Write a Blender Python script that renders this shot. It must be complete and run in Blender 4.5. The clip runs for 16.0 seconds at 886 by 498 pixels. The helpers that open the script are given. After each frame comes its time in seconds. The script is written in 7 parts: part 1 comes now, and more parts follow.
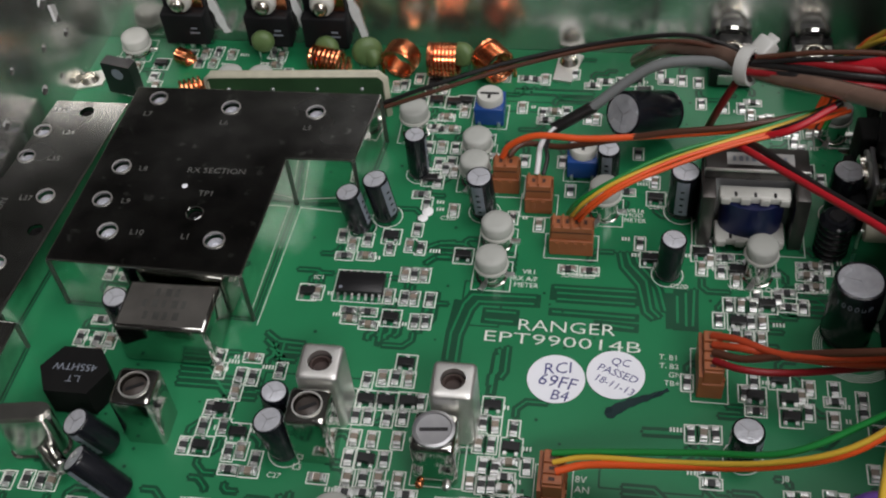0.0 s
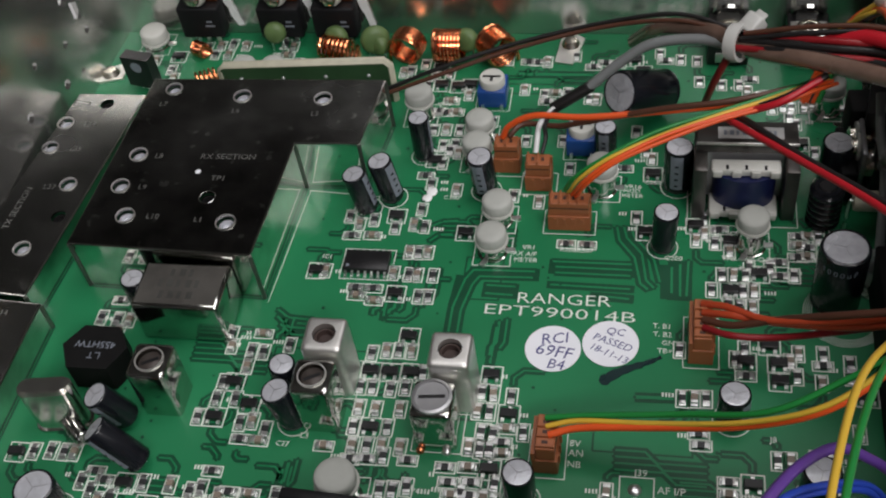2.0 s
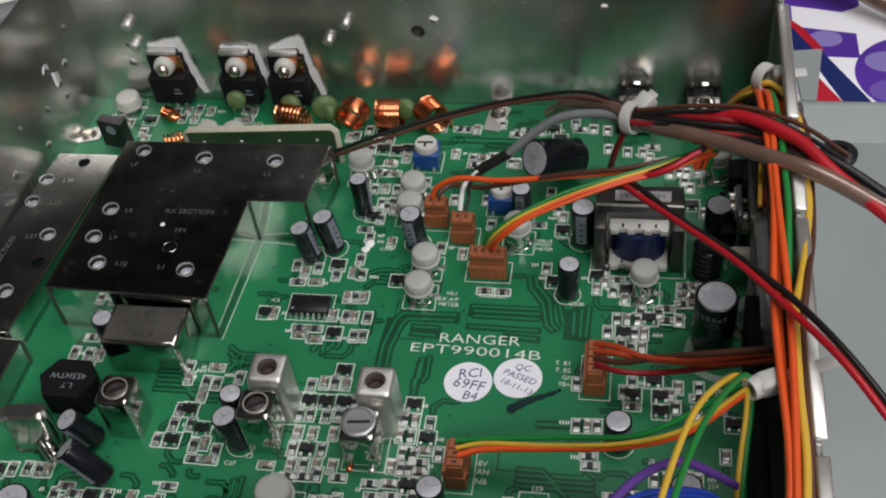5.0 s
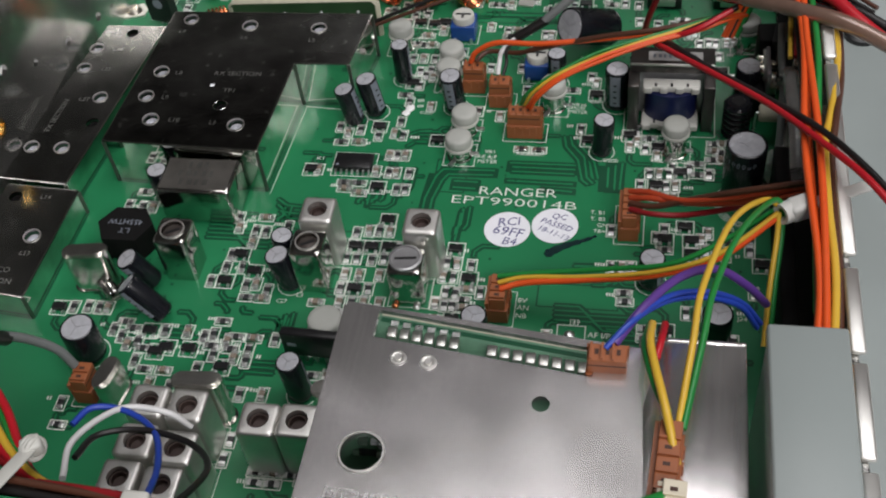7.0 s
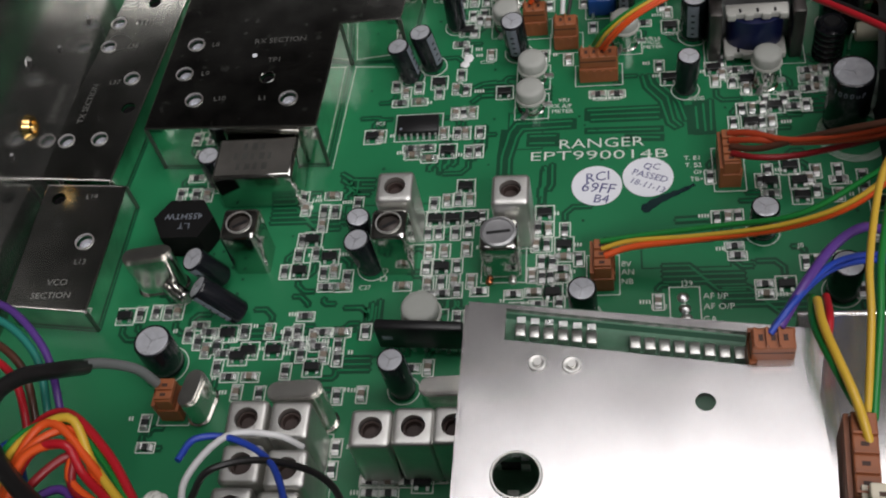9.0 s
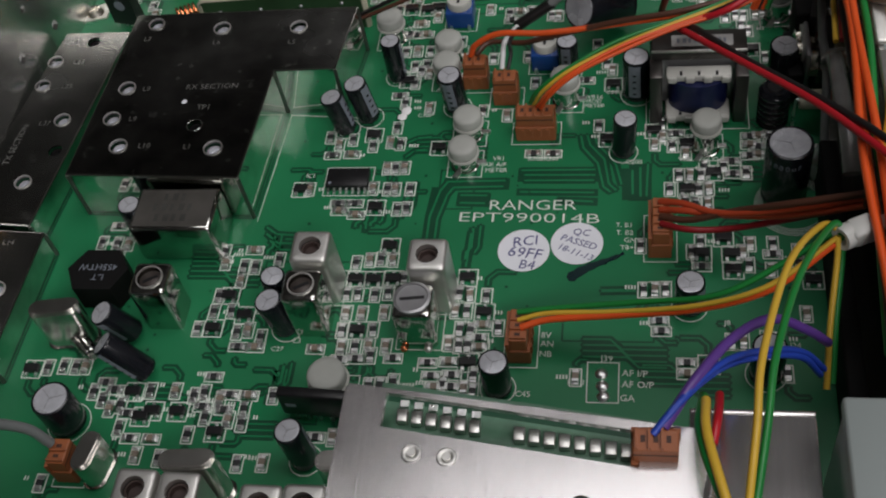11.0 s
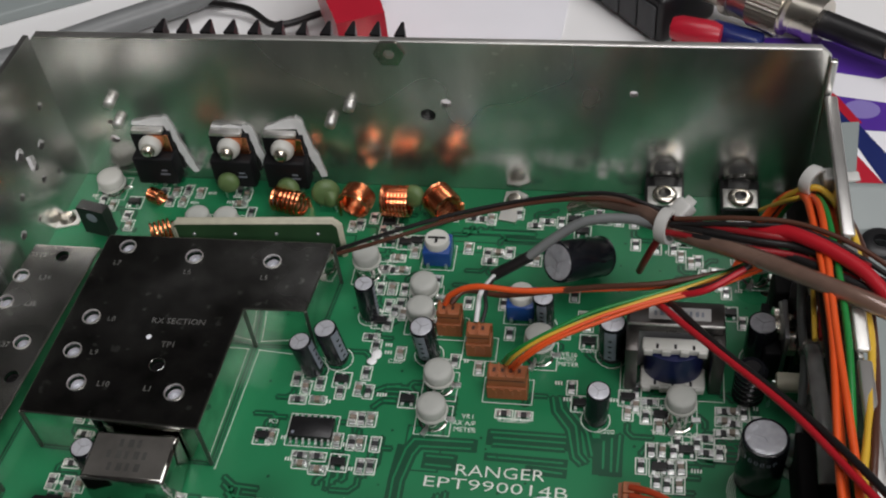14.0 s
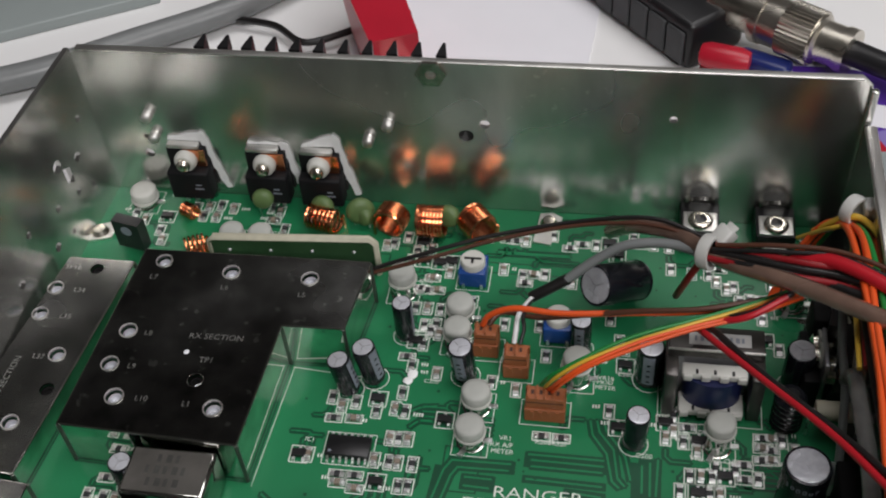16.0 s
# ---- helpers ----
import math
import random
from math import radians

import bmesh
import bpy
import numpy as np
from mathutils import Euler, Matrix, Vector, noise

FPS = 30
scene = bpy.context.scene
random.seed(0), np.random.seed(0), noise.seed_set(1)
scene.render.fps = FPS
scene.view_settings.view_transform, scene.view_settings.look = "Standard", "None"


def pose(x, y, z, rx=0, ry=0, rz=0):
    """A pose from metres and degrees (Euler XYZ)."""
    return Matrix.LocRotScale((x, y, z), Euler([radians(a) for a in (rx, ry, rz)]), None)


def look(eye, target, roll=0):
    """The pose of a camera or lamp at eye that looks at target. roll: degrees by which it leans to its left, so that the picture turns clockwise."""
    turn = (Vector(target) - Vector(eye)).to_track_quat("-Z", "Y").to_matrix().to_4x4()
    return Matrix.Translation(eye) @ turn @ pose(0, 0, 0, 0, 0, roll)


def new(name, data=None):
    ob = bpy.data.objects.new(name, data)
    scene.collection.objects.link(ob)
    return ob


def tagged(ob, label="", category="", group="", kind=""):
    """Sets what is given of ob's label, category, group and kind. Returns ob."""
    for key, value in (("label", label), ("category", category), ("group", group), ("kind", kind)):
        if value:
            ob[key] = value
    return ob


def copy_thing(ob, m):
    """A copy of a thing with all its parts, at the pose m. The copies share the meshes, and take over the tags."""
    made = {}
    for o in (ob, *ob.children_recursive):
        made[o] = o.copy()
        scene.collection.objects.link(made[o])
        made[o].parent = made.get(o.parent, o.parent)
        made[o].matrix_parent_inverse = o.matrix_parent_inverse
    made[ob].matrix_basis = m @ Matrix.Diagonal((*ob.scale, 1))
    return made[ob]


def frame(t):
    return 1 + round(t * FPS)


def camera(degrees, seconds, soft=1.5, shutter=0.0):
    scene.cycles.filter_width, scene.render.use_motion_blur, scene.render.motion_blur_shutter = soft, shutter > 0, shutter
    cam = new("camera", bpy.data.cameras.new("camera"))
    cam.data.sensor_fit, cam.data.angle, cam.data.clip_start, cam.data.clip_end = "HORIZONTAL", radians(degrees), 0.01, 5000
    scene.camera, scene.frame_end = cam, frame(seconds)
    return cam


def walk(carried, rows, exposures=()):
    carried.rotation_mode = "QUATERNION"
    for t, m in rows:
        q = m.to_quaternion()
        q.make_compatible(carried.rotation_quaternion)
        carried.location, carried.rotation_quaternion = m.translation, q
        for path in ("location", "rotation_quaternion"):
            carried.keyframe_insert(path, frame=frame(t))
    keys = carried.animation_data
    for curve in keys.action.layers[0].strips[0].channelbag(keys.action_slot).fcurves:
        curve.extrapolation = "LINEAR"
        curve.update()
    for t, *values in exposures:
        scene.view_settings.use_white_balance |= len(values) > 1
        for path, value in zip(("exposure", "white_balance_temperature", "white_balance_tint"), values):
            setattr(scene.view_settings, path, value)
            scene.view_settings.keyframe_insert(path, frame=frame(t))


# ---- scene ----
cam = camera(42.00, 16.0, soft=2.1)
PATH = [
    (0, (0.04957, -0.12570, 0.16210), (0.02107, 0.00317, 0.01184), -6.17),
    (0.5, (0.05624, -0.12802, 0.16546), (0.01996, -0.00135, 0.01499), -9.68),
    (1, (0.05901, -0.13352, 0.16611), (0.02300, -0.00544, 0.01678), -9.56),
    (1.5, (0.05987, -0.13107, 0.16543), (0.02364, -0.00448, 0.01490), -9.93),
    (2, (0.05920, -0.13197, 0.16528), (0.02269, -0.00502, 0.01510), -9.96),
    (2.5, (0.05742, -0.13211, 0.16652), (0.02131, -0.00472, 0.01663), -9.73),
    (3, (0.05852, -0.13391, 0.16738), (0.02433, -0.00685, 0.01676), -8.83),
    (3.5, (0.06581, -0.13755, 0.16744), (0.03218, -0.01012, 0.01701), -9.07),
    (4, (0.07559, -0.14373, 0.17442), (0.04189, -0.01384, 0.02613), -9.21),
    (4.2, (0.07632, -0.14617, 0.17781), (0.04287, -0.01514, 0.03046), -8.94),
    (6.3, (0.07261, -0.15429, 0.19253), (0.03789, -0.02068, 0.04782), -7.33),
    (6.5, (0.07386, -0.15992, 0.18917), (0.03963, -0.02789, 0.04290), -7.54),
    (7, (0.07057, -0.17500, 0.18102), (0.03623, -0.04706, 0.03117), -8.27),
    (7.5, (0.06225, -0.18410, 0.17246), (0.02838, -0.06231, 0.01748), -10.25),
    (8, (0.05039, -0.18843, 0.17166), (0.01809, -0.07118, 0.01288), -12.93),
    (8.5, (0.05512, -0.17711, 0.17555), (0.02204, -0.06148, 0.01575), -14.86),
    (9, (0.04747, -0.15642, 0.17780), (0.01591, -0.04093, 0.01760), -14.01),
    (9.2, (0.04390, -0.15074, 0.17700), (0.01297, -0.03614, 0.01604), -13.49),
    (11.3, (0.06661, -0.14127, 0.17399), (0.02976, -0.02166, 0.01799), -13.54),
    (11.5, (0.06473, -0.13870, 0.18035), (0.02676, -0.01693, 0.02630), -13.81),
    (12, (0.06920, -0.12881, 0.18307), (0.03224, -0.00275, 0.03226), -12.41),
    (12.5, (0.06576, -0.12774, 0.18545), (0.03211, 0.00120, 0.03632), -10.44),
    (13, (0.06816, -0.12520, 0.18582), (0.03475, 0.00435, 0.03715), -10.17),
    (13.5, (0.06881, -0.12156, 0.18681), (0.03560, 0.00824, 0.03833), -9.92),
    (14, (0.06422, -0.11610, 0.18922), (0.03310, 0.01536, 0.04175), -7.28),
    (14.5, (0.07059, -0.11577, 0.18977), (0.03931, 0.01675, 0.04328), -7.77),
    (15, (0.07772, -0.11613, 0.19049), (0.04577, 0.01626, 0.04402), -8.36),
    (15.5, (0.06406, -0.11736, 0.18805), (0.03203, 0.01597, 0.04246), -7.13),
    (16, (0.05468, -0.11734, 0.19055), (0.02484, 0.01664, 0.04509), -5.53),
]
EXPOSURES = [(0, -0.55), (6.3, -0.55), (7.5, -0.38), (8.5, -0.4), (9.0, -0.75), (9.5, -0.85), (11.0, -1.05), (11.5, -1.05), (12, -0.75), (12.5, -0.68), (15, -0.66), (16, -0.58)]
walk(cam, [(t, look(eye, target, roll)) for t, eye, target, roll in PATH], EXPOSURES)

# ---------------------------------------------------------------- light
world = bpy.data.worlds.new("world")
scene.world = world
world.use_nodes = True
world.node_tree.nodes["Background"].inputs[0].default_value = (0.5, 0.52, 0.5, 1)
world.node_tree.nodes["Background"].inputs[1].default_value = 0.02


def area_lamp(name, m, sx, sy, watts, colour):
    data = bpy.data.lights.new(name, "AREA")
    data.shape, data.size, data.size_y, data.energy, data.color = "RECTANGLE", sx, sy, watts, colour
    ob = new(name, data)
    ob.matrix_world = m
    return ob


CEIL = 1.5
area_lamp("tube_light", pose(0.42, 0.18, CEIL - 0.06), 1.25, 0.76, 17.5, (1.0, 0.97, 0.975))
# unseen fill lamp, added to brighten the front board's face
area_lamp("front_fill_light", pose(0.8, -1.15, CEIL - 0.2, 42, 0, 24), 1.2, 0.35, 29.0, (1.0, 0.97, 0.975))

# ---------------------------------------------------------------- materials
MM = 0.001


def mat(name, colour, rough=0.5, metal=0.0, vary=0.12, scale=400.0, bump=0.0, bscale=3000.0, coat=0.0, stretch=None, rvary=0.08, alpha=None, spec=0.5, fleck=0.0):
    m = bpy.data.materials.new(name)
    m.use_nodes = True
    nt = m.node_tree
    b = nt.nodes["Principled BSDF"]
    tc = nt.nodes.new("ShaderNodeTexCoord")
    mp = nt.nodes.new("ShaderNodeMapping")
    nt.links.new(tc.outputs["Object"], mp.inputs[0])
    if stretch:
        mp.inputs["Scale"].default_value = stretch
    n1 = nt.nodes.new("ShaderNodeTexNoise")
    n1.inputs["Scale"].default_value, n1.inputs["Detail"].default_value = scale, 5
    nt.links.new(mp.outputs[0], n1.inputs["Vector"])
    n2 = nt.nodes.new("ShaderNodeTexNoise")
    n2.inputs["Scale"].default_value, n2.inputs["Detail"].default_value = scale * 0.13, 3
    nt.links.new(tc.outputs["Object"], n2.inputs["Vector"])
    add = nt.nodes.new("ShaderNodeMath")
    nt.links.new(n1.outputs["Fac"], add.inputs[0])
    nt.links.new(n2.outputs["Fac"], add.inputs[1])
    oi = nt.nodes.new("ShaderNodeObjectInfo")
    ad2 = nt.nodes.new("ShaderNodeMath")
    ad2.operation = "MULTIPLY_ADD"
    nt.links.new(oi.outputs["Random"], ad2.inputs[0])
    ad2.inputs[1].default_value = 0.25
    nt.links.new(add.outputs[0], ad2.inputs[2])
    ramp = nt.nodes.new("ShaderNodeMapRange")
    nt.links.new(ad2.outputs[0], ramp.inputs[0])
    ramp.inputs[1].default_value, ramp.inputs[2].default_value = 0.7, 1.5
    ramp.inputs[3].default_value, ramp.inputs[4].default_value = 1 - vary, 1 + vary
    mul = nt.nodes.new("ShaderNodeVectorMath")
    mul.operation = "SCALE"
    mul.inputs[0].default_value = colour[:3]
    nt.links.new(ramp.outputs[0], mul.inputs["Scale"])
    if fleck:
        # sparse bright scuffs and specks
        n4 = nt.nodes.new("ShaderNodeTexNoise")
        n4.inputs["Scale"].default_value, n4.inputs["Detail"].default_value = 420.0, 2
        nt.links.new(tc.outputs["Object"], n4.inputs["Vector"])
        cut = nt.nodes.new("ShaderNodeMapRange")
        nt.links.new(n4.outputs["Fac"], cut.inputs[0])
        cut.inputs[1].default_value, cut.inputs[2].default_value = 0.66, 0.74
        cut.inputs[3].default_value, cut.inputs[4].default_value = 0.0, fleck
        plus = nt.nodes.new("ShaderNodeMath")
        nt.links.new(ramp.outputs[0], plus.inputs[0])
        nt.links.new(cut.outputs[0], plus.inputs[1])
        nt.links.new(plus.outputs[0], mul.inputs["Scale"])
    nt.links.new(mul.outputs[0], b.inputs["Base Color"])
    rr = nt.nodes.new("ShaderNodeMapRange")
    nt.links.new(n2.outputs["Fac"], rr.inputs[0])
    rr.inputs[1].default_value, rr.inputs[2].default_value = 0.3, 0.7
    rr.inputs[3].default_value, rr.inputs[4].default_value = max(0.02, rough - rvary), min(1, rough + rvary)
    nt.links.new(rr.outputs[0], b.inputs["Roughness"])
    b.inputs["Metallic"].default_value = metal
    b.inputs["Coat Weight"].default_value = coat
    b.inputs["Specular IOR Level"].default_value = spec
    if bump:
        n3 = nt.nodes.new("ShaderNodeTexNoise")
        n3.inputs["Scale"].default_value, n3.inputs["Detail"].default_value = bscale, 3
        nt.links.new(mp.outputs[0], n3.inputs["Vector"])
        bp = nt.nodes.new("ShaderNodeBump")
        bp.inputs["Strength"].default_value, bp.inputs["Distance"].default_value = bump, 0.0002
        nt.links.new(n3.outputs["Fac"], bp.inputs["Height"])
        nt.links.new(bp.outputs[0], b.inputs["Normal"])
    if alpha is not None:
        b.inputs["Transmission Weight"].default_value = alpha
    return m


M_PCB = mat("solder_mask_green", (0.0145, 0.17, 0.067), 0.32, 0, 0.12, 60, 0.05, 900, spec=0.4)
M_TRACE = mat("solder_mask_gap", (0.005, 0.058, 0.026), 0.35, 0, 0.15, 200, spec=0.4)
# front board's copper mask, lightened: the light on its face is in the colour
M_COPPER_FRONT_LIT = mat("front_lit_copper_mask", (0.022, 0.33, 0.135), 0.3, 0, 0.1, 200, spec=0.4)
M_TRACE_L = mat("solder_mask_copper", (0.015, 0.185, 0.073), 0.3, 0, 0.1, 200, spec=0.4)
M_SILK = mat("white_ink", (0.70, 0.75, 0.68), 0.6, 0, 0.1, 500)
M_SOLDER = mat("solder", (0.80, 0.81, 0.80), 0.32, 1, 0.15, 900, 0.4, 2500)
M_TIN = mat("tinned_steel", (0.55, 0.55, 0.52), 0.12, 1, 0.2, 160, 0.04, 500, rvary=0.06)
# lid tin darker than the sides: the dim ceiling's reflection put into the colour
M_TIN_TOP = mat("tin_lid_dark_reflection", (0.27, 0.27, 0.26), 0.2, 1, 0.5, 190, 0.12, 800, rvary=0.14, fleck=1.2)
M_SLATE = mat("dull_grey_metal", (0.38, 0.38, 0.39), 0.38, 0.8, 0.2, 300, 0.1)
M_IRON_DARK = mat("dark_edge_line", (0.16, 0.16, 0.15), 0.35, 0.9, 0.3, 300)
# greyer lid tins, their share of room reflection also held in the colour
M_TIN_TX = mat("tin_lid_grey_reflection", (0.28, 0.28, 0.27), 0.2, 1, 0.45, 190, 0.1, 800, rvary=0.1, fleck=1.0)
M_TIN_LID = mat("tin_lid_pale_reflection", (0.40, 0.40, 0.385), 0.22, 1, 0.45, 190, 0.1, 800, rvary=0.08)
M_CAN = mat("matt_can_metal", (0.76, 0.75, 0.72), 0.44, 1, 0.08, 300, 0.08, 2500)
M_CHASSIS = mat("galvanised_chassis", (0.53, 0.53, 0.51), 0.2, 0.94, 0.5, 80, 0.2, 350, stretch=(1.0, 1.0, 0.35), rvary=0.1, fleck=0.35)
M_PLATE = mat("brushed_aluminium", (0.72, 0.70, 0.70), 0.23, 0.92, 0.16, 500, 0.10, 1500, stretch=(3, 0.12, 1), rvary=0.04)
M_BLACK = mat("black_plastic", (0.010, 0.010, 0.011), 0.35, 0, 0.3, 400, 0.05)
M_MATTBLACK = mat("matt_black_plastic", (0.006, 0.006, 0.006), 0.65, 0, 0.3, 300, 0.1, spec=0.15)
M_SLEEVE = mat("capacitor_sleeve", (0.008, 0.009, 0.012), 0.22, 0, 0.3, 300)
M_STRIPE = mat("capacitor_stripe", (0.20, 0.22, 0.26), 0.35, 0, 0.15, 300)
M_CAPTOP = mat("capacitor_top", (0.56, 0.57, 0.61), 0.3, 0.35, 0.2, 700, 0.4, 900)
M_SCORE = mat("scored_metal", (0.35, 0.35, 0.37), 0.5, 1)
M_WHITE = mat("white_nylon", (0.54, 0.54, 0.50), 0.4, 0, 0.08, 200, 0.1, 1200)
M_WAX = mat("grey_white_plastic_cap", (0.40, 0.41, 0.38), 0.6, 0, 0.14, 220, 0.3, 900)
M_NYLON = mat("milky_nylon", (0.66, 0.66, 0.63), 0.4, 0, 0.1, 200, 0.1, 1200, alpha=0.25)
M_BLUE = mat("blue_pot_plastic", (0.012, 0.06, 0.25), 0.35, 0, 0.15, 300)
M_DKBLUE = mat("dark_blue_tape", (0.008, 0.012, 0.06), 0.3, 0, 0.2, 300)
M_CONN = mat("brown_connector_plastic", (0.30, 0.095, 0.035), 0.45, 0, 0.12, 300, 0.05)
M_COPPER = mat("enamelled_copper", (0.80, 0.30, 0.14), 0.22, 1, 0.15, 500)
M_GREENCAP = mat("green_ceramic", (0.10, 0.16, 0.055), 0.5, 0, 0.2, 300, 0.2, 1500)
M_CREAM = mat("bare_fibreglass_edge", (0.46, 0.44, 0.34), 0.6, 0, 0.15, 600, 0.2, 2500)
M_CERAMIC = mat("ceramic_chip", (0.22, 0.18, 0.14), 0.5, 0, 0.2, 500)
M_RES = mat("resistor_chip", (0.035, 0.036, 0.038), 0.3, 0, 0.3, 500)
M_STICK = mat("paper_sticker", (0.78, 0.79, 0.84), 0.7, 0, 0.04, 300)
M_INK = mat("blue_black_ink", (0.06, 0.06, 0.2), 0.6)
M_MARKER = mat("dark_marker_ink", (0.004, 0.02, 0.022), 0.25)
M_BRASS = mat("brass", (0.75, 0.5, 0.18), 0.25, 1)
M_GREY = mat("grey_painted_metal", (0.27, 0.305, 0.30), 0.42, 0, 0.05, 60, 0.08, 900)
M_BENCH = mat("white_bench_laminate", (0.86, 0.86, 0.855), 0.5, 0, 0.06, 12, 0.05, 300)
M_ROOM = mat("room_paint", (0.17, 0.165, 0.16), 0.8, 0, 0.06, 3)
M_PAPER = mat("paper", (0.82, 0.82, 0.86), 0.75, 0, 0.03, 60)
M_RED = mat("red_plastic", (0.45, 0.012, 0.03), 0.35, 0, 0.1, 100)
M_PURPLE = mat("purple_print", (0.09, 0.03, 0.32), 0.35, 0, 0.15, 60)
M_NAVY = mat("navy_print", (0.01, 0.02, 0.12), 0.35, 0, 0.15, 60)
M_NICKEL = mat("nickel_plating", (0.68, 0.64, 0.56), 0.25, 1, 0.1, 300)
M_DARK = mat("dark_anodised", (0.008, 0.008, 0.009), 0.4, 0, 0.2, 200)
M_PASTE = mat("white_thermal_paste", (0.85, 0.86, 0.85), 0.6, 0, 0.08, 400, 0.4, 900)


def wire_mat(name, c, rough=0.38):
    return mat(name, c, rough, 0, 0.1, 250, 0.03, 1500)


W_RED = wire_mat("red_wire", (0.42, 0.009, 0.018))
W_DKRED = wire_mat("dark_red_wire", (0.22, 0.008, 0.012))
W_ORANGE = wire_mat("orange_wire", (0.68, 0.085, 0.014))
W_RUST = wire_mat("rust_orange_wire", (0.40, 0.05, 0.016))
W_YELLOW = wire_mat("yellow_wire", (0.62, 0.39, 0.04))
W_GREEN = wire_mat("green_wire", (0.01, 0.19, 0.035))
W_BROWN = wire_mat("brown_wire", (0.075, 0.028, 0.016))
W_BLACK = wire_mat("black_wire", (0.010, 0.009, 0.009))
W_GREY = wire_mat("grey_wire", (0.18, 0.19, 0.19))
W_COAX = mat("clear_brown_coax", (0.20, 0.125, 0.095), 0.22, 0.3, 0.5, 160, 0.3, 1400, coat=1.0)
W_BLUE = wire_mat("blue_wire", (0.018, 0.055, 0.38))
W_PURPLE = wire_mat("purple_wire", (0.10, 0.04, 0.24))
W_WHITE = wire_mat("white_wire", (0.66, 0.66, 0.66))
W_TEAL = wire_mat("teal_wire", (0.02, 0.20, 0.16))


# ---------------------------------------------------------------- builders
def mesh_of(name, bm, material, smooth=False):
    me = bpy.data.meshes.new(name)
    bmesh.ops.scale(bm, vec=(MM, MM, MM), verts=bm.verts)
    bm.to_mesh(me)
    bm.free()
    me.materials.append(material)
    if smooth:
        for p in me.polygons:
            p.use_smooth = True
        me.set_sharp_from_angle(angle=radians(50))
    return me


def part(name, bm, material, parent=None, label="", smooth=True):
    ob = new(name, mesh_of(name, bm, material, smooth))
    if parent:
        ob.parent = parent
    if label:
        tagged(ob, label)
    return ob


def thing(name, label, category, x, y, z=0.0, rz=0.0, group="", rx=0.0, ry=0.0):
    ob = new(name)
    ob.empty_display_size = 0.002
    ob.matrix_world = pose(x * MM, y * MM, z * MM, rx, ry, rz)
    return tagged(ob, label, category, group)


def at(x, y, z=0.0, rz=0.0, rx=0.0, ry=0.0):
    return pose(x * MM, y * MM, z * MM, rx, ry, rz)


def box(bm, x0, y0, z0, x1, y1, z1, bevel=0.0, m=None):
    r = bmesh.ops.create_cube(bm, size=1.0)
    vs = r["verts"]
    bmesh.ops.scale(bm, vec=(x1 - x0, y1 - y0, z1 - z0), verts=vs)
    bmesh.ops.translate(bm, vec=((x0 + x1) / 2, (y0 + y1) / 2, (z0 + z1) / 2), verts=vs)
    if bevel:
        es = list({e for v in vs for e in v.link_edges})
        out = bmesh.ops.bevel(bm, geom=es, offset=bevel, segments=2, affect="EDGES", profile=0.5)
        vs = list({v for f in out["faces"] for v in f.verts} | {v for v in vs if v.is_valid})
    if m is not None:
        bmesh.ops.transform(bm, matrix=m, verts=vs)
    return bm


def B(*a, bevel=0.0, m=None):
    return box(bmesh.new(), *a, bevel=bevel, m=m)


def lathe(profile, seg=24, bm=None, m=None):
    """Revolve (r, z) pairs about z."""
    bm = bm or bmesh.new()
    rings = []
    for r, z in profile:
        if r < 1e-4:
            rings.append([bm.verts.new((0, 0, z))])
        else:
            rings.append([bm.verts.new((r * math.cos(2 * math.pi * k / seg), r * math.sin(2 * math.pi * k / seg), z)) for k in range(seg)])
    for a, b in zip(rings, rings[1:]):
        for k in range(seg):
            k2 = (k + 1) % seg
            if len(a) == 1 and len(b) == 1:
                continue
            if len(a) == 1:
                bm.faces.new((a[0], b[k], b[k2]))
            elif len(b) == 1:
                bm.faces.new((a[k], a[k2], b[0]))
            else:
                bm.faces.new((a[k], a[k2], b[k2], b[k]))
    if m is not None:
        bmesh.ops.transform(bm, matrix=m, verts=[v for r in rings for v in r])
    bmesh.ops.recalc_face_normals(bm, faces=bm.faces)
    return bm


def circle(x, y, r, seg=20, start=0.0):
    return [(x + r * math.cos(2 * math.pi * k / seg + start), y + r * math.sin(2 * math.pi * k / seg + start)) for k in range(seg)]


def sheet(outline, holes, z0, z1, bm=None, m=None):
    """A flat sheet with holes cut right through it."""
    bm = bm or bmesh.new()
    edges, loops = [], []
    for pts in [outline, *holes]:
        vs = [bm.verts.new((x, y, z0)) for x, y in pts]
        loops.append(vs)
        for a, b in zip(vs, vs[1:] + vs[:1]):
            edges.append(bm.edges.new((a, b)))
    out = bmesh.ops.triangle_fill(bm, edges=edges, use_beauty=True, use_dissolve=False)
    faces = [g for g in out["geom"] if isinstance(g, bmesh.types.BMFace)]
    up = {v: bm.verts.new((v.co.x, v.co.y, z1)) for vs in loops for v in vs}
    for f in faces:
        bm.faces.new([up[v] for v in f.verts])
    for vs in loops:
        for a, b in zip(vs, vs[1:] + vs[:1]):
            bm.faces.new((a, b, up[b], up[a]))
    bmesh.ops.recalc_face_normals(bm, faces=bm.faces)
    if m is not None:
        bmesh.ops.transform(bm, matrix=m, verts=bm.verts)
    return bm


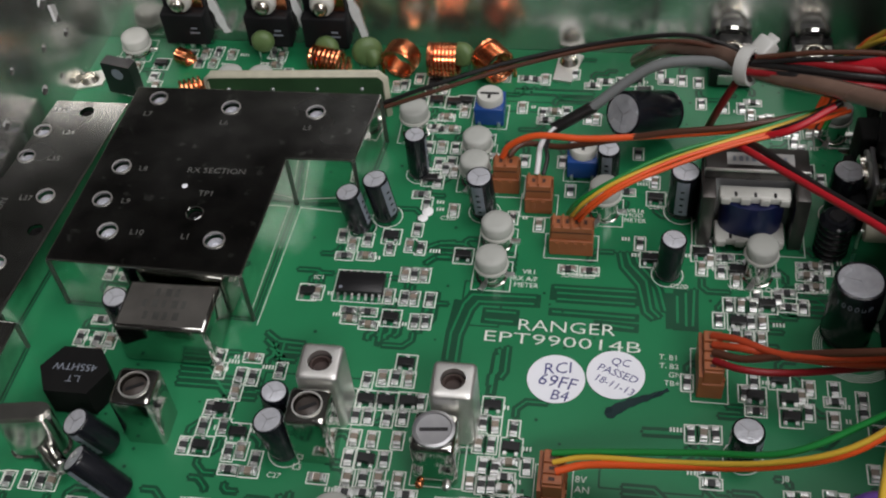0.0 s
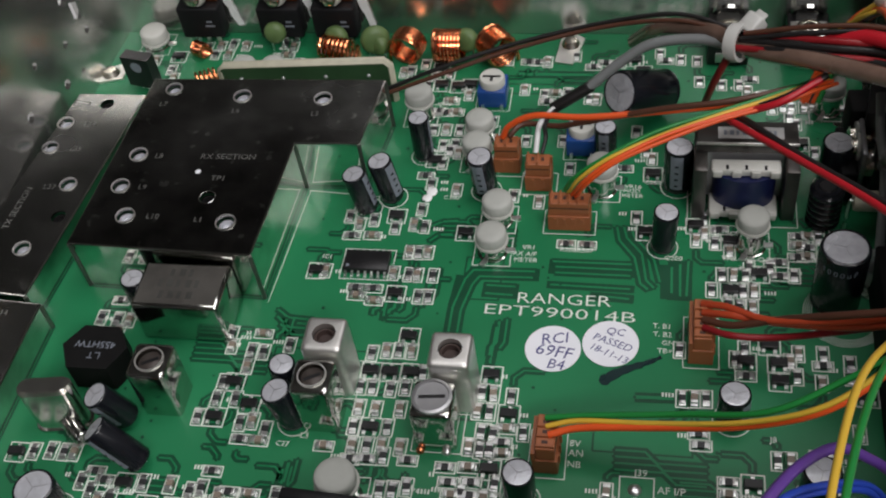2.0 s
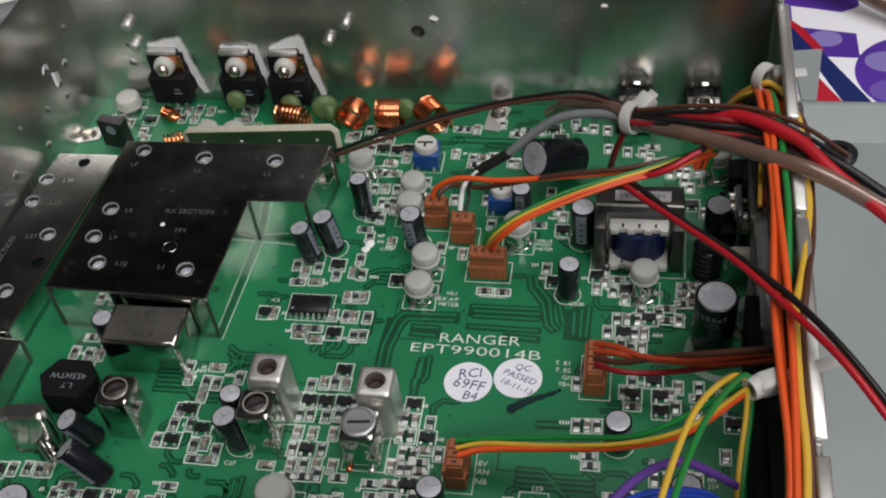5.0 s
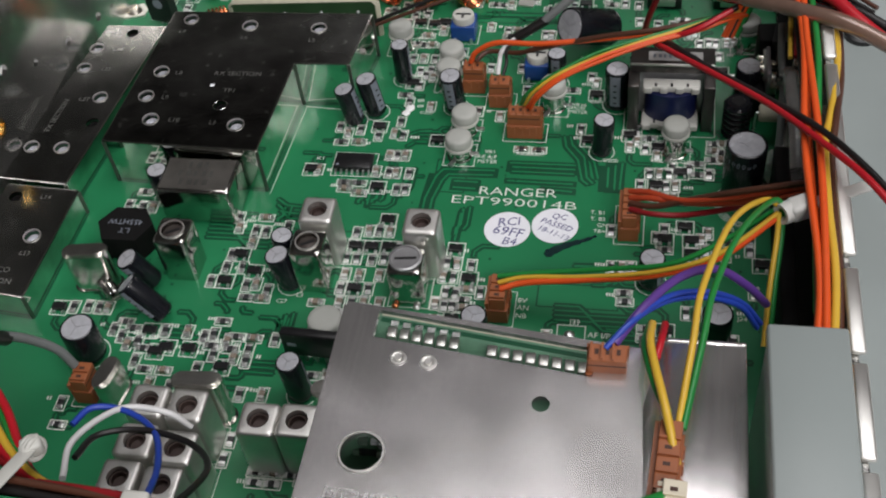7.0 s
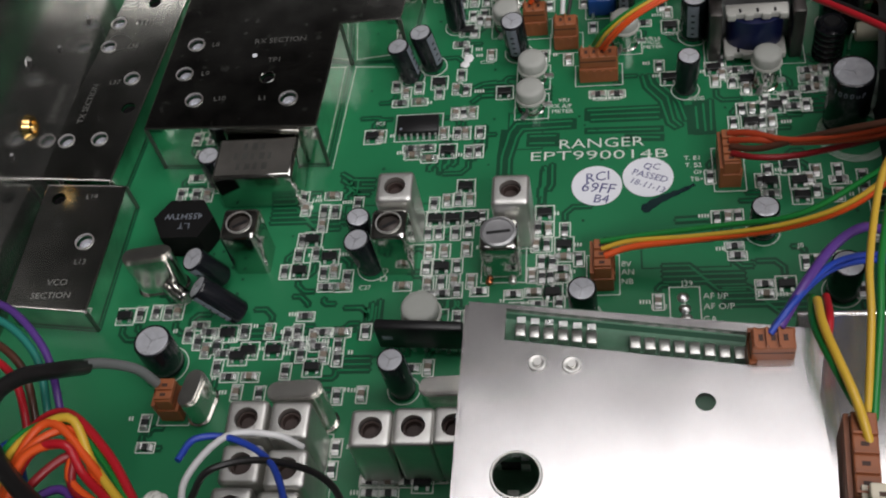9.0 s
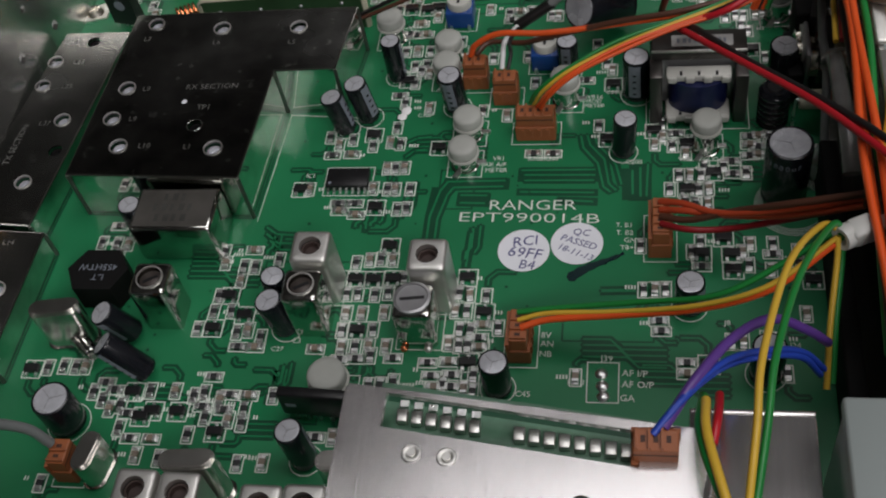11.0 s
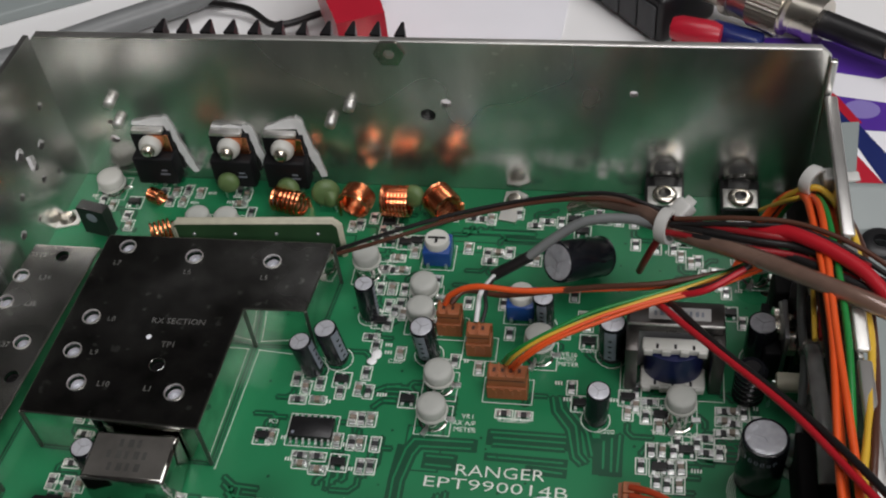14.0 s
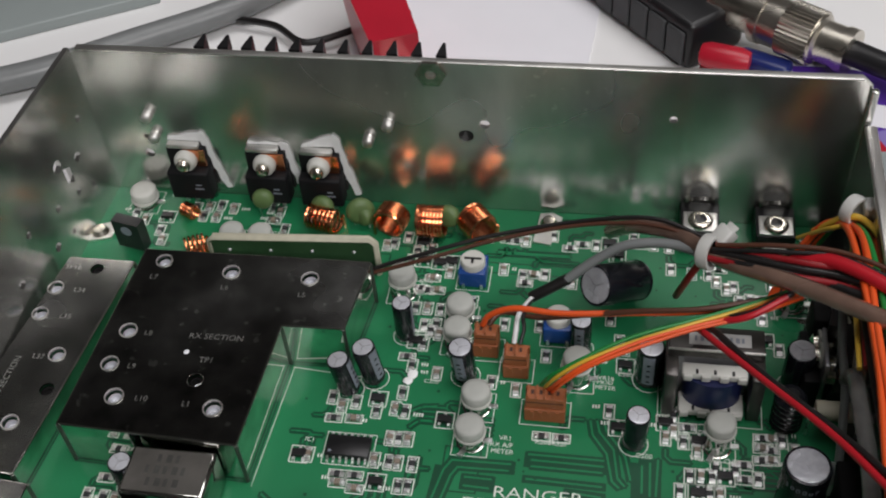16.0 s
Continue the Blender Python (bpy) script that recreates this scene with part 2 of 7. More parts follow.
def smooth_path(pts, n=6):
    """Catmull-Rom through the points."""
    P = [Vector(p) for p in pts]
    P = [2 * P[0] - P[1]] + P + [2 * P[-1] - P[-2]]
    out = []
    for i in range(1, len(P) - 2):
        a, b, c, d = P[i - 1 : i + 3]
        for k in range(n):
            t = k / n
            out.append(0.5 * (2 * b + (c - a) * t + (2 * a - 5 * b + 4 * c - d) * t * t + (3 * b - a - 3 * c + d) * t**3))
    out.append(P[-2])
    return out


def tube(pts, r, seg=8, n=6, bm=None, closed=False):
    bm = bm or bmesh.new()
    path = smooth_path(pts, n) if n else [Vector(p) for p in pts]
    rings, side = [], None
    for i, p in enumerate(path):
        d = (path[min(i + 1, len(path) - 1)] - path[max(i - 1, 0)]).normalized()
        if side is None:
            side = d.orthogonal().normalized()
        side = (side - d * side.dot(d)).normalized()
        up = d.cross(side)
        rings.append([bm.verts.new(p + r * (math.cos(2 * math.pi * k / seg) * side + math.sin(2 * math.pi * k / seg) * up)) for k in range(seg)])
    for a, b in zip(rings, rings[1:]):
        for k in range(seg):
            bm.faces.new((a[k], a[(k + 1) % seg], b[(k + 1) % seg], b[k]))
    bm.faces.new(rings[0][::-1])
    bm.faces.new(rings[-1])
    return bm


def cyl(r, p, q, seg=16, bm=None):
    return tube([p, q], r, seg, 0, bm)


def writing(text, size, x, y, z, parent, material=None, rz=0.0, align="LEFT", shear=0.0, name="printed_text", width=1.0):
    cu = bpy.data.curves.new(name, "FONT")
    cu.body, cu.size, cu.align_x, cu.extrude, cu.shear = text, size * MM, align, 0.00001, shear
    cu.resolution_u = 2
    cu.materials.append(material or M_SILK)
    ob = new(name, cu)
    ob.matrix_world = at(x, y, z, rz) @ Matrix.Diagonal((width, 1, 1, 1))
    ob.parent = parent
    return ob


# ---------------------------------------------------------------- room and bench
def room():
    r = 1.6 / MM
    c = CEIL / MM
    for nm, b in (("wall_north", (-r, r, -900, r, r + 60, c)), ("wall_south", (-r, -r - 60, -900, r, -r, c)),
                  ("wall_east", (r, -r, -900, r + 60, r, c)), ("wall_west", (-r - 60, -r, -900, -r, r, c))):
        tagged(part(nm, B(*b), M_ROOM), "plain dim painted wall of the workshop", "wall", kind="structure")
    tagged(part("ceiling", B(-r, -r, c, r, r, c + 60), M_ROOM), "plain dim workshop ceiling", "ceiling", kind="structure")
    tagged(part("floor", B(-r, -r, -960, r, r, -900), M_ROOM), "plain workshop floor", "floor", kind="structure")


room()
BENCH = -24.0
tagged(part("workbench", B(-900, -600, BENCH - 30, 900, 700, BENCH, bevel=2), M_BENCH), "white laminate workbench top", "workbench", kind="structure")

# ---------------------------------------------------------------- chassis
LX, RX, BACK, FRONT, TOP = -68.0, 102.8, 72.0, -113.0, 42.2


def chassis():
    ob = thing("radio_chassis", "bare galvanised steel radio chassis, lid taken off", "chassis", 0, 0, 0)
    # rear wall, seen from inside: local x to the right, local y up
    holes = [circle(88.2, 42.2, 1.7), circle(92.4, 45.7, 1.2),
             circle(132.6, 49.5, 0.9), circle(12.1, 32.0, 1.2), circle(12.5, 37.4, 0.7)]
    h = TOP + 20
    out = [(0, 0), (RX - LX, 0), (RX - LX, h - 2.0), (RX - LX - 2.0, h), (84, h), (83, h - 0.7), (76, h - 0.7), (75, h), (2.5, h), (0, h - 2.5)]
    m = Matrix.Translation((LX, BACK, -20)) @ Matrix.Rotation(radians(90), 4, "X")
    m = m @ Matrix.Translation((0, 0, -1.2))
    part("rear_wall", sheet(out, holes, 0, 1.2, m=m), M_CHASSIS, ob, "mirror-like galvanised sheet with drilled holes", smooth=False)
    nut = lathe([(1.3, 0), (3.4, 0), (3.4, 0.8), (1.3, 0.8), (1.3, 0)], 6, m=Matrix.Translation((13.6, 71.9, 39.5)) @ Matrix.Rotation(radians(90), 4, "X"))
    part("press_nut", nut, M_NICKEL, ob, smooth=False)
    # left wall, leaning outwards along its length
    L = math.hypot(BACK - FRONT, 11.0)
    ang = math.atan2(11.0, BACK - FRONT)
    m = Matrix.Translation((LX, BACK, -20)) @ Matrix.Rotation(-math.pi / 2 - ang, 4, "Z") @ Matrix.Rotation(radians(90), 4, "X") @ Matrix.Translation((0, 0, -1.2))
    lh = [circle(x, y, r, 12) for x, y, r in ((6, 47, 1.0), (11, 40, 1.3), (15, 33, 1.0), (9, 30, 0.8), (19, 44, 1.6), (24, 36, 1.0), (29, 29, 1.2), (22, 27, 0.7),
                                            (36, 40, 0.9), (44, 33, 1.2), (58, 38, 1.0), (69, 45, 1.4), (88, 38, 1.0))]
    lh += [[(15, 36), (17.6, 37.5), (17.6, 42), (15, 40.5)]]
    part("side_wall", sheet([(0, 0), (L, 0), (L, h - 4), (L - 60, h), (0, h)], lh, 0, 1.2, m=m), M_CHASSIS, ob, "galvanised side wall with drilled holes", smooth=False)
    # right wall: low rail with a rolled bright top edge
    bm = B(RX, FRONT, -20, RX + 1.2, BACK, 31, bevel=0.3)
    part("side_wall", bm, M_CHASSIS, ob, "low galvanised side rail", smooth=False)
    bm = bmesh.new()
    for y0, y1 in ((FRONT, -85), (-83, -66), (-64, -47), (-44, 4), (6, 30), (32, BACK - 2)):
        box(bm, RX - 0.3, y0, 31.01, RX + 2.2, y1, 32.2, bevel=0.45)
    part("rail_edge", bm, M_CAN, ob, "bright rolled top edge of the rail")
    part("base_plate", B(-85, FRONT, -22, RX + 1.2, BACK, -20.2), M_CHASSIS, ob, smooth=False)
    part("corner_flange", B(RX - 0.5, BACK - 1.2, -20, RX + 1.2, BACK + 0.2, TOP - 2.2, bevel=0.3), M_CHASSIS, ob, "folded corner edge")
    # thin strip of paler metal than the wall it caps
    part("top_edge", B(LX + 2.5, BACK - 0.25, TOP - 0.3, RX - 2.0, BACK + 1.45, TOP + 0.15, bevel=0.2), M_CAN, ob, "bright metal strip along the top edge")
    for sx, sz, r in ((-2.0, 20.0, 1.3), (3.0, 25.0, 1.3), (-53.0, 18.0, 1.2), (-53.2, 24.2, 1.3)):
        rot = Matrix.Translation((sx, BACK - 0.01, sz)) @ Matrix.Rotation(radians(90), 4, "X")
        part("screw_end", lathe([(0, 2.4), (r * 0.7, 2.3), (r, 1.9), (r * 0.85, 1.6), (r, 1.3), (r * 0.85, 1.0), (r, 0.7), (r, 0), (0, 0)], 14, m=rot), M_CAN, ob, "bright thread end of a screw")
    bt = lathe([(1.4, -1), (3.3, -1), (3.3, 0.5), (2.6, 1.2), (2.1, 2.2), (1.4, 2.2), (1.4, -1)], 20, m=Matrix.Translation((-72.6, -7.0, 17.0)) @ Matrix.Rotation(radians(90), 4, "Y"))
    part("grounding_stud", bt, M_BRASS, ob, "brass stud in the side wall")


chassis()


def grey_cover():
    ob = thing("case_cover", "grey painted steel case cover lying beside the chassis", "cover", 135, 0, BENCH)
    out = [(-30, -118), (40, -118), (40, 93), (-30, 93)]
    part("panel", sheet(out, [circle(-11.5, 77, 3.6, 24)], 3.0, 5.0), M_GREY, ob, smooth=False)
    part("flange", B(-20, 93, 0, 40, 95, 8, bevel=0.5), M_GREY, ob)
    part("step", sheet([(82, 5.01), (93, 5.01), (93, 8.0)], [], -19.5, 40, m=Matrix(((0, 0, 1, 0), (1, 0, 0, 0), (0, 1, 0, 0), (0, 0, 0, 1)))), M_GREY, ob, "sloping step of the cover", smooth=False)
    part("flap", sheet([(-21.5, 116), (-13.0, 117), (-16.0, 95.01), (-19.5, 95.01)], [], 6.8, 8.0), M_GREY, ob, "tapered end flap", smooth=False)
    part("flange", B(-30, -118, 0, 40, -116, 3.0), M_GREY, ob)
    part("flange", B(38, -116, 0, 40, 93, 3.0), M_GREY, ob)
    gr = lathe([(2.0, 0), (4.6, 0), (4.6, 1.2), (3.6, 1.8), (2.0, 1.8), (2.0, 0)], 24, m=Matrix.Translation((-11.5, 77, 5.0)))
    part("grommet", gr, M_BLACK, ob, "black rubber grommet")


grey_cover()


def grey_box():
    ob = thing("relay_housing", "light grey painted metal housing over the side rail", "housing", 94.0, -88, 0)
    part("body", B(-5.2, -19, -4, 5.6, 18, 44, bevel=0.8), M_GREY, ob)
    part("lip", B(-5.5, -19.4, 43.0, 5.9, 18.4, 45.2, bevel=0.5), M_GREY, ob)


grey_box()

# ---------------------------------------------------------------- main board
BX1, BY0, BY1 = 99.0, -111.0, 71.9
board = thing("circuit_board", "green main circuit board crowded with parts", "circuit board", 0, 0, 0)
part("substrate", sheet([(-78.6, BY0), (BX1, BY0), (BX1, BY1), (-67.9, BY1)], [circle(94, 45, 1.6), circle(-60, 56, 1.2)], -1.6, 0), M_PCB, board, smooth=False)
for px, py in ((-60, 60), (80, 60), (-60, -90), (85, -60)):
    part("standoff", cyl(2.5, (px, py, -20.3), (px, py, -1.6), 10), M_NICKEL, board)


def flat_line(bm, pts, w, z0, z1):
    """A ribbon of width w with mitred corners, standing from z0 to z1."""
    P = [Vector(p) for p in pts]
    L, R = [], []
    for i, p in enumerate(P):
        d0 = (p - P[i - 1]).normalized() if i else (P[1] - p).normalized()
        d1 = (P[i + 1] - p).normalized() if i + 1 < len(P) else d0
        n = Vector((-(d0.y + d1.y), d0.x + d1.x))
        n = n.normalized() if n.length > 1e-6 else Vector((-d0.y, d0.x))
        k = w / 2 / max(0.35, n.dot(Vector((-d0.y, d0.x))))
        L.append(p + n * k)
        R.append(p - n * k)
    for i in range(len(P) - 1):
        q = (L[i], L[i + 1], R[i + 1], R[i])
        top = [bm.verts.new((v.x, v.y, z1)) for v in q]
        bm.faces.new(top[::-1])


def rect_line(bm, x0, y0, x1, y1, w, z1):
    flat_line(bm, [(x0, y0), (x1, y0), (x1, y1), (x0, y1), (x0, y0)], w, 0, z1)


silk, gaps, lights, vias = bmesh.new(), bmesh.new(), bmesh.new(), bmesh.new()


def via(x, y, r=0.35):
    vs = [vias.verts.new((x + r * math.cos(a * math.pi / 4), y + r * math.sin(a * math.pi / 4), 0.118)) for a in range(8)]
    vias.faces.new(vs)


LAYER = [0]


def trace(pts, w=0.45):
    LAYER[0] = (LAYER[0] + 1) % 12
    flat_line(gaps, pts, w + 1.1, 0, 0.012 + 0.004 * LAYER[0])
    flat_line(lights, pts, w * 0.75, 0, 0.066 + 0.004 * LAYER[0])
    via(*pts[0], 0.3)
    via(*pts[-1], 0.3)


# joints between copper areas and shield rims
flat_line(silk, [(6.3, 20.6), (-10.6, 21.8)], 0.18, 0, 0.13)
flat_line(silk, [(-10.35, 22.0), (-12.1, -7.2)], 0.12, 0, 0.13)

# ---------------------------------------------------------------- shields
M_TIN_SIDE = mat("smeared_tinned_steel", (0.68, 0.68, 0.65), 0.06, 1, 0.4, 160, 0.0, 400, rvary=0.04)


def shield(name, label, poly, h, holes, words, sidez=0.0, lid=None):
    ob = thing(name, label, "shield can", 0, 0, 0)
    part("lid", sheet(poly, [circle(x, y, r, 20) for x, y, r in holes], h - 0.4, h), lid or M_TIN_TOP, ob, "tinned lid with tuning holes, dark reflection in its colour", smooth=False)
    n = len(poly)
    for i in range(n):
        a, b = Vector(poly[i]), Vector(poly[(i + 1) % n])
        d = (b - a).normalized()
        nrm = Vector((-d.y, d.x)) * 0.35
        q = [a, b, b + nrm, a + nrm]
        bm = bmesh.new()
        lo = [bm.verts.new((v.x, v.y, sidez)) for v in q]
        hi = [bm.verts.new((v.x, v.y, h - 0.401)) for v in q]
        bm.faces.new(lo[::-1])
        bm.faces.new(hi)
        for k in range(4):
            bm.faces.new((lo[k], lo[(k + 1) % 4], hi[(k + 1) % 4], hi[k]))
        bmesh.ops.recalc_face_normals(bm, faces=bm.faces)
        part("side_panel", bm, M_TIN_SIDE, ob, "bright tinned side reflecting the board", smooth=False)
        flat_line(gaps, [a - nrm * 0.9, b - nrm * 0.9], 0.4, 0, 0.062)
    # raised round rim beside each hole and tuning slug below it
    for x, y, r in holes:
        w = 0.86 if r > 1.55 else 0.99
        slug = lathe([(0, h - 5), (r * w, h - 5), (r * w, h - 1.0), (r * 0.6, h - 0.9), (r * 0.5, h - 1.6), (0, h - 1.6)], 16)
        bmesh.ops.translate(slug, vec=(x, y, 0), verts=slug.verts)
        # in the small holes a black slug stands for the shade inside
        part("tuning_slug", slug, M_CAPTOP if r > 1.55 else M_MATTBLACK, ob)
        if r > 1.55:
            rim = lathe([(r, h), (r + 0.25, h), (r + 0.2, h + 0.25), (r, h + 0.25), (r, h)], 20)
            bmesh.ops.translate(rim, vec=(x, y, 0), verts=rim.verts)
            part("hole_rim", rim, M_CAN, ob)
    # dark posts added as edge lines, since the mirrored sides hide the corners
    for i in range(n):
        a = poly[i]
        part("folded_corner", cyl(0.42, (*a, sidez), (*a, h - 0.5), 8), M_IRON_DARK, ob, "dark line added along the corner")
    bead = bmesh.new()
    for i in range(n):
        a, b = poly[i], poly[(i + 1) % n]
        cyl(0.3, (*a, h - 0.27), (*b, h - 0.27), 8, bead)
    part("rolled_edge", bead, M_TIN, ob, "bright rolled edge of the lid")
    for text, size, x, y, rz in words:
        writing(text, size, x, y, h + 0.01, ob, M_STAMP, rz, "CENTER", name="stamped_text")
    return ob


M_STAMP = mat("stamped_letter", (0.42, 0.42, 0.40), 0.4, 1, 0.1, 400)
RXH = 12.6
shield("receiver_shield", "dark tinned shield can stamped RX section", [(-48.8, -4.8), (-13.0, -6.0), (-11.5, 22.9), (1.4, 23.2), (3.4, 41.4), (-46.2, 40.9)],
       RXH, [(-41.1, 37.9, 1.6), (-25.6, 36.0, 1.7), (-8.4, 35.7, 1.7), (-42.5, 18.5, 1.65), (-43.4, 9.9, 1.65), (-39.8, 2.3, 1.7),
             (-25.0, 7.7, 1.5), (-19.6, 1.5, 1.75)],
       [("RX SECTION", 2.0, -23.8, 17.9, 1), ("TP1", 1.9, -24.2, 12.1, 1), ("L7", 1.8, -42.0, 32.7, 1), ("L6", 1.8, -25.9, 31.1, 1), ("L5", 1.8, -9.1, 30.6, 1),
        ("L8", 1.8, -38.1, 17.7, 1), ("L9", 1.8, -38.8, 9.2, 1), ("L10", 1.8, -34.3, 1.8, 1), ("L1", 1.8, -25.1, 1.4, 1)])
burr = lathe([(1.5, -0.3), (1.5, 0.06), (1.56, 0.1), (1.68, 0.06), (1.7, 0.01)], 28, m=Matrix.Translation((-25.0, 7.7, RXH)))
part("hole_rim", burr, M_TIN, bpy.data.objects["receiver_shield"], "bright burred rim of the test hole")
fleck = lathe([(0, 0.06), (0.5, 0.05), (0.6, 0.0)], 8, m=Matrix.Translation((-28.8, 14.3, RXH + 0.01)))
part("paint_fleck", fleck, M_STICK, bpy.data.objects["receiver_shield"], "white fleck on the lid")
shield("transmitter_shield", "long tinned shield strip beside the chassis wall", [(-73.3, -12.1), (-56.5, -13.4), (-51.0, 42.0), (-66.0, 42.0)],
       7.0, [(-58.6, 39.1, 1.5), (-65.9, 32.9, 1.6), (-66.5, 25.5, 1.6), (-58.5, 15.1, 1.6), (-57.3, 6.4, 1.5), (-61.6, -2.2, 1.6), (-69.0, -2.3, 1.6)],
       [("TP12", 1.8, -64.2, 38.6, 0), ("L34", 1.8, -60.3, 32.2, 0), ("L35", 1.8, -60.7, 24.7, 0), ("L37", 1.8, -62.3, 13.7, 0), ("TX SECTION", 2.0, -66.3, 8.3, 85)], lid=M_TIN_TX)
shield("vco_shield", "tinned shield can stamped VCO section", [(-70.2, -43.5), (-53.6, -45.2), (-52.7, -15.3), (-69.8, -14.2)],
       7.0, [(-66.4, -17.9, 1.5), (-57.9, -29.0, 1.7)],
       [("L14", 1.7, -59.3, -18.2, 0), ("L13", 1.7, -57.6, -34.4, 0), ("VCO", 2.0, -61.0, -39.2, 0), ("SECTION", 2.0, -61.5, -42.2, 0)], lid=M_TIN_LID)


# ---------------------------------------------------------------- coils in cans
def rounded(a, r, n=4):
    """Square outline of half width a with corners of radius r."""
    out = []
    for q in range(4):
        cx, cy = (a - r) * (1, -1, -1, 1)[q], (a - r) * (1, 1, -1, -1)[q]
        out += [(cx + r * math.cos(math.pi / 2 * (q + k / n)), cy + r * math.sin(math.pi / 2 * (q + k / n))) for k in range(n + 1)]
        b = a - r
        side = [b * (1 - 2 * k / 5) for k in range(1, 5)]
        out += [((u, a), (-a, u), (-u, -a), (a, -u))[q] for u in side]
    return out


def shell(ob, a, h, hole, m):
    """Drawn metal can: rounded corners, a soft top edge and a round hole."""
    rings = ((a, 0.0, 0.8), (a, h - 0.75, 0.8), (a - 0.1, h - 0.35, 0.8), (a - 0.35, h - 0.08, 0.75), (a - 0.7, h, 0.6))
    bm = bmesh.new()
    loops = [[bm.verts.new((x, y, z)) for x, y in rounded(w, r)] for w, z, r in rings]
    k = len(loops[0])
    for lo, hi in zip(loops, loops[1:]):
        for i in range(k):
            bm.faces.new((lo[i], lo[(i + 1) % k], hi[(i + 1) % k], hi[i]))
    inner = [[bm.verts.new((hole * math.cos(t), hole * math.sin(t), z)) for t in [math.atan2(v.co.y, v.co.x) for v in loops[-1]]] for z in (h, h - 1.2)]
    for lo, hi in ((loops[-1], inner[0]), (inner[0], inner[1])):
        for i in range(k):
            bm.faces.new((lo[i], lo[(i + 1) % k], hi[(i + 1) % k], hi[i]))
    bmesh.ops.recalc_face_normals(bm, faces=bm.faces)
    part("case", bm, m, ob)


def can(x, y, h, w, style, rz=0.0, group="tuning coils", screw=False):
    lab = {"matt": "square matt silver tuning coil can with brown core", "bright": "square bright tinned tuning coil can", "big": "square bright can with a slotted round adjuster"}[style]
    ob = thing("coil_can", lab, "coil", x, y, 0, rz, group)
    m = M_CAN if style == "matt" else M_TIN
    a = w / 2
    shell(ob, a, h, w * (0.29 if style == "matt" else 0.33), m)
    if style == "matt":
        core = lathe([(0, h - 4), (w * 0.27, h - 4), (w * 0.27, h - 1.2), (w * 0.2, h - 1.0), (w * 0.2, h - 2.2), (0, h - 2.2)], 18)
        part("core", core, M_CORE, ob, "brown ferrite core")
    else:
        core = lathe([(0, h - 4), (w * 0.31, h - 4), (w * 0.31, h - 0.8), (w * 0.27, h - 0.5), (0, h - 0.45)], 18)
        part("core", core, M_DARKCORE, ob, "dark slotted ferrite core")
        part("slot", B(-w * 0.22, -0.3, h - 0.448, w * 0.22, 0.3, h - 0.35, m=Matrix.Rotation(0.5, 4, "Z")), M_BLACK, ob)
        part("rim", lathe([(w * 0.33, h), (w * 0.37, h), (w * 0.36, h + 0.3), (w * 0.33, h + 0.3), (w * 0.33, h)], 20), M_CAN, ob, "bright rim round the core")
    if style == "matt":
        rect_line(silk, x - a - 0.5, y - a - 0.5, x + a + 0.5, y + a + 0.5, 0.16, 0.13)
    return ob


M_CORE = mat("brown_ferrite", (0.05, 0.032, 0.028), 0.6, 0, 0.2, 300)
M_DARKCORE = mat("dark_ferrite", (0.055, 0.045, 0.04), 0.45, 0.3, 0.2, 300)
can(26.6, -24.8, 13.5, 7.0, "matt")
can(4.9, -23.1, 13.5, 7.0, "matt")
can(4.2, -30.6, 12, 6.8, "bright")
can(-24.7, -29.4, 12, 7.0, "bright")
can(-15.6, -71.2, 13.5, 6.9, "matt")
can(-8.1, -71.5, 13.5, 6.9, "matt")
can(-15.2, -79.4, 13.5, 6.9, "matt")
can(-7.5, -80.2, 13.5, 6.9, "matt")
can(-15.8, -86.8, 13.5, 6.9, "matt")
can(-8.0, -87.5, 13.5, 6.9, "matt")
can(5.6, -73.1, 13.5, 6.9, "matt")
can(12.6, -72.8, 13.5, 6.9, "matt")
can(19.2, -72.6, 13.5, 6.9, "matt")


def trimmer_can(x, y):
    ob = thing("adjustable_coil", "open square coil with a slotted silver adjuster", "coil", x, y, 0)
    shell(ob, 3.5, 10.0, 3.15, M_TIN)
    part("adjuster", lathe([(0, 7.0), (3.1, 7.0), (3.1, 10.2), (3.35, 10.25), (3.35, 10.75), (2.9, 10.85), (2.75, 10.55), (0, 10.5)], 28), M_SLATE, ob, "round slotted adjuster")
    part("slot", B(-2.2, -0.32, 10.51, 2.2, 0.32, 10.56, m=Matrix.Rotation(0.1, 4, "Z")), M_BLACK, ob)
    for k in range(2):
        part("solder_drip", lathe([(0, 0.7), (0.6, 0.5), (0.8, 0)], 10, m=Matrix.Translation((-2.6 + 4.4 * k, -3.9, 0))), M_COPPER if k == 0 else M_SOLDER, ob)
    rect_line(silk, x - 4.2, y - 4.2, x + 4.2, y + 4.2, 0.16, 0.13)


trimmer_can(24.4, -32.3)


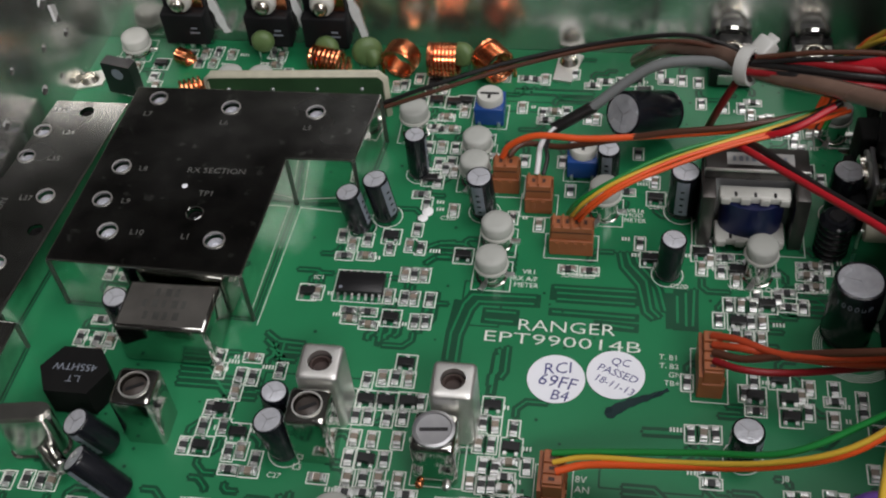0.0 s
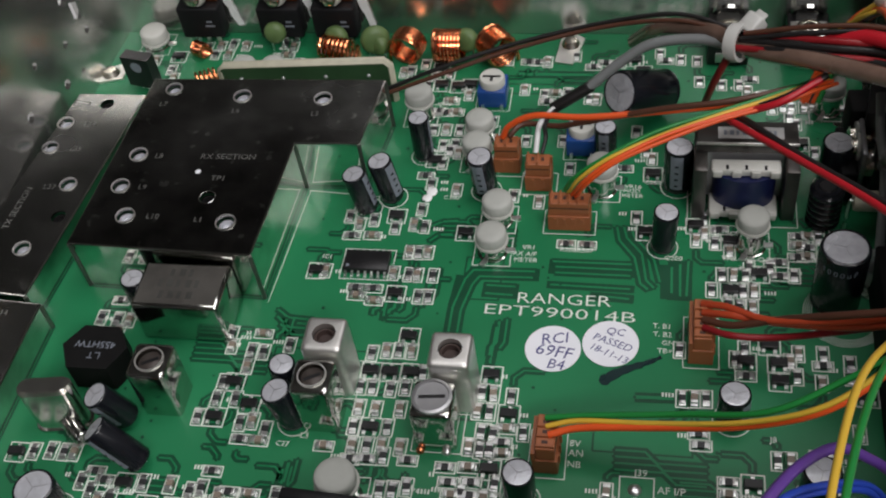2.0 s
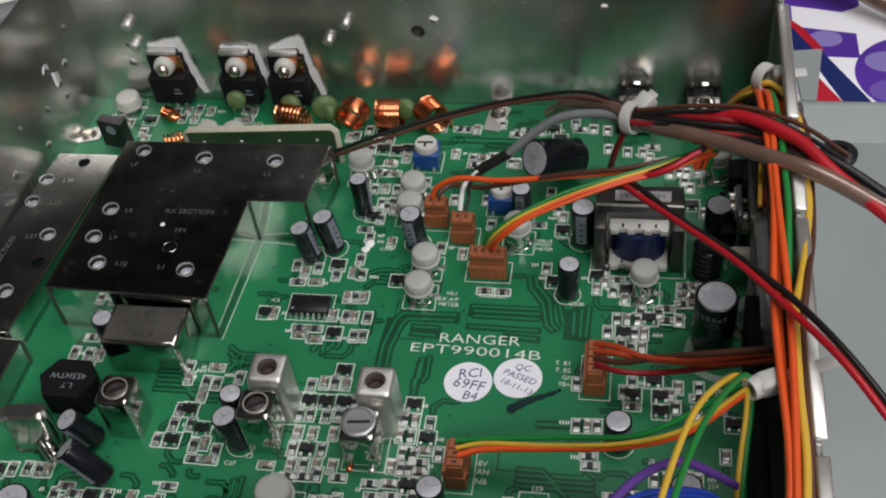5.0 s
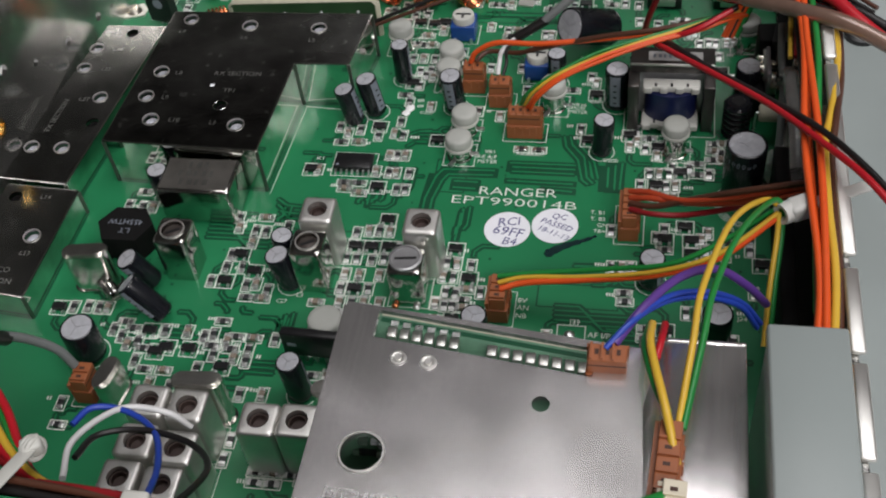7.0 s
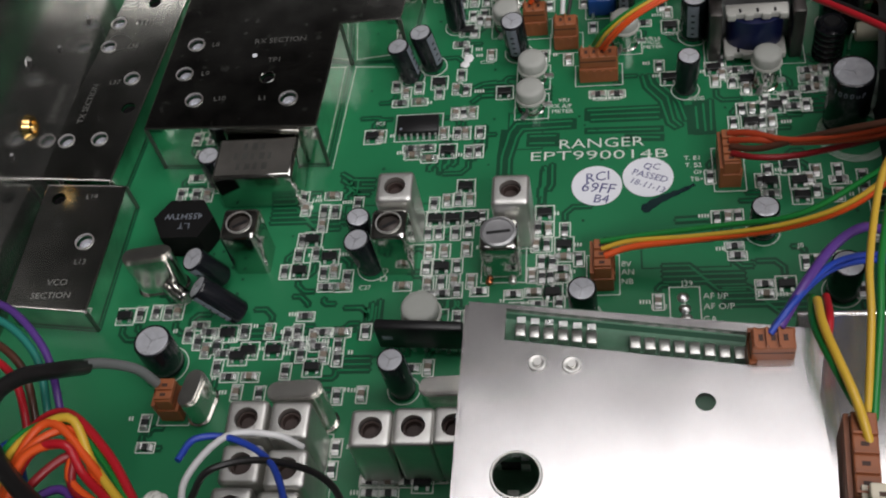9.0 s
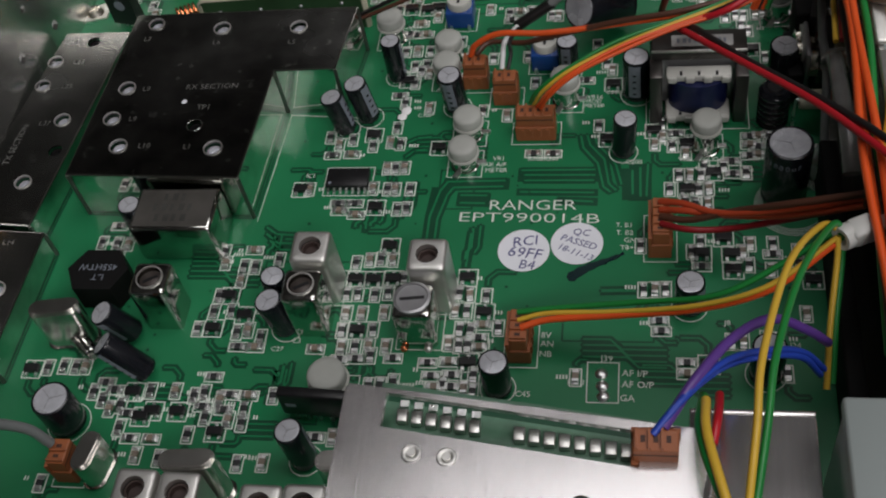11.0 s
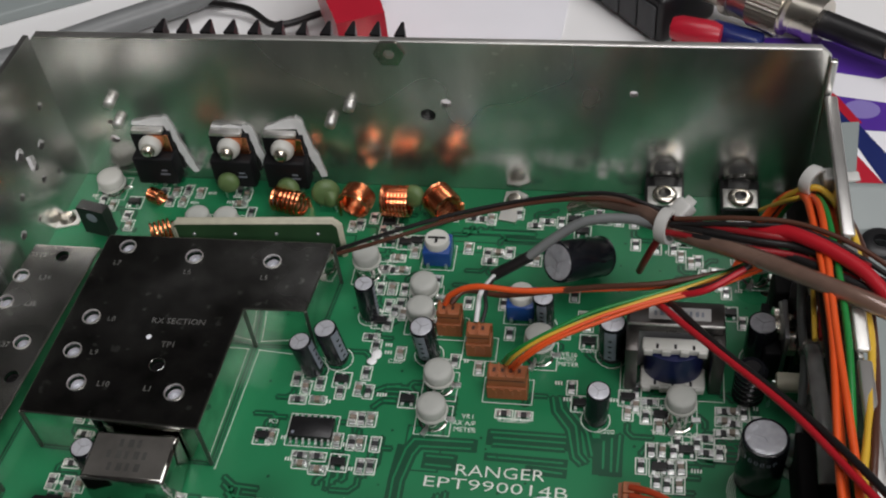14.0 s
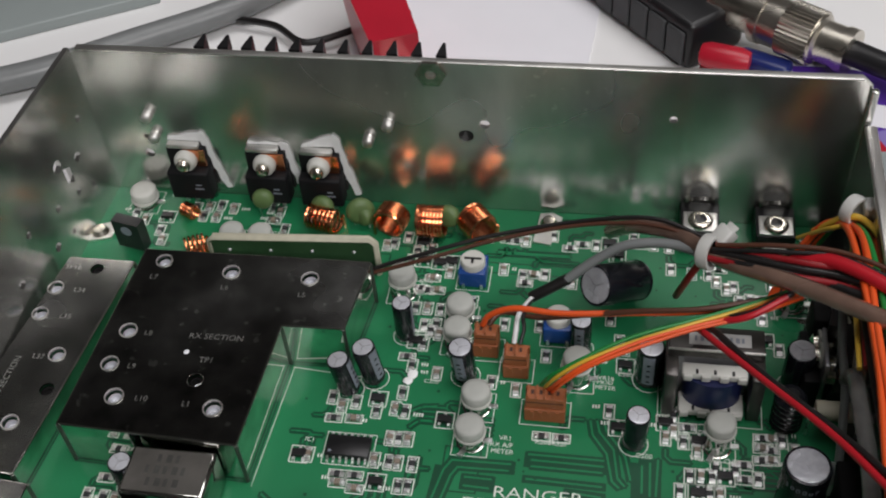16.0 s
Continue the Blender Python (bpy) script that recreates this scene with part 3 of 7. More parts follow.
# ---------------------------------------------------------------- electrolytic capacitors
def electro(x, y, r, h, lean=(0, 0), rz=0.0, lying=None, z=0.0, label="black electrolytic capacitor with grey stripe and silver top", spin=0.0):
    ob = thing("electrolytic_capacitor", label, "capacitor", x, y, z, rz, "electrolytic capacitors", lean[0], lean[1])
    part("sleeve", lathe([(0, 0.3), (r * 0.86, 0.3), (r, 0.9), (r * 0.95, 1.4), (r, 1.9), (r, h - 0.5), (r * 0.97, h - 0.1), (r * 0.9, h), (r * 0.87, h - 0.25), (0, h - 0.25)], 24), M_SLEEVE, ob)
    top = part("top", lathe([(0, h - 0.24), (r * 0.86, h - 0.24), (r * 0.85, h - 0.02), (r * 0.72, h + 0.04), (0, h - 0.06)], 24), M_CAPTOP, ob, "silver scored top")
    for a in (0.3, 2.4, 4.5):
        part("score", B(0.02, -0.045, h - 0.08, r * 0.72, 0.045, h + 0.045, m=Matrix.Rotation(a, 4, "Z")), M_SCORE, top)
    bm = bmesh.new()
    cols = [(math.cos(a), math.sin(a)) for a in [math.pi * (1.32 + 0.28 * i / 5) + spin for i in range(6)]]
    lo = [bm.verts.new((c * (r + 0.03), s * (r + 0.03), 2.0)) for c, s in cols]
    hi = [bm.verts.new((c * (r + 0.03), s * (r + 0.03), h - 0.5)) for c, s in cols]
    for i in range(5):
        bm.faces.new((lo[i], lo[i + 1], hi[i + 1], hi[i]))
    band = part("stripe", bm, M_STRIPE, ob)
    for i in range(4):
        zz = 2.8 + (h - 4.2) * i / 4
        part("stripe_mark", B(-0.35, -r - 0.09, zz, 0.35, -r + 0.1, zz + 0.35, m=Matrix.Rotation(math.pi * -0.04 + spin, 4, "Z")), M_SLEEVE, band)
    for s in (-0.5, 0.5):
        part("lead", cyl(0.25, (s * r, 0, -0.0), (s * r, 0, 0.35), 6), M_SOLDER, ob)
    return ob


def ring_silk(x, y, r, w=0.18):
    flat_line(silk, [*circle(x, y, r, 28), *circle(x, y, r, 28)[:1]], w, 0, 0.13)


CAPS = [(1.0, 17.5, 2.3, 10, 0, -9), (5.6, 20.7, 2.4, 10.5, 0, -8), (11.5, 32.4, 2.1, 11, 0, 0), (25.0, 22.5, 2.5, 10.5, 4, -3),
        (62.5, 25.8, 2.7, 11, 0, 0), (60.6, 10.1, 2.3, 10, 0, 3), (48.4, 32.4, 2.2, 9.5, 0, 0), (91.0, 26.8, 2.9, 12, 0, 0),
        (72.2, -26.6, 2.6, 8, 0, 0), (39.4, -44.0, 2.6, 9, 0, 0), (7.0, -59.0, 2.4, 11, 0, -3), (-37.8, -53.2, 3.5, 9, 0, 0),
        (-2.7, -26.6, 2.3, 9, 0, 4), (-2.4, -32.2, 2.6, 9.5, 0, -10), (-35.6, -9.7, 2.3, 9, 0, 0), (84.6, -40.1, 2.9, 9, 0, 0)]
for x, y, r, h, ax, ay in CAPS:
    dx, dy = h * math.sin(radians(ay)), -h * math.sin(radians(ax))
    electro(x - dx, y - dy, r, h, (ax, ay), 0, spin=0.0 if r in (2.2, 2.5, 2.7) else 0.9 + (x * 0.7) % 3.6)
    ring_silk(x - dx, y - dy, r + 0.5)
big = electro(89.9, -0.7, 4.2, 14.5, rz=150, label="large black electrolytic capacitor with silver scored top")
for k, ch in enumerate("1000uF"):
    mark = writing(ch, 1.7, 0, 0, 0, big, M_STRIPE, name="capacity_mark", align="CENTER")
    turn = Matrix.Rotation(radians(-105 + (k - 2.5) * 15 - 150), 4, "Z")
    mark.matrix_basis = turn @ at(4.23, 0, 11.4) @ Matrix(((0, 0, 1, 0), (1, 0, 0, 0), (0, 1, 0, 0), (0, 0, 0, 1)))
for k in range(5):
    ring_silk(91.5, -3.6, 5.6 + 0.35 * k, 0.12)
# lying and leaning ones
electro(59.8, 49.2, 4.4, 14.0, lean=(0, 62), rz=222, z=4.0, label="large black electrolytic capacitor lying on its side")
electro(-30.5, -34.1, 2.5, 9, lean=(6, -22), rz=0, z=0.5, label="small black electrolytic capacitor leaning over")
electro(-24.8, -43.0, 2.5, 10.5, lean=(0, -40), rz=-10, z=1.2, label="small black electrolytic capacitor leaning over")


# ---------------------------------------------------------------- trimmers with plastic caps
def plastic_cap(x, y, h=7.5, r=2.9, base=True, m=None, label="grey-white round plastic cap on a trimmer"):
    ob = thing("trimmer", label, "trimmer", x, y, 0, 0, "capped trimmers")
    part("cap", lathe([(0, h + 0.1), (r * 0.55, h), (r * 0.88, h - 0.15), (r, h - 0.6), (r, h - 2.4), (r * 0.9, h - 2.6), (0, h - 2.6)], 24), m or M_WAX, ob, smooth=True)
    part("collar", lathe([(0, h - 2.61), (r * 1.06, h - 2.61), (r * 1.1, h - 2.8), (r * 1.06, h - 3.2), (0, h - 3.2)], 24), M_WHITE, ob, "white plastic collar")
    part("body", lathe([(0, h - 3.21), (r * 0.9, h - 3.21), (r * 0.9, 0.4), (r * 1.0, 0.3), (r * 1.0, 0.0), (0, 0)], 20), M_TIN, ob, "bright body under the cap")
    for a in (0.6, 2.7, 4.8):
        part("tab", B(-0.5, r * 0.7, 0.02, 0.5, r * 1.45, 0.5, m=Matrix.Rotation(a, 4, "Z")), M_SOLDER, ob)
    rect_line(silk, x - r - 0.6, y - r - 0.6, x + r + 0.6, y + r + 0.6, 0.16, 0.13)


plastic_cap(9.1, 44.4)
plastic_cap(22.6, 38.2, 6.3, 2.9)
plastic_cap(22.9, 31.6, 6.3, 2.9)
plastic_cap(28.9, 15.7, 6.3, 2.9)
plastic_cap(28.7, 7.5, 6.3, 2.9)
plastic_cap(10.5, -46.1, 8, 3.4)
plastic_cap(-58.2, 67.2, 4.8, 3.1, m=M_WHITE, label="white nylon trimmer with a slot")
plastic_cap(48.2, 24.6, 8)
plastic_cap(75.9, 11.1, 9, 2.8)
plastic_cap(91.6, 48.4, 8, 2.9)
plastic_cap(-33.3, 56.5, 4.4, 2.8)
plastic_cap(-26.5, 56.6, 4.4, 2.8)


def blue_pot(x, y, rz=0):
    ob = thing("trim_pot", "blue square trim potentiometer with a white dial", "potentiometer", x, y, 0, rz, "blue trim pots")
    part("body", B(-3, -3, 0.2, 3, 3, 4.6, bevel=0.3), M_BLUE, ob)
    part("dial", lathe([(0, 6.4), (2.5, 6.4), (2.7, 6.1), (2.7, 4.6), (0, 4.6)], 24), M_WHITE, ob, "white arrow dial")
    part("slot", B(-1.9, -0.3, 6.41, 1.9, 0.3, 6.47), M_BLACK, ob)
    part("slot", B(-0.3, -1.5, 6.41, 0.3, -0.31, 6.47), M_BLACK, ob)
    for s in (-1, 1):
        part("foot", B(s * 2 - 0.3, -3.4, 0, s * 2 + 0.3, -3.0, 1.2), M_SOLDER, ob)
    rect_line(silk, x - 3.6, y - 3.8, x + 3.6, y + 3.4, 0.16, 0.13)


blue_pot(23.8, 50.1)
blue_pot(43.5, 36.2)


# ---------------------------------------------------------------- filters and crystals
# rougher and darker tin than the case sides
M_DULLTOP = mat("darker_tin_top", (0.19, 0.18, 0.165), 0.36, 0.8, 0.3, 250, 0.15, 900)
M_PRINT = mat("faded_print", (0.06, 0.06, 0.055), 0.5, 0.3, 0.5, 900)


def crystal_filter():
    x, y = -25.2, -11.5
    ob = thing("crystal_filter", "tall tinned crystal filter can with printed top", "filter", x, y + 0.0, 0, 0)
    part("case", B(-8.3, -5.2, 0, 8.3, 5.2, 10.0, bevel=0.7), M_TIN, ob, smooth=True)
    part("top_plate", B(-7.6, -4.5, 10.0, 7.6, 4.5, 10.03), M_DULLTOP, ob)
    for n, yy in ((3, 2.7), (5, 0.2), (4, -2.4)):
        for k in range(n):
            part("print_bar", B((k - n / 2) * 1.75, yy - 0.85, 10.04, (k - n / 2) * 1.75 + 0.75 + 0.35 * (k % 2), yy + 0.85, 10.05), M_PRINT, ob)


crystal_filter()


def hex_filter():
    x, y = -38.8, -23.5
    ob = thing("ceramic_filter", "black hexagonal ceramic filter block printed 455HTW", "filter", x, y, 0, 0)
    pts = [(-6.2, 0), (-3.4, 4.4), (3.4, 4.4), (6.2, 0), (3.8, -4.8), (-3.8, -4.8)]
    bm = sheet(pts, [], 0.2, 6.5)
    part("body", bm, M_MATTBLACK, ob, smooth=False)
    writing("455HTW", 2.0, 0, 1.0, 6.51, ob, M_STRIPE, 180, "CENTER")
    writing("L.T", 1.9, 0.5, -1.4, 6.51, ob, M_STRIPE, 180, "CENTER")
    part("foot", B(-3, -2, 0, 3, 2, 0.2), M_BLACK, ob)


hex_filter()


M_CRYSTAL = mat("satin_can_metal", (0.68, 0.67, 0.63), 0.24, 1, 0.25, 300, 0.08, 900)


def crystal(x, y, h, rz=0.0, w=9.6, tilt=0.0):
    ob = thing("crystal", "flat silver crystal can with rounded ends", "crystal", x, y, 0.0, rz, "crystals", tilt)
    bm = bmesh.new()
    pts = [(w / 2 - 1.9 + 1.9 * math.cos(a), 1.9 * math.sin(a)) for a in [math.pi * (k / 8 - 0.5) for k in range(9)]]
    pts += [(-x2, -y2) for x2, y2 in pts]
    bm = sheet(pts, [], 0.6, h - 0.7)
    sheet([(px * 0.97, py * 0.9) for px, py in pts], [], h - 0.7, h - 0.25, bm)
    sheet([(px * 0.92, py * 0.72) for px, py in pts], [], h - 0.25, h, bm)
    part("can", bm, M_CRYSTAL, ob)
    part("rim", sheet([(px * 1.08, py * 1.15) for px, py in pts], [], 0.0, 0.6), M_TIN, ob)


crystal(-42.1, -35.5, 11.5, 8)
crystal(-8.4, -65.5, 13.0, 4)
crystal(16.9, -63.3, 10.0, 2)
crystal(-28.9, -62.2, 8.0, 80, 7.5)


def lying_crystal(x, y, rz):
    ob = thing("crystal", "small bright crystal can lying beside capacitors", "crystal", x, y, 2.0, rz, "crystals", 12, 78)
    part("can", lathe([(0, 0), (1.6, 0), (1.6, 7.4), (1.2, 8.0), (0, 8.0)], 18), M_TIN, ob)
    part("rim", lathe([(0, -0.4), (1.9, -0.4), (1.9, 0), (0, 0)], 18), M_TIN, ob)


lying_crystal(-41.4, -35.8, -28)


def ic_chip(x, y, w, d, pins, rz=0.0):
    ob = thing("integrated_circuit", "black surface-mount chip with silver legs", "chip", x, y, 0, rz, "chips")
    part("body", B(-w / 2, -d / 2, 0.15, w / 2, d / 2, 1.6, bevel=0.15), M_BLACK, ob)
    n = pins // 2
    for s in (-1, 1):
        for k in range(n):
            px = (k - (n - 1) / 2) * 1.27
            bm = B(px - 0.22, s * d / 2 if s > 0 else -d / 2 - 0.5, 0.7, px + 0.22, d / 2 + 0.5 if s > 0 else -d / 2, 0.95)
            box(bm, px - 0.22, min(s * (d / 2 + 0.3), s * (d / 2 + 1.1)), 0.03, px + 0.22, max(s * (d / 2 + 0.3), s * (d / 2 + 1.1)), 0.5)
            part("leg", bm, M_SOLDER, ob, smooth=False)
    part("pin_mark", lathe([(0, 1.61), (0.35, 1.61), (0, 1.62)], 10, m=Matrix.Translation((-w / 2 + 0.9, -d / 2 + 0.8, 0))), M_STRIPE, ob)
    rect_line(silk, x - w / 2 - 0.6, y - d / 2 - 1.4, x + w / 2 + 0.6, y + d / 2 + 1.4, 0.18, 0.13)


ic_chip(5.2, 3.1, 8.7, 4.6, 14)


# ---------------------------------------------------------------- connectors
# dark brown stands for the shade in plug sockets and seams
M_SLOT = mat("shadowed_slot_plastic", (0.05, 0.02, 0.012), 0.6)


def connector(x, y, n, rz=0.0, h=7.0, m=None, z=0.0, pitch=1.9):
    w = n * pitch + 1.4
    mm = m or M_CONN
    ob = thing("wire_connector", "brown plastic plug in its board header" if mm is M_CONN else "cream plastic plug on a short lead", "connector", x, y, z, rz, "brown plugs" if mm is M_CONN else "")
    header = part("header", B(-w / 2, -2.0, 0, w / 2, 2.2, h * 0.55, bevel=0.2), mm, ob, smooth=False)
    plug = part("plug", B(-w / 2 + 0.25, -1.6, h * 0.55, w / 2 - 0.25, 1.5, h, bevel=0.2), mm, ob, smooth=False)
    part("back_wall", B(-w / 2, 1.55, h * 0.56, w / 2, 2.2, h * 0.85), mm, ob, smooth=False)
    part("seam", B(-w / 2 + 0.3, -1.63, h * 0.8, w / 2 - 0.3, -1.605, h * 0.84), M_SLOT, plug)
    for k in range(n):
        px = (k - (n - 1) / 2) * pitch
        part("socket", B(px - 0.3, -0.45, h + 0.001, px + 0.3, 0.55, h + 0.03), M_SLOT, plug)
        part("cheek", B(px - pitch / 2 - 0.16, -1.5, h + 0.001, px - pitch / 2 + 0.16, 1.4, h + 0.55), mm, plug, smooth=False)
        part("rib", B(px - 0.35, -2.25, h * 0.2, px + 0.35, -2.01, h * 0.5), mm, header, smooth=False)
    rect_line(silk, x - (w / 2 + 0.9 if rz == 0 else 3.0), y - (3.0 if rz == 0 else w / 2 + 0.9), x + (w / 2 + 0.9 if rz == 0 else 3.0), y + (3.0 if rz == 0 else w / 2 + 0.9), 0.16, 0.13)
    return ob


connector(29.1, 30.3, 2, 0)
connector(35.8, 25.5, 2, 0)
connector(42.6, 15.5, 4, 0, pitch=1.65)
connector(67.2, -11.3, 4, 90)
connector(42.9, -35.3, 3, 90)
connector(-34.2, -62.2, 2, 90)

# ---------------------------------------------------------------- transformer
M_IRON = mat("varnished_iron", (0.085, 0.08, 0.076), 0.3, 0.8, 0.3, 200, 0.1)


M_LABEL = mat("aged_label_paper", (0.42, 0.42, 0.41), 0.6, 0, 0.1, 300)


def transformer():
    x, y = 74.5, 25.0
    ob = thing("audio_transformer", "laminated iron transformer with white bobbin and blue tape", "transformer", x, y, 0, 0)
    for k in range(8):
        part("lamination", B(-8.6, -1.9 + k * 0.5, 1.0, 8.6, -1.9 + k * 0.5 + 0.46, 14.6), M_SLATE, ob, smooth=False)
    yoke = part("yoke", B(-9.0, -2.6, 12.8, 9.0, 3.2, 15.4, bevel=0.3), M_IRON, ob)
    part("label_strip", B(-5.2, -1.4, 15.41, 6.4, 1.6, 15.45), M_LABEL, yoke, "grey-white paper label")
    # strip of paler metal along the yoke's front top edge
    part("bright_edge", B(-9.05, -2.75, 14.9, 9.05, -2.45, 15.5, bevel=0.1), M_CAN, yoke, "bright strip along the top edge of the core")
    for j in range(9):
        part("print_bar", B(-4.2 + j * 1.1, -0.5, 15.46, -3.7 + j * 1.1 + 0.2 * (j % 2), 0.7, 15.48), M_STRIPE, ob)
    for s in (-1, 1):
        part("side_leg", B(s * 8.1 - 1.2, -7.2, 0, s * 8.1 + 1.2, 3.1, 12.79, bevel=0.2), M_IRON, ob)
    for z0, y1 in ((0.8, -7.6), (9.8, -5.6)):
        flange = part("bobbin_flange", B(-6.2, y1, z0, 6.2, -2.61, z0 + 1.7, bevel=0.4), M_WHITE, ob, "white moulded bobbin flange")
        for j in range(4):
            part("prong", B(-5.9 + j * 3.4, y1 - 0.5, z0 + 0.1, -4.2 + j * 3.4, y1 + 0.1, z0 + 1.6, bevel=0.2), M_WHITE, flange)
        for j in range(3):
            part("slot", B(-3.6 + j * 3.4, y1 + 0.2, z0 + 1.701, -3.1 + j * 3.4, y1 + 1.3, z0 + 1.75), M_BLACK, flange)
    part("winding", lathe([(0, 2.5), (5.2, 2.5), (5.2, 9.79), (0, 9.79)], 28, m=Matrix.Translation((0, -2.9, 0)) @ Matrix.Diagonal((1.1, 0.8, 1, 1))), M_DKBLUE, ob, "dark blue tape winding")
    rect_line(silk, x - 10, y - 9, x + 10, y + 4.5, 0.16, 0.13)


transformer()


# ---------------------------------------------------------------- power parts along the rear wall
def air_coil(x, y, r, turns, length, rz, z=0.0, wire=0.42):
    ob = thing("air_coil", "bright copper air-wound coil", "coil", x, y, z, rz, "copper coils")
    n = turns * 14
    pts = [(-length / 2 + length * k / n, r * math.cos(2 * math.pi * k / 14), r + wire + r * math.sin(2 * math.pi * k / 14)) for k in range(n + 1)]
    part("winding", tube(pts, wire, 6, 0), M_COPPER, ob)
    for e in (-1, 1):
        part("lead", cyl(wire, (e * length / 2, r, r), (e * length / 2, r, 0), 6), M_COPPER, ob)


air_coil(3.2, 63.0, 3.5, 6, 4.6, 75)
air_coil(12.4, 63.0, 3.4, 8, 6.4, 0)
air_coil(23.0, 63.0, 3.5, 7, 5.8, -50)
air_coil(-12.9, 62.4, 2.6, 7, 7.5, -15)
air_coil(-46.0, 63.5, 1.6, 5, 3.2, -25, wire=0.3)
air_coil(-40.3, 51.7, 2.4, 5, 5.0, 25, wire=0.35)


def disc_cap(x, y, z, r, rz):
    ob = thing("disc_capacitor", "dull green ceramic disc capacitor", "capacitor", x, y, 0, rz, "green disc capacitors")
    bm = lathe([(0, 1.5), (r * 0.6, 1.4), (r * 0.9, 0.9), (r, 0), (r * 0.9, -0.9), (r * 0.6, -1.4), (0, -1.5)], 20, m=Matrix.Translation((0, 0, z)) @ Matrix.Rotation(radians(78), 4, "X"))
    part("disc", bm, M_GREENCAP, ob)
    for s in (-1, 1):
        part("lead", cyl(0.25, (s * r * 0.5, 0, 0), (s * r * 0.5, 0, z - r * 0.5), 6), M_SOLDER, ob)


disc_cap(-27.9, 65.9, 5, 2.6, 5)
disc_cap(-13.6, 65.6, 4, 2.8, -10)
disc_cap(-4.5, 64.8, 4, 3.4, 20)
disc_cap(16.2, 64.6, 4.2, 2.8, -12)
disc_cap(-3.5, 64.1, 3, 2.3, -25)


M_EPOXY = mat("black_epoxy", (0.006, 0.006, 0.007), 0.6, 0, 0.3, 300, 0.1, 1500, spec=0.25)


def power_transistor(x, paste_turn, washer=True):
    ob = thing("power_transistor", "black power transistor screwed to the rear wall with white paste", "transistor", x, BACK, 0, 0, "rear transistors")
    part("tab", B(-4.7, -2.2, 10.61, 4.7, -0.5, 15.8, bevel=0.3), M_EPOXY, ob)
    part("body", B(-5, -5.0, 2.4, 5, -0.6, 10.6, bevel=0.5), M_EPOXY, ob)
    part("mark", B(1.2, -5.03, 5.6, 3.4, -5.001, 6.1), M_STRIPE, ob)
    part("mark", B(1.6, -5.03, 6.8, 3.0, -5.001, 7.3), M_STRIPE, ob)
    k = paste_turn
    rj = random.Random(50 + k)
    right = [(3.2, 17.2), (3.6, 19.0 + 0.3 * k), (4.8, 18.8 + 0.25 * k), (5.4, 17.4), (6.0, 13.6), (6.9, 9.8), (7.6, 6.4), (8.5, 2.8)]
    left = [(7.0, 2.3), (6.0, 5.6), (5.2, 9.4), (4.6, 13.2)]
    ragged = [(u + rj.uniform(-0.25, 0.25), v + rj.uniform(-0.3, 0.3)) for a, b in zip(right + left, right[1:] + left + right[:1]) for u, v in (a, ((a[0] + b[0]) / 2, (a[1] + b[1]) / 2))]
    pad = part("insulator", sheet(ragged, [], 0.2, 0.45, m=Matrix.Rotation(radians(90), 4, "X")), M_PASTE, ob, "smeared white thermal paste strip", smooth=False)
    smear = [(-4.4, 17.0), (-4.0, 17.8), (-1.8, 18.0 + 0.1 * k), (0.4, 18.8 + 0.15 * k), (2.2, 18.6 + 0.3 * k), (3.9, 18.9 + 0.3 * k), (3.6, 17.0)]
    part("smear", sheet([(u + rj.uniform(-0.3, 0.3), v + rj.uniform(-0.3, 0.3)) for u, v in smear], [], 0.25, 0.4, m=Matrix.Rotation(radians(90), 4, "X")), M_PASTE, pad, smooth=False)
    part("clamp_bar", B(-4.3, -2.3, 15.81, 3.3, -0.5, 17.0, bevel=0.3), M_CAN, ob, "bright metal clamp edge")
    for k in (-2.5, 0, 2.5):
        part("leg", B(k - 0.45, -3.2, 0, k + 0.45, -2.7, 2.5), M_SOLDER, ob)
    rot = Matrix.Translation((0, -2.2, 13.2)) @ Matrix.Rotation(radians(90), 4, "X")
    bush = part("bush", lathe([(1.2, 0.3), (2.6, 0.3), (2.7, 1.2), (2.5, 2.0), (2.1, 2.5), (1.2, 2.5)], 20, m=rot), M_WHITE, ob, "white nylon bush")
    part("screw", lathe([(0, 4.0), (0.9, 4.0), (1.6, 3.4), (1.6, 2.4), (0, 2.4)], 16, m=rot), M_NICKEL, bush)
    part("copper_shim", B(-0.6, -2.5, 10.9, 4.5, -2.21, 15.7), M_COPPER, ob, "copper shim under the bush")


power_transistor(-45.8, 3)
power_transistor(-26.8, -4)
power_transistor(-14.0, 6)


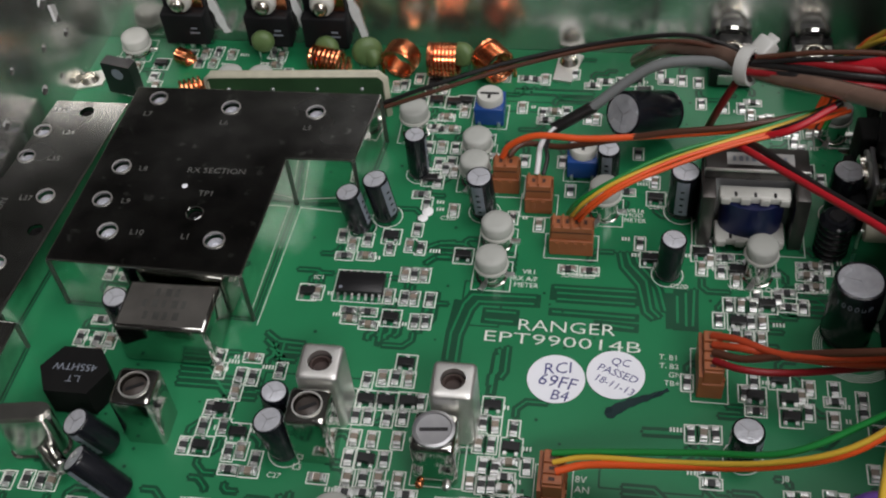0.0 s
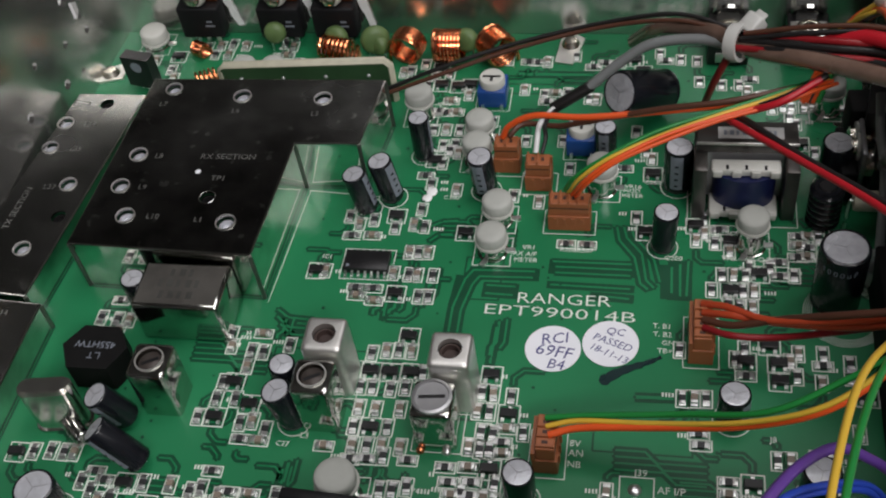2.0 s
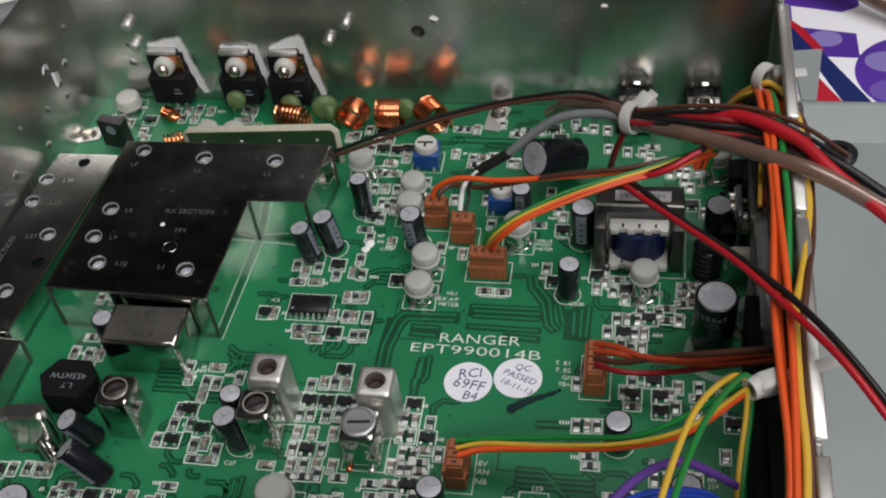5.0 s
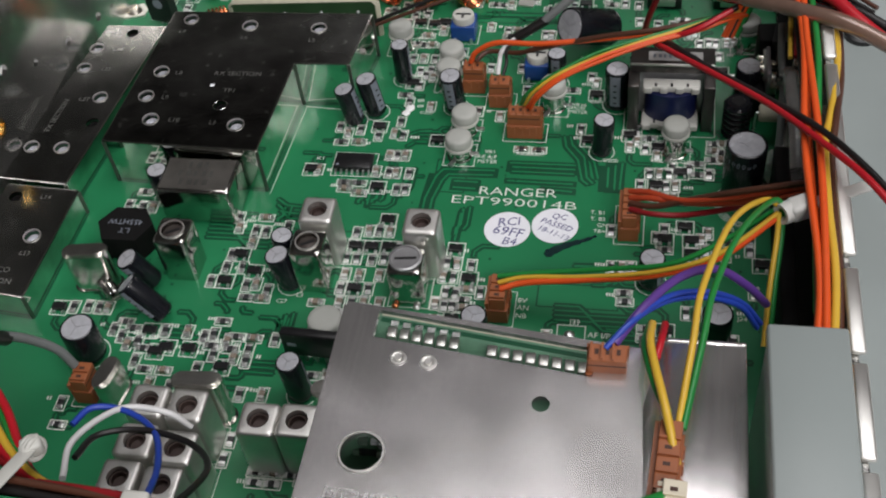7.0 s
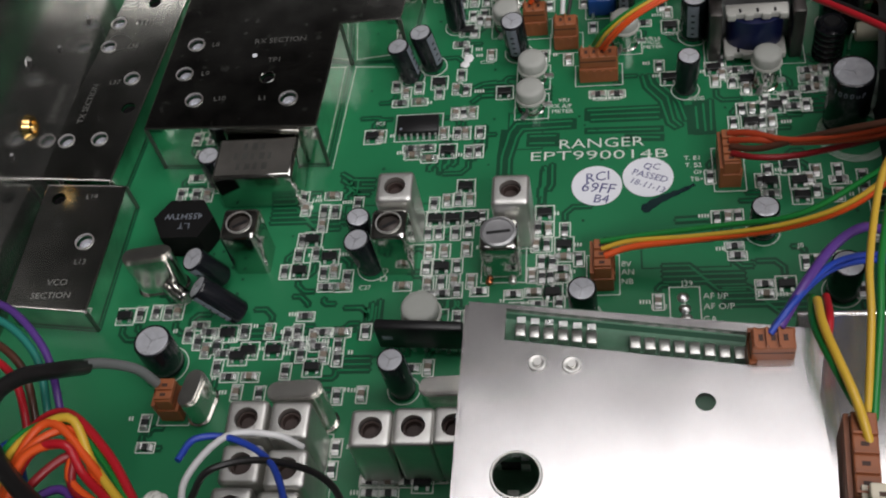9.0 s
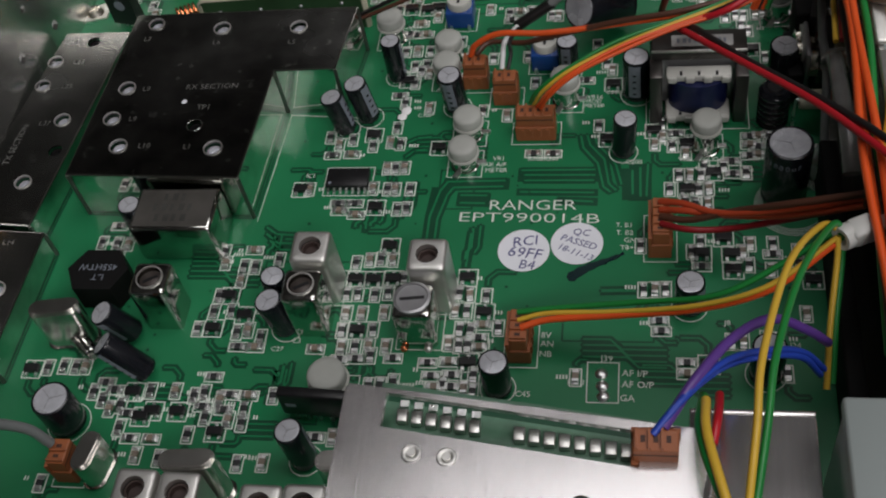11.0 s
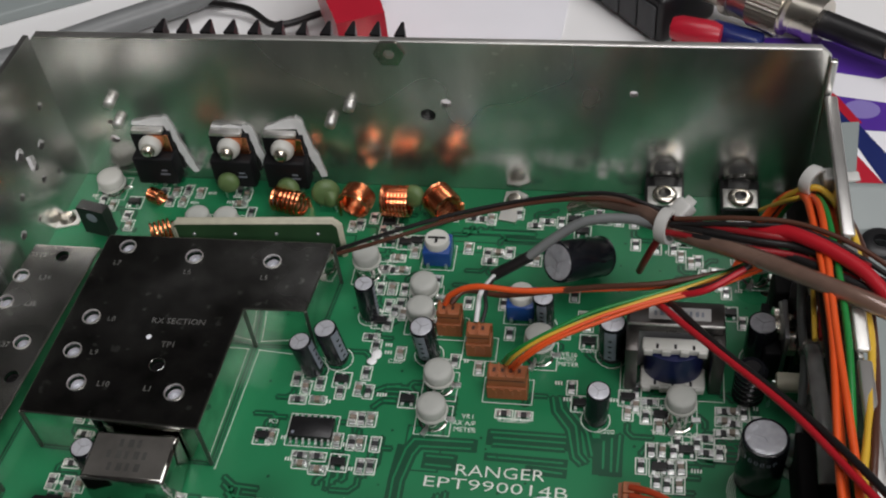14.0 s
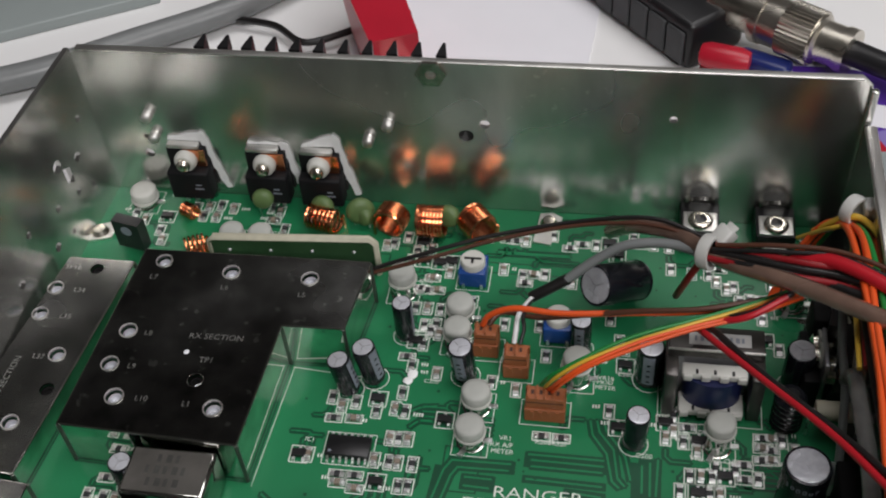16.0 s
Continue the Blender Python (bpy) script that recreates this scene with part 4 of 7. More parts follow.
def jack(x):
    ob = thing("rear_jack", "black jack socket with silver nut at the rear wall", "jack", x, BACK - 5.2, 0, 0, "rear jacks")
    part("body", B(-4.2, -5, 0, 4.2, 4.4, 6.6, bevel=0.3), M_BLACK, ob)
    clip = part("clip", B(-3.7, -4.8, 6.61, 3.7, 0.8, 7.2, bevel=0.2), M_CAN, ob)
    part("front_clip", B(-2.6, -5.4, 1.0, 2.6, -5.01, 3.4, bevel=0.1), M_CAN, ob)
    part("nut", lathe([(1.4, 7.21), (2.7, 7.21), (2.7, 7.9), (2.3, 8.3), (1.4, 8.3), (1.4, 7.21)], 18, m=Matrix.Translation((0, -2.2, 0))), M_NICKEL, clip)
    part("bore", lathe([(0, 7.22), (1.39, 7.22), (1.39, 7.6), (0, 7.6)], 14, m=Matrix.Translation((0, -2.2, 0))), M_BLACK, clip)
    # ring added for the jack's bright reflection in the rear wall
    part("collar", lathe([(2.4, 0), (3.3, 0), (3.3, 0.8), (2.4, 0.8), (2.4, 0)], 20, m=Matrix.Translation((0, 3.4, 7.0)) @ Matrix.Rotation(radians(-60), 4, "X")), M_TIN, ob, "bright ring standing for the jack's reflection in the wall")


jack(72.2)
jack(88.3)


# brown-green card; the shade behind the shield is darkened into the colour
M_CARD = mat("shaded_brown_green_card", (0.03, 0.07, 0.03), 0.4, 0, 0.4, 150, 0.05)


def daughter_card():
    a, b = Vector((-34.7, 48.3)), Vector((2.5, 50.5))
    ob = thing("daughter_card", "upright circuit card with pale bare edge behind the shield", "circuit card", a.x, a.y, 0, math.degrees(math.atan2(b.y - a.y, b.x - a.x)))
    w = (b - a).length
    part("card", sheet([(0, 0), (w, 0), (w, 9.5), (w - 0.8, 10.5), (0.8, 10.5), (0, 9.5)], [], 0, 1.6, m=Matrix.Rotation(radians(90), 4, "X")), M_CARD, ob, smooth=False)
    part("edge", tube([(0.3, -0.8, 0), (0.3, -0.8, 9.6), (1.2, -0.8, 10.7), (w - 1.2, -0.8, 10.7), (w - 0.2, -0.8, 9.6), (w - 0.2, -0.8, 0)], 0.95, 6, 0), M_CREAM, ob, "pale fibreglass edge")
    for k in range(4):
        part("solder_joint", lathe([(0, 0.5), (0.3, 0.3), (0.5, 0)], 10, m=Matrix.Translation((w * (0.12 + 0.25 * k), -1.6, 7.5)) @ Matrix.Rotation(radians(90), 4, "X")), M_SLATE, ob)


daughter_card()


def tab_transistor(x, y, rz, label="black plastic transistor standing on the board", w=5, h=8):
    ob = thing("transistor", label, "transistor", x, y, 0, rz)
    part("body", sheet([(-w / 2, -1.4), (w / 2, -1.4), (w / 2, 1.4), (-w / 2, 1.4)], [], 1.5, h), M_BLACK, ob, smooth=False)
    part("hole", lathe([(0, 0), (1.4, 0), (1.4, 0.05), (0, 0.06)], 16, m=Matrix.Translation((0, -1.41, h - 2.4)) @ Matrix.Rotation(radians(90), 4, "X")), M_STRIPE, ob)
    for k in (-1.3, 0, 1.3):
        part("leg", B(k - 0.25, -0.2, 0, k + 0.25, 0.2, 1.5), M_SOLDER, ob)


tab_transistor(-55.6, 52.2, -12, w=7.0, h=9.5)
tab_transistor(97.7, 34.9, 80, "black power transistor on the side rail", 10, 16)
tab_transistor(98.8, 27.6, 80, "black power transistor on the side rail", 10, 14)


def lug(x, y, rz):
    ob = thing("solder_lug", "silver earth lug with a screw", "lug", x, y, 0.0, rz)
    part("tongue", sheet([(-6, -2), (3, -2.6), (4, 0), (3, 2.6), (-6, 2)], [circle(0.5, 0, 1.3, 14)], 0.05, 0.6), M_CAN, ob, smooth=False)
    part("screw", lathe([(0, 2.0), (1.4, 1.8), (2.1, 0.61), (0, 0.61)], 16, m=Matrix.Translation((0.5, 0, 0))), M_NICKEL, ob)


lug(-66.4, 56.1, 20)
lug(38.7, 67.3, 80)


def dark_module():
    x, y = 10.8, -51.4
    ob = thing("black_module", "black upright module beside the metal plate", "module", x, y, 0, -3)
    part("body", B(-8, -0.4, 2.2, 8, 1.6, 9.0, bevel=0.4), M_BLACK, ob)
    part("mark", B(-6.8, -0.46, 5.2, -5.0, -0.41, 6.2), M_STRIPE, ob)
    for k in range(7):
        part("leg", B(-6.4 + k * 2.1, 0.2, 0, -5.8 + k * 2.1, 0.6, 2.21), M_SOLDER, ob)


dark_module()


# black filler, added for the dark gap beside the rail
def gap_filler():
    ob = thing("relay_block", "black filler standing for the dark gap by the side rail", "block", 95.5, -8, 0)
    part("body", B(0.2, -54, 0, 3.4, 12, 10, bevel=0.5), M_MATTBLACK, ob)


def choke(x, y):
    ob = thing("ribbed_choke", "black ribbed choke standing beside the side rail", "choke", x, y, 0)
    prof = [(0, 0)]
    for k in range(6):
        prof += [(2.9, k * 1.5), (3.1, k * 1.5 + 0.3), (3.1, k * 1.5 + 0.8), (2.7, k * 1.5 + 1.1)]
    part("body", lathe(prof + [(2.4, 9.2), (0, 9.2)], 20), M_SLEEVE, ob)
    part("sleeve_end", lathe([(0, 9.21), (1.6, 9.21), (1.4, 9.5), (0, 9.5)], 16), M_BLACK, ob)


choke(88.9, 18.2)


def rail_tab(x, y, h, w, m, label):
    """Upright metal-tabbed power device held to the rail by a screw."""
    ob = thing("power_device", label, "transistor", x, y, 0, 90, "rail power devices")
    part("tab", B(-w / 2, -0.9, 1.0, w / 2, 0.0, h, bevel=0.2), m, ob)
    part("body", B(-w / 2, 0.01, 1.0, w / 2, 3.2, h * 0.62, bevel=0.4), M_EPOXY, ob)
    rot = Matrix.Translation((0, 0.0, h * 0.8)) @ Matrix.Rotation(radians(-90), 4, "X")
    part("screw", lathe([(0, 1.9), (0.7, 1.9), (1.6, 1.4), (1.7, 0), (0, 0)], 16, m=rot), M_NICKEL, ob)
    part("washer", lathe([(1.7, 0.01), (2.6, 0.01), (2.5, 0.5), (1.7, 0.5)], 16, m=rot), M_WAX, ob)
    for k in (-2.4, 0, 2.4):
        part("leg", B(k - 0.4, 1.2, 0, k + 0.4, 1.7, 1.01), M_SOLDER, ob)


def ceramic_tube(x, y, z):
    ob = thing("ceramic_resistor", "cream ceramic tube resistor with an orange band", "resistor", x, y, 0)
    part("tube", lathe([(0, -4), (1.7, -4), (1.9, -3.6), (1.9, 3.6), (1.7, 4), (0, 4)], 18, m=Matrix.Translation((0, 0, z)) @ Matrix.Rotation(radians(90), 4, "Y")), M_CREAM, ob)
    part("band", lathe([(1.93, 0.6), (1.95, 0.6), (1.95, 1.7), (1.93, 1.7)], 18, m=Matrix.Translation((0, 0, z)) @ Matrix.Rotation(radians(90), 4, "Y")), W_RUST, ob)
    for e in (-1, 1):
        part("lead", tube([(e * 3.9, 0, z), (e * 4.6, 0, z - 0.6), (e * 4.6, 0, 0)], 0.3, 6, 3), M_SOLDER, ob)


gap_filler()


def side_socket(x, y, z):
    ob = thing("side_socket", "nickel plated socket nut on the side rail", "socket", x, y, z)
    part("thread", lathe([(1.5, -4), (2.8, -4), (2.8, 3), (1.5, 3)], 20, m=Matrix.Rotation(radians(-90), 4, "Y")), M_NICKEL, ob)
    part("nut", lathe([(2.8, 0), (4.4, 0), (4.4, 1.8), (2.8, 1.8)], 6, m=Matrix.Rotation(radians(-90), 4, "Y")), M_TIN, ob, smooth=False)
    part("washer", lathe([(2.8, -1.5), (5, -1.5), (5, -1), (2.8, -1)], 20, m=Matrix.Rotation(radians(-90), 4, "Y")), M_CREAM, ob)


rail_tab(94.6, 26.9, 13.5, 9.5, M_SLATE, "dull metal-tabbed power device screwed to the side rail")
rail_tab(94.6, 30.4, 13, 9.5, M_MATTBLACK, "black power device screwed to the side rail")
ceramic_tube(97.2, 16.0, 8.0)


def rail_block():
    ob = thing("upright_block", "tall black plastic power block beside the side rail", "block", 95.6, 34.6, 0, 2)
    part("body", B(-2.6, -2.2, 0.0, 2.6, 4.0, 14.5, bevel=0.5), M_MATTBLACK, ob)
    part("seam", B(-2.66, -1.6, 7.0, -2.61, 3.4, 7.3), M_BLACK, ob)


def clear_sleeve():
    ob = thing("clear_sleeve", "dull translucent plastic sleeve over wires by the rail", "sleeve", 0, 0, 0)
    part("tube", tube([(98.0, 19.0, 14.0), (98.0, 15.0, 20.0), (97.9, 6.6, 22.0), (98.3, -4.0, 22.0), (98.6, -12.0, 19.0)], 1.5, 12, 6), M_CLEAR, ob)
    part("grey_core", tube([(97.0, 30.0, 21.0), (97.1, 24.0, 17.0), (97.6, 17.0, 14.0), (97.4, 10.0, 8.0), (97.2, 4.0, 1.0)], 0.8, 8, 6), W_GREY, ob)


def foil_lump():
    ob = thing("solder_lump", "crumpled bright solder lump beside a large capacitor", "lump", 96.4, 3.4, 0)
    bm = bmesh.new()
    bmesh.ops.create_icosphere(bm, subdivisions=3, radius=1.0)
    for v in bm.verts:
        v.co = v.co * (1 + 0.45 * noise.noise(v.co * 2.3)) * 2.2
        v.co.z = v.co.z * 1.9 + 4.2
    part("lump", bm, M_SOLDER, ob)


M_CLEAR = mat("milky_clear_plastic", (0.30, 0.30, 0.29), 0.2, 0, 0.4, 250, 0.3, 900, coat=0.5, alpha=0.5)
rail_block()
clear_sleeve()
foil_lump()
side_socket(98.5, 32.1, 9)
side_socket(98.5, 25.0, 9)


# ---------------------------------------------------------------- metal plate module
def plate_module():
    ob = thing("shielded_module", "brushed aluminium cover plate over a sub-board", "module", 0, 0, 0)
    z = 40.0
    poly = [(24.4, -105.6), (70.5, -107.4), (72.3, -99.2), (71.5, -82.3), (73.5, -72.2), (24.8, -66.5)]
    slot = [(30.1, -73.0), (64.0, -77.7), (64.7, -72.6), (30.2, -67.8)]
    holes = [slot, circle(32.4, -93.4, 3.1, 28), circle(57.0, -83.0, 1.35, 18), circle(51.8, -101.9, 1.5, 18)]
    part("cover_plate", sheet(poly, holes, z - 0.9, z), M_PLATE, ob, "brushed aluminium plate with drilled holes and a slot", smooth=False)
    a, b = Vector((24.8, -66.5)), Vector((24.4, -105.6))
    part("side_skirt", sheet([(0, 0), ((b - a).length, 0), ((b - a).length, 12), (0, 12)], [], 0, 0.8,
         m=Matrix.Translation((a.x + 0.1, a.y, z - 12.95)) @ Matrix.Rotation(math.atan2(b.y - a.y, b.x - a.x), 4, "Z") @ Matrix.Rotation(radians(90), 4, "X")), M_PLATE, ob, smooth=False)
    part("side_apron", B(70.5, -112, 36.2, 86.5, -68, 37.0, bevel=0.3), M_PLATE, ob, "lower aluminium apron")
    part("apron_lip", B(70.5, -68, 27, 86.5, -67.2, 36.9, bevel=0.2), M_PLATE, ob)
    part("sub_board", B(26, -104.5, 27, 72, -68.5, 28.6), M_SLOTBOARD, ob, smooth=False)
    part("post", cyl(2.0, (29, -100, 0), (29, -100, 27), 12), M_NICKEL, ob)
    part("post", cyl(2.0, (68, -76, 0), (68, -76, 27), 12), M_NICKEL, ob)
    part("post", cyl(2.0, (68, -100, 0), (68, -100, 27), 12), M_NICKEL, ob)
    for px, py, w, d, m in ((31, -92, 0.8, 2.2, M_WHITE), (33, -92.4, 0.8, 2.0, M_WHITE), (34.6, -94, 1.5, 1.0, M_BLACK), (31.5, -95.6, 1.6, 0.8, M_SOLDER), (57, -82, 1.2, 0.8, M_SOLDER), (52, -101.5, 1.0, 1.2, M_BLACK)):
        part("sub_board_chip", B(px - w, py - d / 2, 28.61, px + w, py + d / 2, 29.6), m, ob, smooth=False)
    hx, hy = 32.4, -93.4
    part("hole_rim", lathe([(3.1, z + 0.01), (3.5, z + 0.01), (3.35, z + 0.22), (3.12, z + 0.22), (3.1, z + 0.01)], 28, m=Matrix.Translation((hx, hy, 0))), M_CAN, ob)
    cx, cy = 30.9, -85.8
    for dx, dy, w, d, m in ((-1.6, 0.8, 0.7, 1.2, M_SOLDER), (0.2, 1.1, 0.5, 1.5, M_STICK), (1.5, 0.6, 0.5, 1.6, M_STICK), (-0.4, -1.2, 1.4, 0.8, M_BLACK), (1.7, -1.5, 0.6, 0.7, M_SOLDER), (-2.2, -1.4, 0.5, 0.5, M_SOLDER)):
        part("sub_board_chip", B(cx + dx - w, cy + dy - d / 2, 28.61, cx + dx + w, cy + dy + d / 2, 29.4), m, ob, smooth=False)
    for u, v in ((34.8, -76.8), (39.5, -77.2)):
        part("rivet", lathe([(0, z + 0.5), (0.6, z + 0.5), (0.6, z + 0.2), (0.9, z + 0.35), (1.25, z + 0.3), (1.35, z), (0, z)], 16, m=Matrix.Translation((u, v, 0))), M_CAN, ob)
    s0, s1 = Vector((31.9, -68.7)), Vector((62.4, -73.0))
    for k in range(16):
        if k in (6, 7):
            continue
        p = s0 + (s1 - s0) * (k / 15)
        part("chip_lead", B(p.x - 0.75, p.y - 1.4, 35.01, p.x + 0.75, p.y + 0.6, 36.2, bevel=0.15), M_CAN, ob)
        if k < 6:
            part("chip_pad", B(p.x - 0.6, p.y + 1.2, 35.01, p.x + 0.6, p.y + 2.2, 35.6), M_SOLDER, ob)
    part("slot_board", sheet([(28.1, -71.0), (66.4, -75.6), (66.5, -68.5), (28.2, -63.4)], [], 34.2, 35.0), M_SLOTBOARD, ob, smooth=False)
    for z0, p, q, w, m in ((35.02, (29.4, -65.9), (65.9, -71.0), 0.9, M_TRACE), (35.03, (29.4, -64.9), (66.0, -69.9), 0.35, M_CREAM)):
        bm = bmesh.new()
        flat_line(bm, [p, q], w, 35.0, z0)
        part("board_line", bm, m, ob, smooth=False)
    writing("MT2100102", 2.9, 28.1, -101.3, z + 0.01, ob, M_STAMP2, -2.5, name="stamped_text")
    for p, q in (((43.5, -102.7), (45.3, -100.9)),):
        bm = bmesh.new()
        flat_line(bm, [p, q], 0.2, 0, z + 0.02)
        part("stamped_stroke", bm, M_STAMP2, ob)


M_STAMP2 = mat("plate_stamp", (0.76, 0.75, 0.75), 0.34, 0.92, 0.3, 500)
# sub-board green raised in colour, as little light falls under the plate
M_SLOTBOARD = mat("brightened_green_sub_board", (0.10, 0.22, 0.14), 0.35, 0, 0.4, 300)
M_PAINT = mat("pale_stamp", (0.82, 0.82, 0.82), 0.6, 0, 0.1, 400)
plate_module()
connector(66.1, -75.2, 3, 0, h=7, z=36.0, pitch=1.6)
M_CREAMP = mat("cream_plastic", (0.66, 0.60, 0.47), 0.45, 0, 0.08, 200)
connector(75.1, -92.8, 4, 86, h=8, z=36.99, pitch=2.6)
connector(75.8, -101.9, 4, 86, h=10, m=M_CREAMP, z=36.99, pitch=2.0)


# ---------------------------------------------------------------- front panel board
M_SCORELINE = mat("scored_fibreglass", (0.10, 0.19, 0.06), 0.5, 0, 0.2, 300)


def front_board():
    y0 = -111.4
    ob = thing("front_board", "green front panel circuit board, solder side out", "circuit board", 0, y0, 0, -2.4)
    bot = lambda x: 32.2 - 0.0275 * x
    up = Matrix.Translation((0, 1.6, 0)) @ Matrix.Rotation(radians(90), 4, "X")
    part("substrate", sheet([(-95, bot(-95)), (92, bot(92)), (92, 47.6), (-95, 47.6)], [], 0, 1.6, m=up), M_PCB, ob, smooth=False)

    def joint(x, z, r=0.85):
        part("solder_joint", lathe([(0, 0.75), (0.28, 0.7), (0.45, 0.35), (r, 0)], 10, m=Matrix.Translation((x, -0.0, z)) @ Matrix.Rotation(radians(90), 4, "X") @ Matrix.Diagonal((1, 1.25, 1, 1))), M_SOLDER, ob)

    for x0, x1 in ((-94.5, -16.4), (-15.2, 2.4), (3.6, 21.9), (23.1, 48.4), (49.6, 66.8), (68.0, 91.5)):
        part("copper_area", sheet([(x0, bot(x0) + 0.4), (x1, bot(x1) + 0.4), (x1, 47.2), (x0, 47.2)], [], 1.601, 1.606, m=up), M_COPPER_FRONT_LIT, ob, smooth=False)
    for row in ((-18.5, 36.8), (-16.4, 36.8), (-12.6, 36.5), (-10.6, 36.4), (-8.5, 36.9), (-6.5, 36.4), (6.1, 35.7), (8.2, 35.6), (10.2, 35.4), (12.4, 35.5),
                (14.4, 35.5), (16.5, 35.4), (18.4, 35.4), (24.8, 34.2), (28.6, 39.1), (30.5, 39.3), (30.0, 34.5), (36.1, 33.2), (38.2, 33.1), (40.4, 33.3),
                (42.5, 33.2), (50.2, 44.6), (50.3, 40.4), (54.7, 35.6), (56.6, 35.6), (58.7, 35.8), (60.7, 35.8), (62.7, 35.9), (64.6, 36.1), (53.7, 30.6),
                (69.0, 36.5), (70.9, 36.4), (72.9, 36.3), (74.7, 36.5), (76.6, 36.1), (67.1, 30.9), (77.3, 32.1), (81.0, 36.6), (81.8, 32.6),
                (-38.0, 38.3), (-36.2, 38.3), (-34.5, 38.2), (-31.0, 38.1), (-29.3, 38.0)):
        joint(*row)
    bm = bmesh.new()
    tr = bmesh.new()

    def run(pts, w=0.42):
        flat_line(tr, pts, w, 0, 0.02)

    for k in range(4):
        x0, x1, zz = 29.5 + k * 1.6, 46.0 - k * 2.4, 45.8 - k * 1.4
        run([(x0, 38.0), (x0 + 0.0, zz - 1.2), (x0 + 1.2, zz), (x1 - 1.2, zz), (x1, zz - 1.2), (x1, 35.0)])
    for k in range(6):
        run([(53.0 + k * 2.0, 39), (53.0 + k * 2.0, 42 + (k % 3)), (54.5 + k * 2.0, 43.5 + (k % 3))])
        run([(55.5 + k * 2.0, 38.0), (55.0 + k * 2.0, 34.2)])
        run([(10 + k * 1.9, 37.5), (10 + k * 1.9, 34.3)])
        run([(-13 + k * 1.9, 38.0), (-13 + k * 1.9, 35.0)])
    run([(8.5, 41), (22, 41)])
    run([(-15.0, 42.3), (-3, 43.0)])
    run([(68, 34), (68, 42.5), (69, 43.5), (78, 43.5), (79, 42.5), (79, 40)])
    run([(49, 34.5), (49, 42), (50, 43), (52, 43)])
    for k, x in enumerate((-15.8, 3.0, 22.5)):
        part("score_line", B(x - 0.25, -0.03, bot(x) + 0.2, x + 0.25, -0.007, 47.4), M_SCORELINE, ob, smooth=False)
    bmesh.ops.transform(tr, matrix=Matrix.Rotation(radians(90), 4, "X"), verts=tr.verts)
    bmesh.ops.translate(tr, vec=(0, -0.012, 0), verts=tr.verts)
    bm.free()
    part("copper_trace", tr, M_TRACE, ob, smooth=False)
    return ob


front_board()


def front_panel():
    ob = thing("control_panel", "black control panel still wrapped in clear protective film", "control panel", 0, -132.5, BENCH, -2.4)
    part("bezel", B(-92, -22, 0, 95, 12, 49.5, bevel=2.5), M_BLACKGLOSS, ob)
    part("ledge", B(-92, 12.01, 40, 95, 20.4, 52.4, bevel=0.6), M_LEDGE, ob, "brown-black plastic ledge under the board")
    bm = bmesh.new()
    nx, ny = 170, 40
    grid = []
    # folds: start, end, height, width
    folds = (((-34, 13), (2, -8), 1.3, 1.3), ((-20, 13), (14, -7), 0.9, 1.0), ((-6, 14), (22, 10), 0.8, 0.7), ((0, -6), (48, 1), 0.9, 0.8), ((6, -12), (50, -6), 0.8, 0.7),
             ((48, 12), (50, -18), 1.0, 0.8), ((20, 4), (46, 12), 0.5, 1.5), ((78, 12), (80, -18), 0.7, 0.8), ((50, 8), (90, 12), 0.6, 0.9), ((-30, 4), (-2, -14), 1.0, 1.6))
    for j in range(ny + 1):
        row = []
        for i in range(nx + 1):
            y = 20.3 - 44.0 * j / ny
            left = min(60.0, -34 + (20.3 - y) + 0.14 * (20.3 - y) ** 2) + 1.5 * noise.noise(Vector((y * 0.2, 0.0, 9.0)))
            x = left + (95 - left) * i / nx
            low = 1 / (1 + math.exp((x - 50 - 1.5 * noise.noise(Vector((0, y * 0.25, 3.0)))) / 1.2))
            zz = 53.6 - (1 - low) * (0.10 * (20.3 - y) + 1.0 * (1 - math.exp(-(20.3 - y) / 6.0))) + (0.12 + 0.35 * low) * noise.noise(Vector((x * 0.05, y * 0.12, 1.7))) + (0.03 + 0.2 * low) * noise.noise(Vector((x * 0.16, y * 0.3, 5.1)))
            for (ax, ay), (bx, by), hh, ww in folds:
                dx, dy = bx - ax, by - ay
                u = min(1.0, max(0.0, ((x - ax) * dx + (y - ay) * dy) / (dx * dx + dy * dy)))
                dist = math.hypot(x - ax - u * dx, y - ay - u * dy + 0.8 * math.sin(u * 9))
                zz += hh * (0.25 + 0.75 * low) * math.exp(-(dist / ww) ** 2)
            row.append(bm.verts.new((x, y, zz)))
        grid.append(row)
    for j in range(ny):
        for i in range(nx):
            bm.faces.new((grid[j + 1][i], grid[j + 1][i + 1], grid[j][i + 1], grid[j][i]))
    film = part("film", bm, M_FILM2, ob, "wrinkled clear plastic film")

    def inside(x, y):
        a = radians(2.4)
        return (x * math.cos(a) - (y + 132.5) * math.sin(a), x * math.sin(a) + (y + 132.5) * math.cos(a), 54.3)

    # pale ribbons along the film's creases, their highlights put into the colour
    for r, pts in ((0.9, ((-34, -112.2), (-30, -113.6), (-26, -117), (-18, -119.3), (-7, -122), (1, -125.4))), (0.8, ((-7, -113.6), (-11, -116), (-6, -120), (0, -122), (5, -123.5))),
                   (0.45, ((22, -122), (34, -120.6), (47, -119))), (0.4, ((46, -116.6), (47, -120), (48, -123.5))), (0.5, ((5, -124.5), (14, -124.2), (22, -122.4))), (0.5, ((-2, -113.4), (9, -114.4), (18, -114)))):
        path = smooth_path([inside(*p) for p in pts], 10)
        bm = bmesh.new()
        rows = []
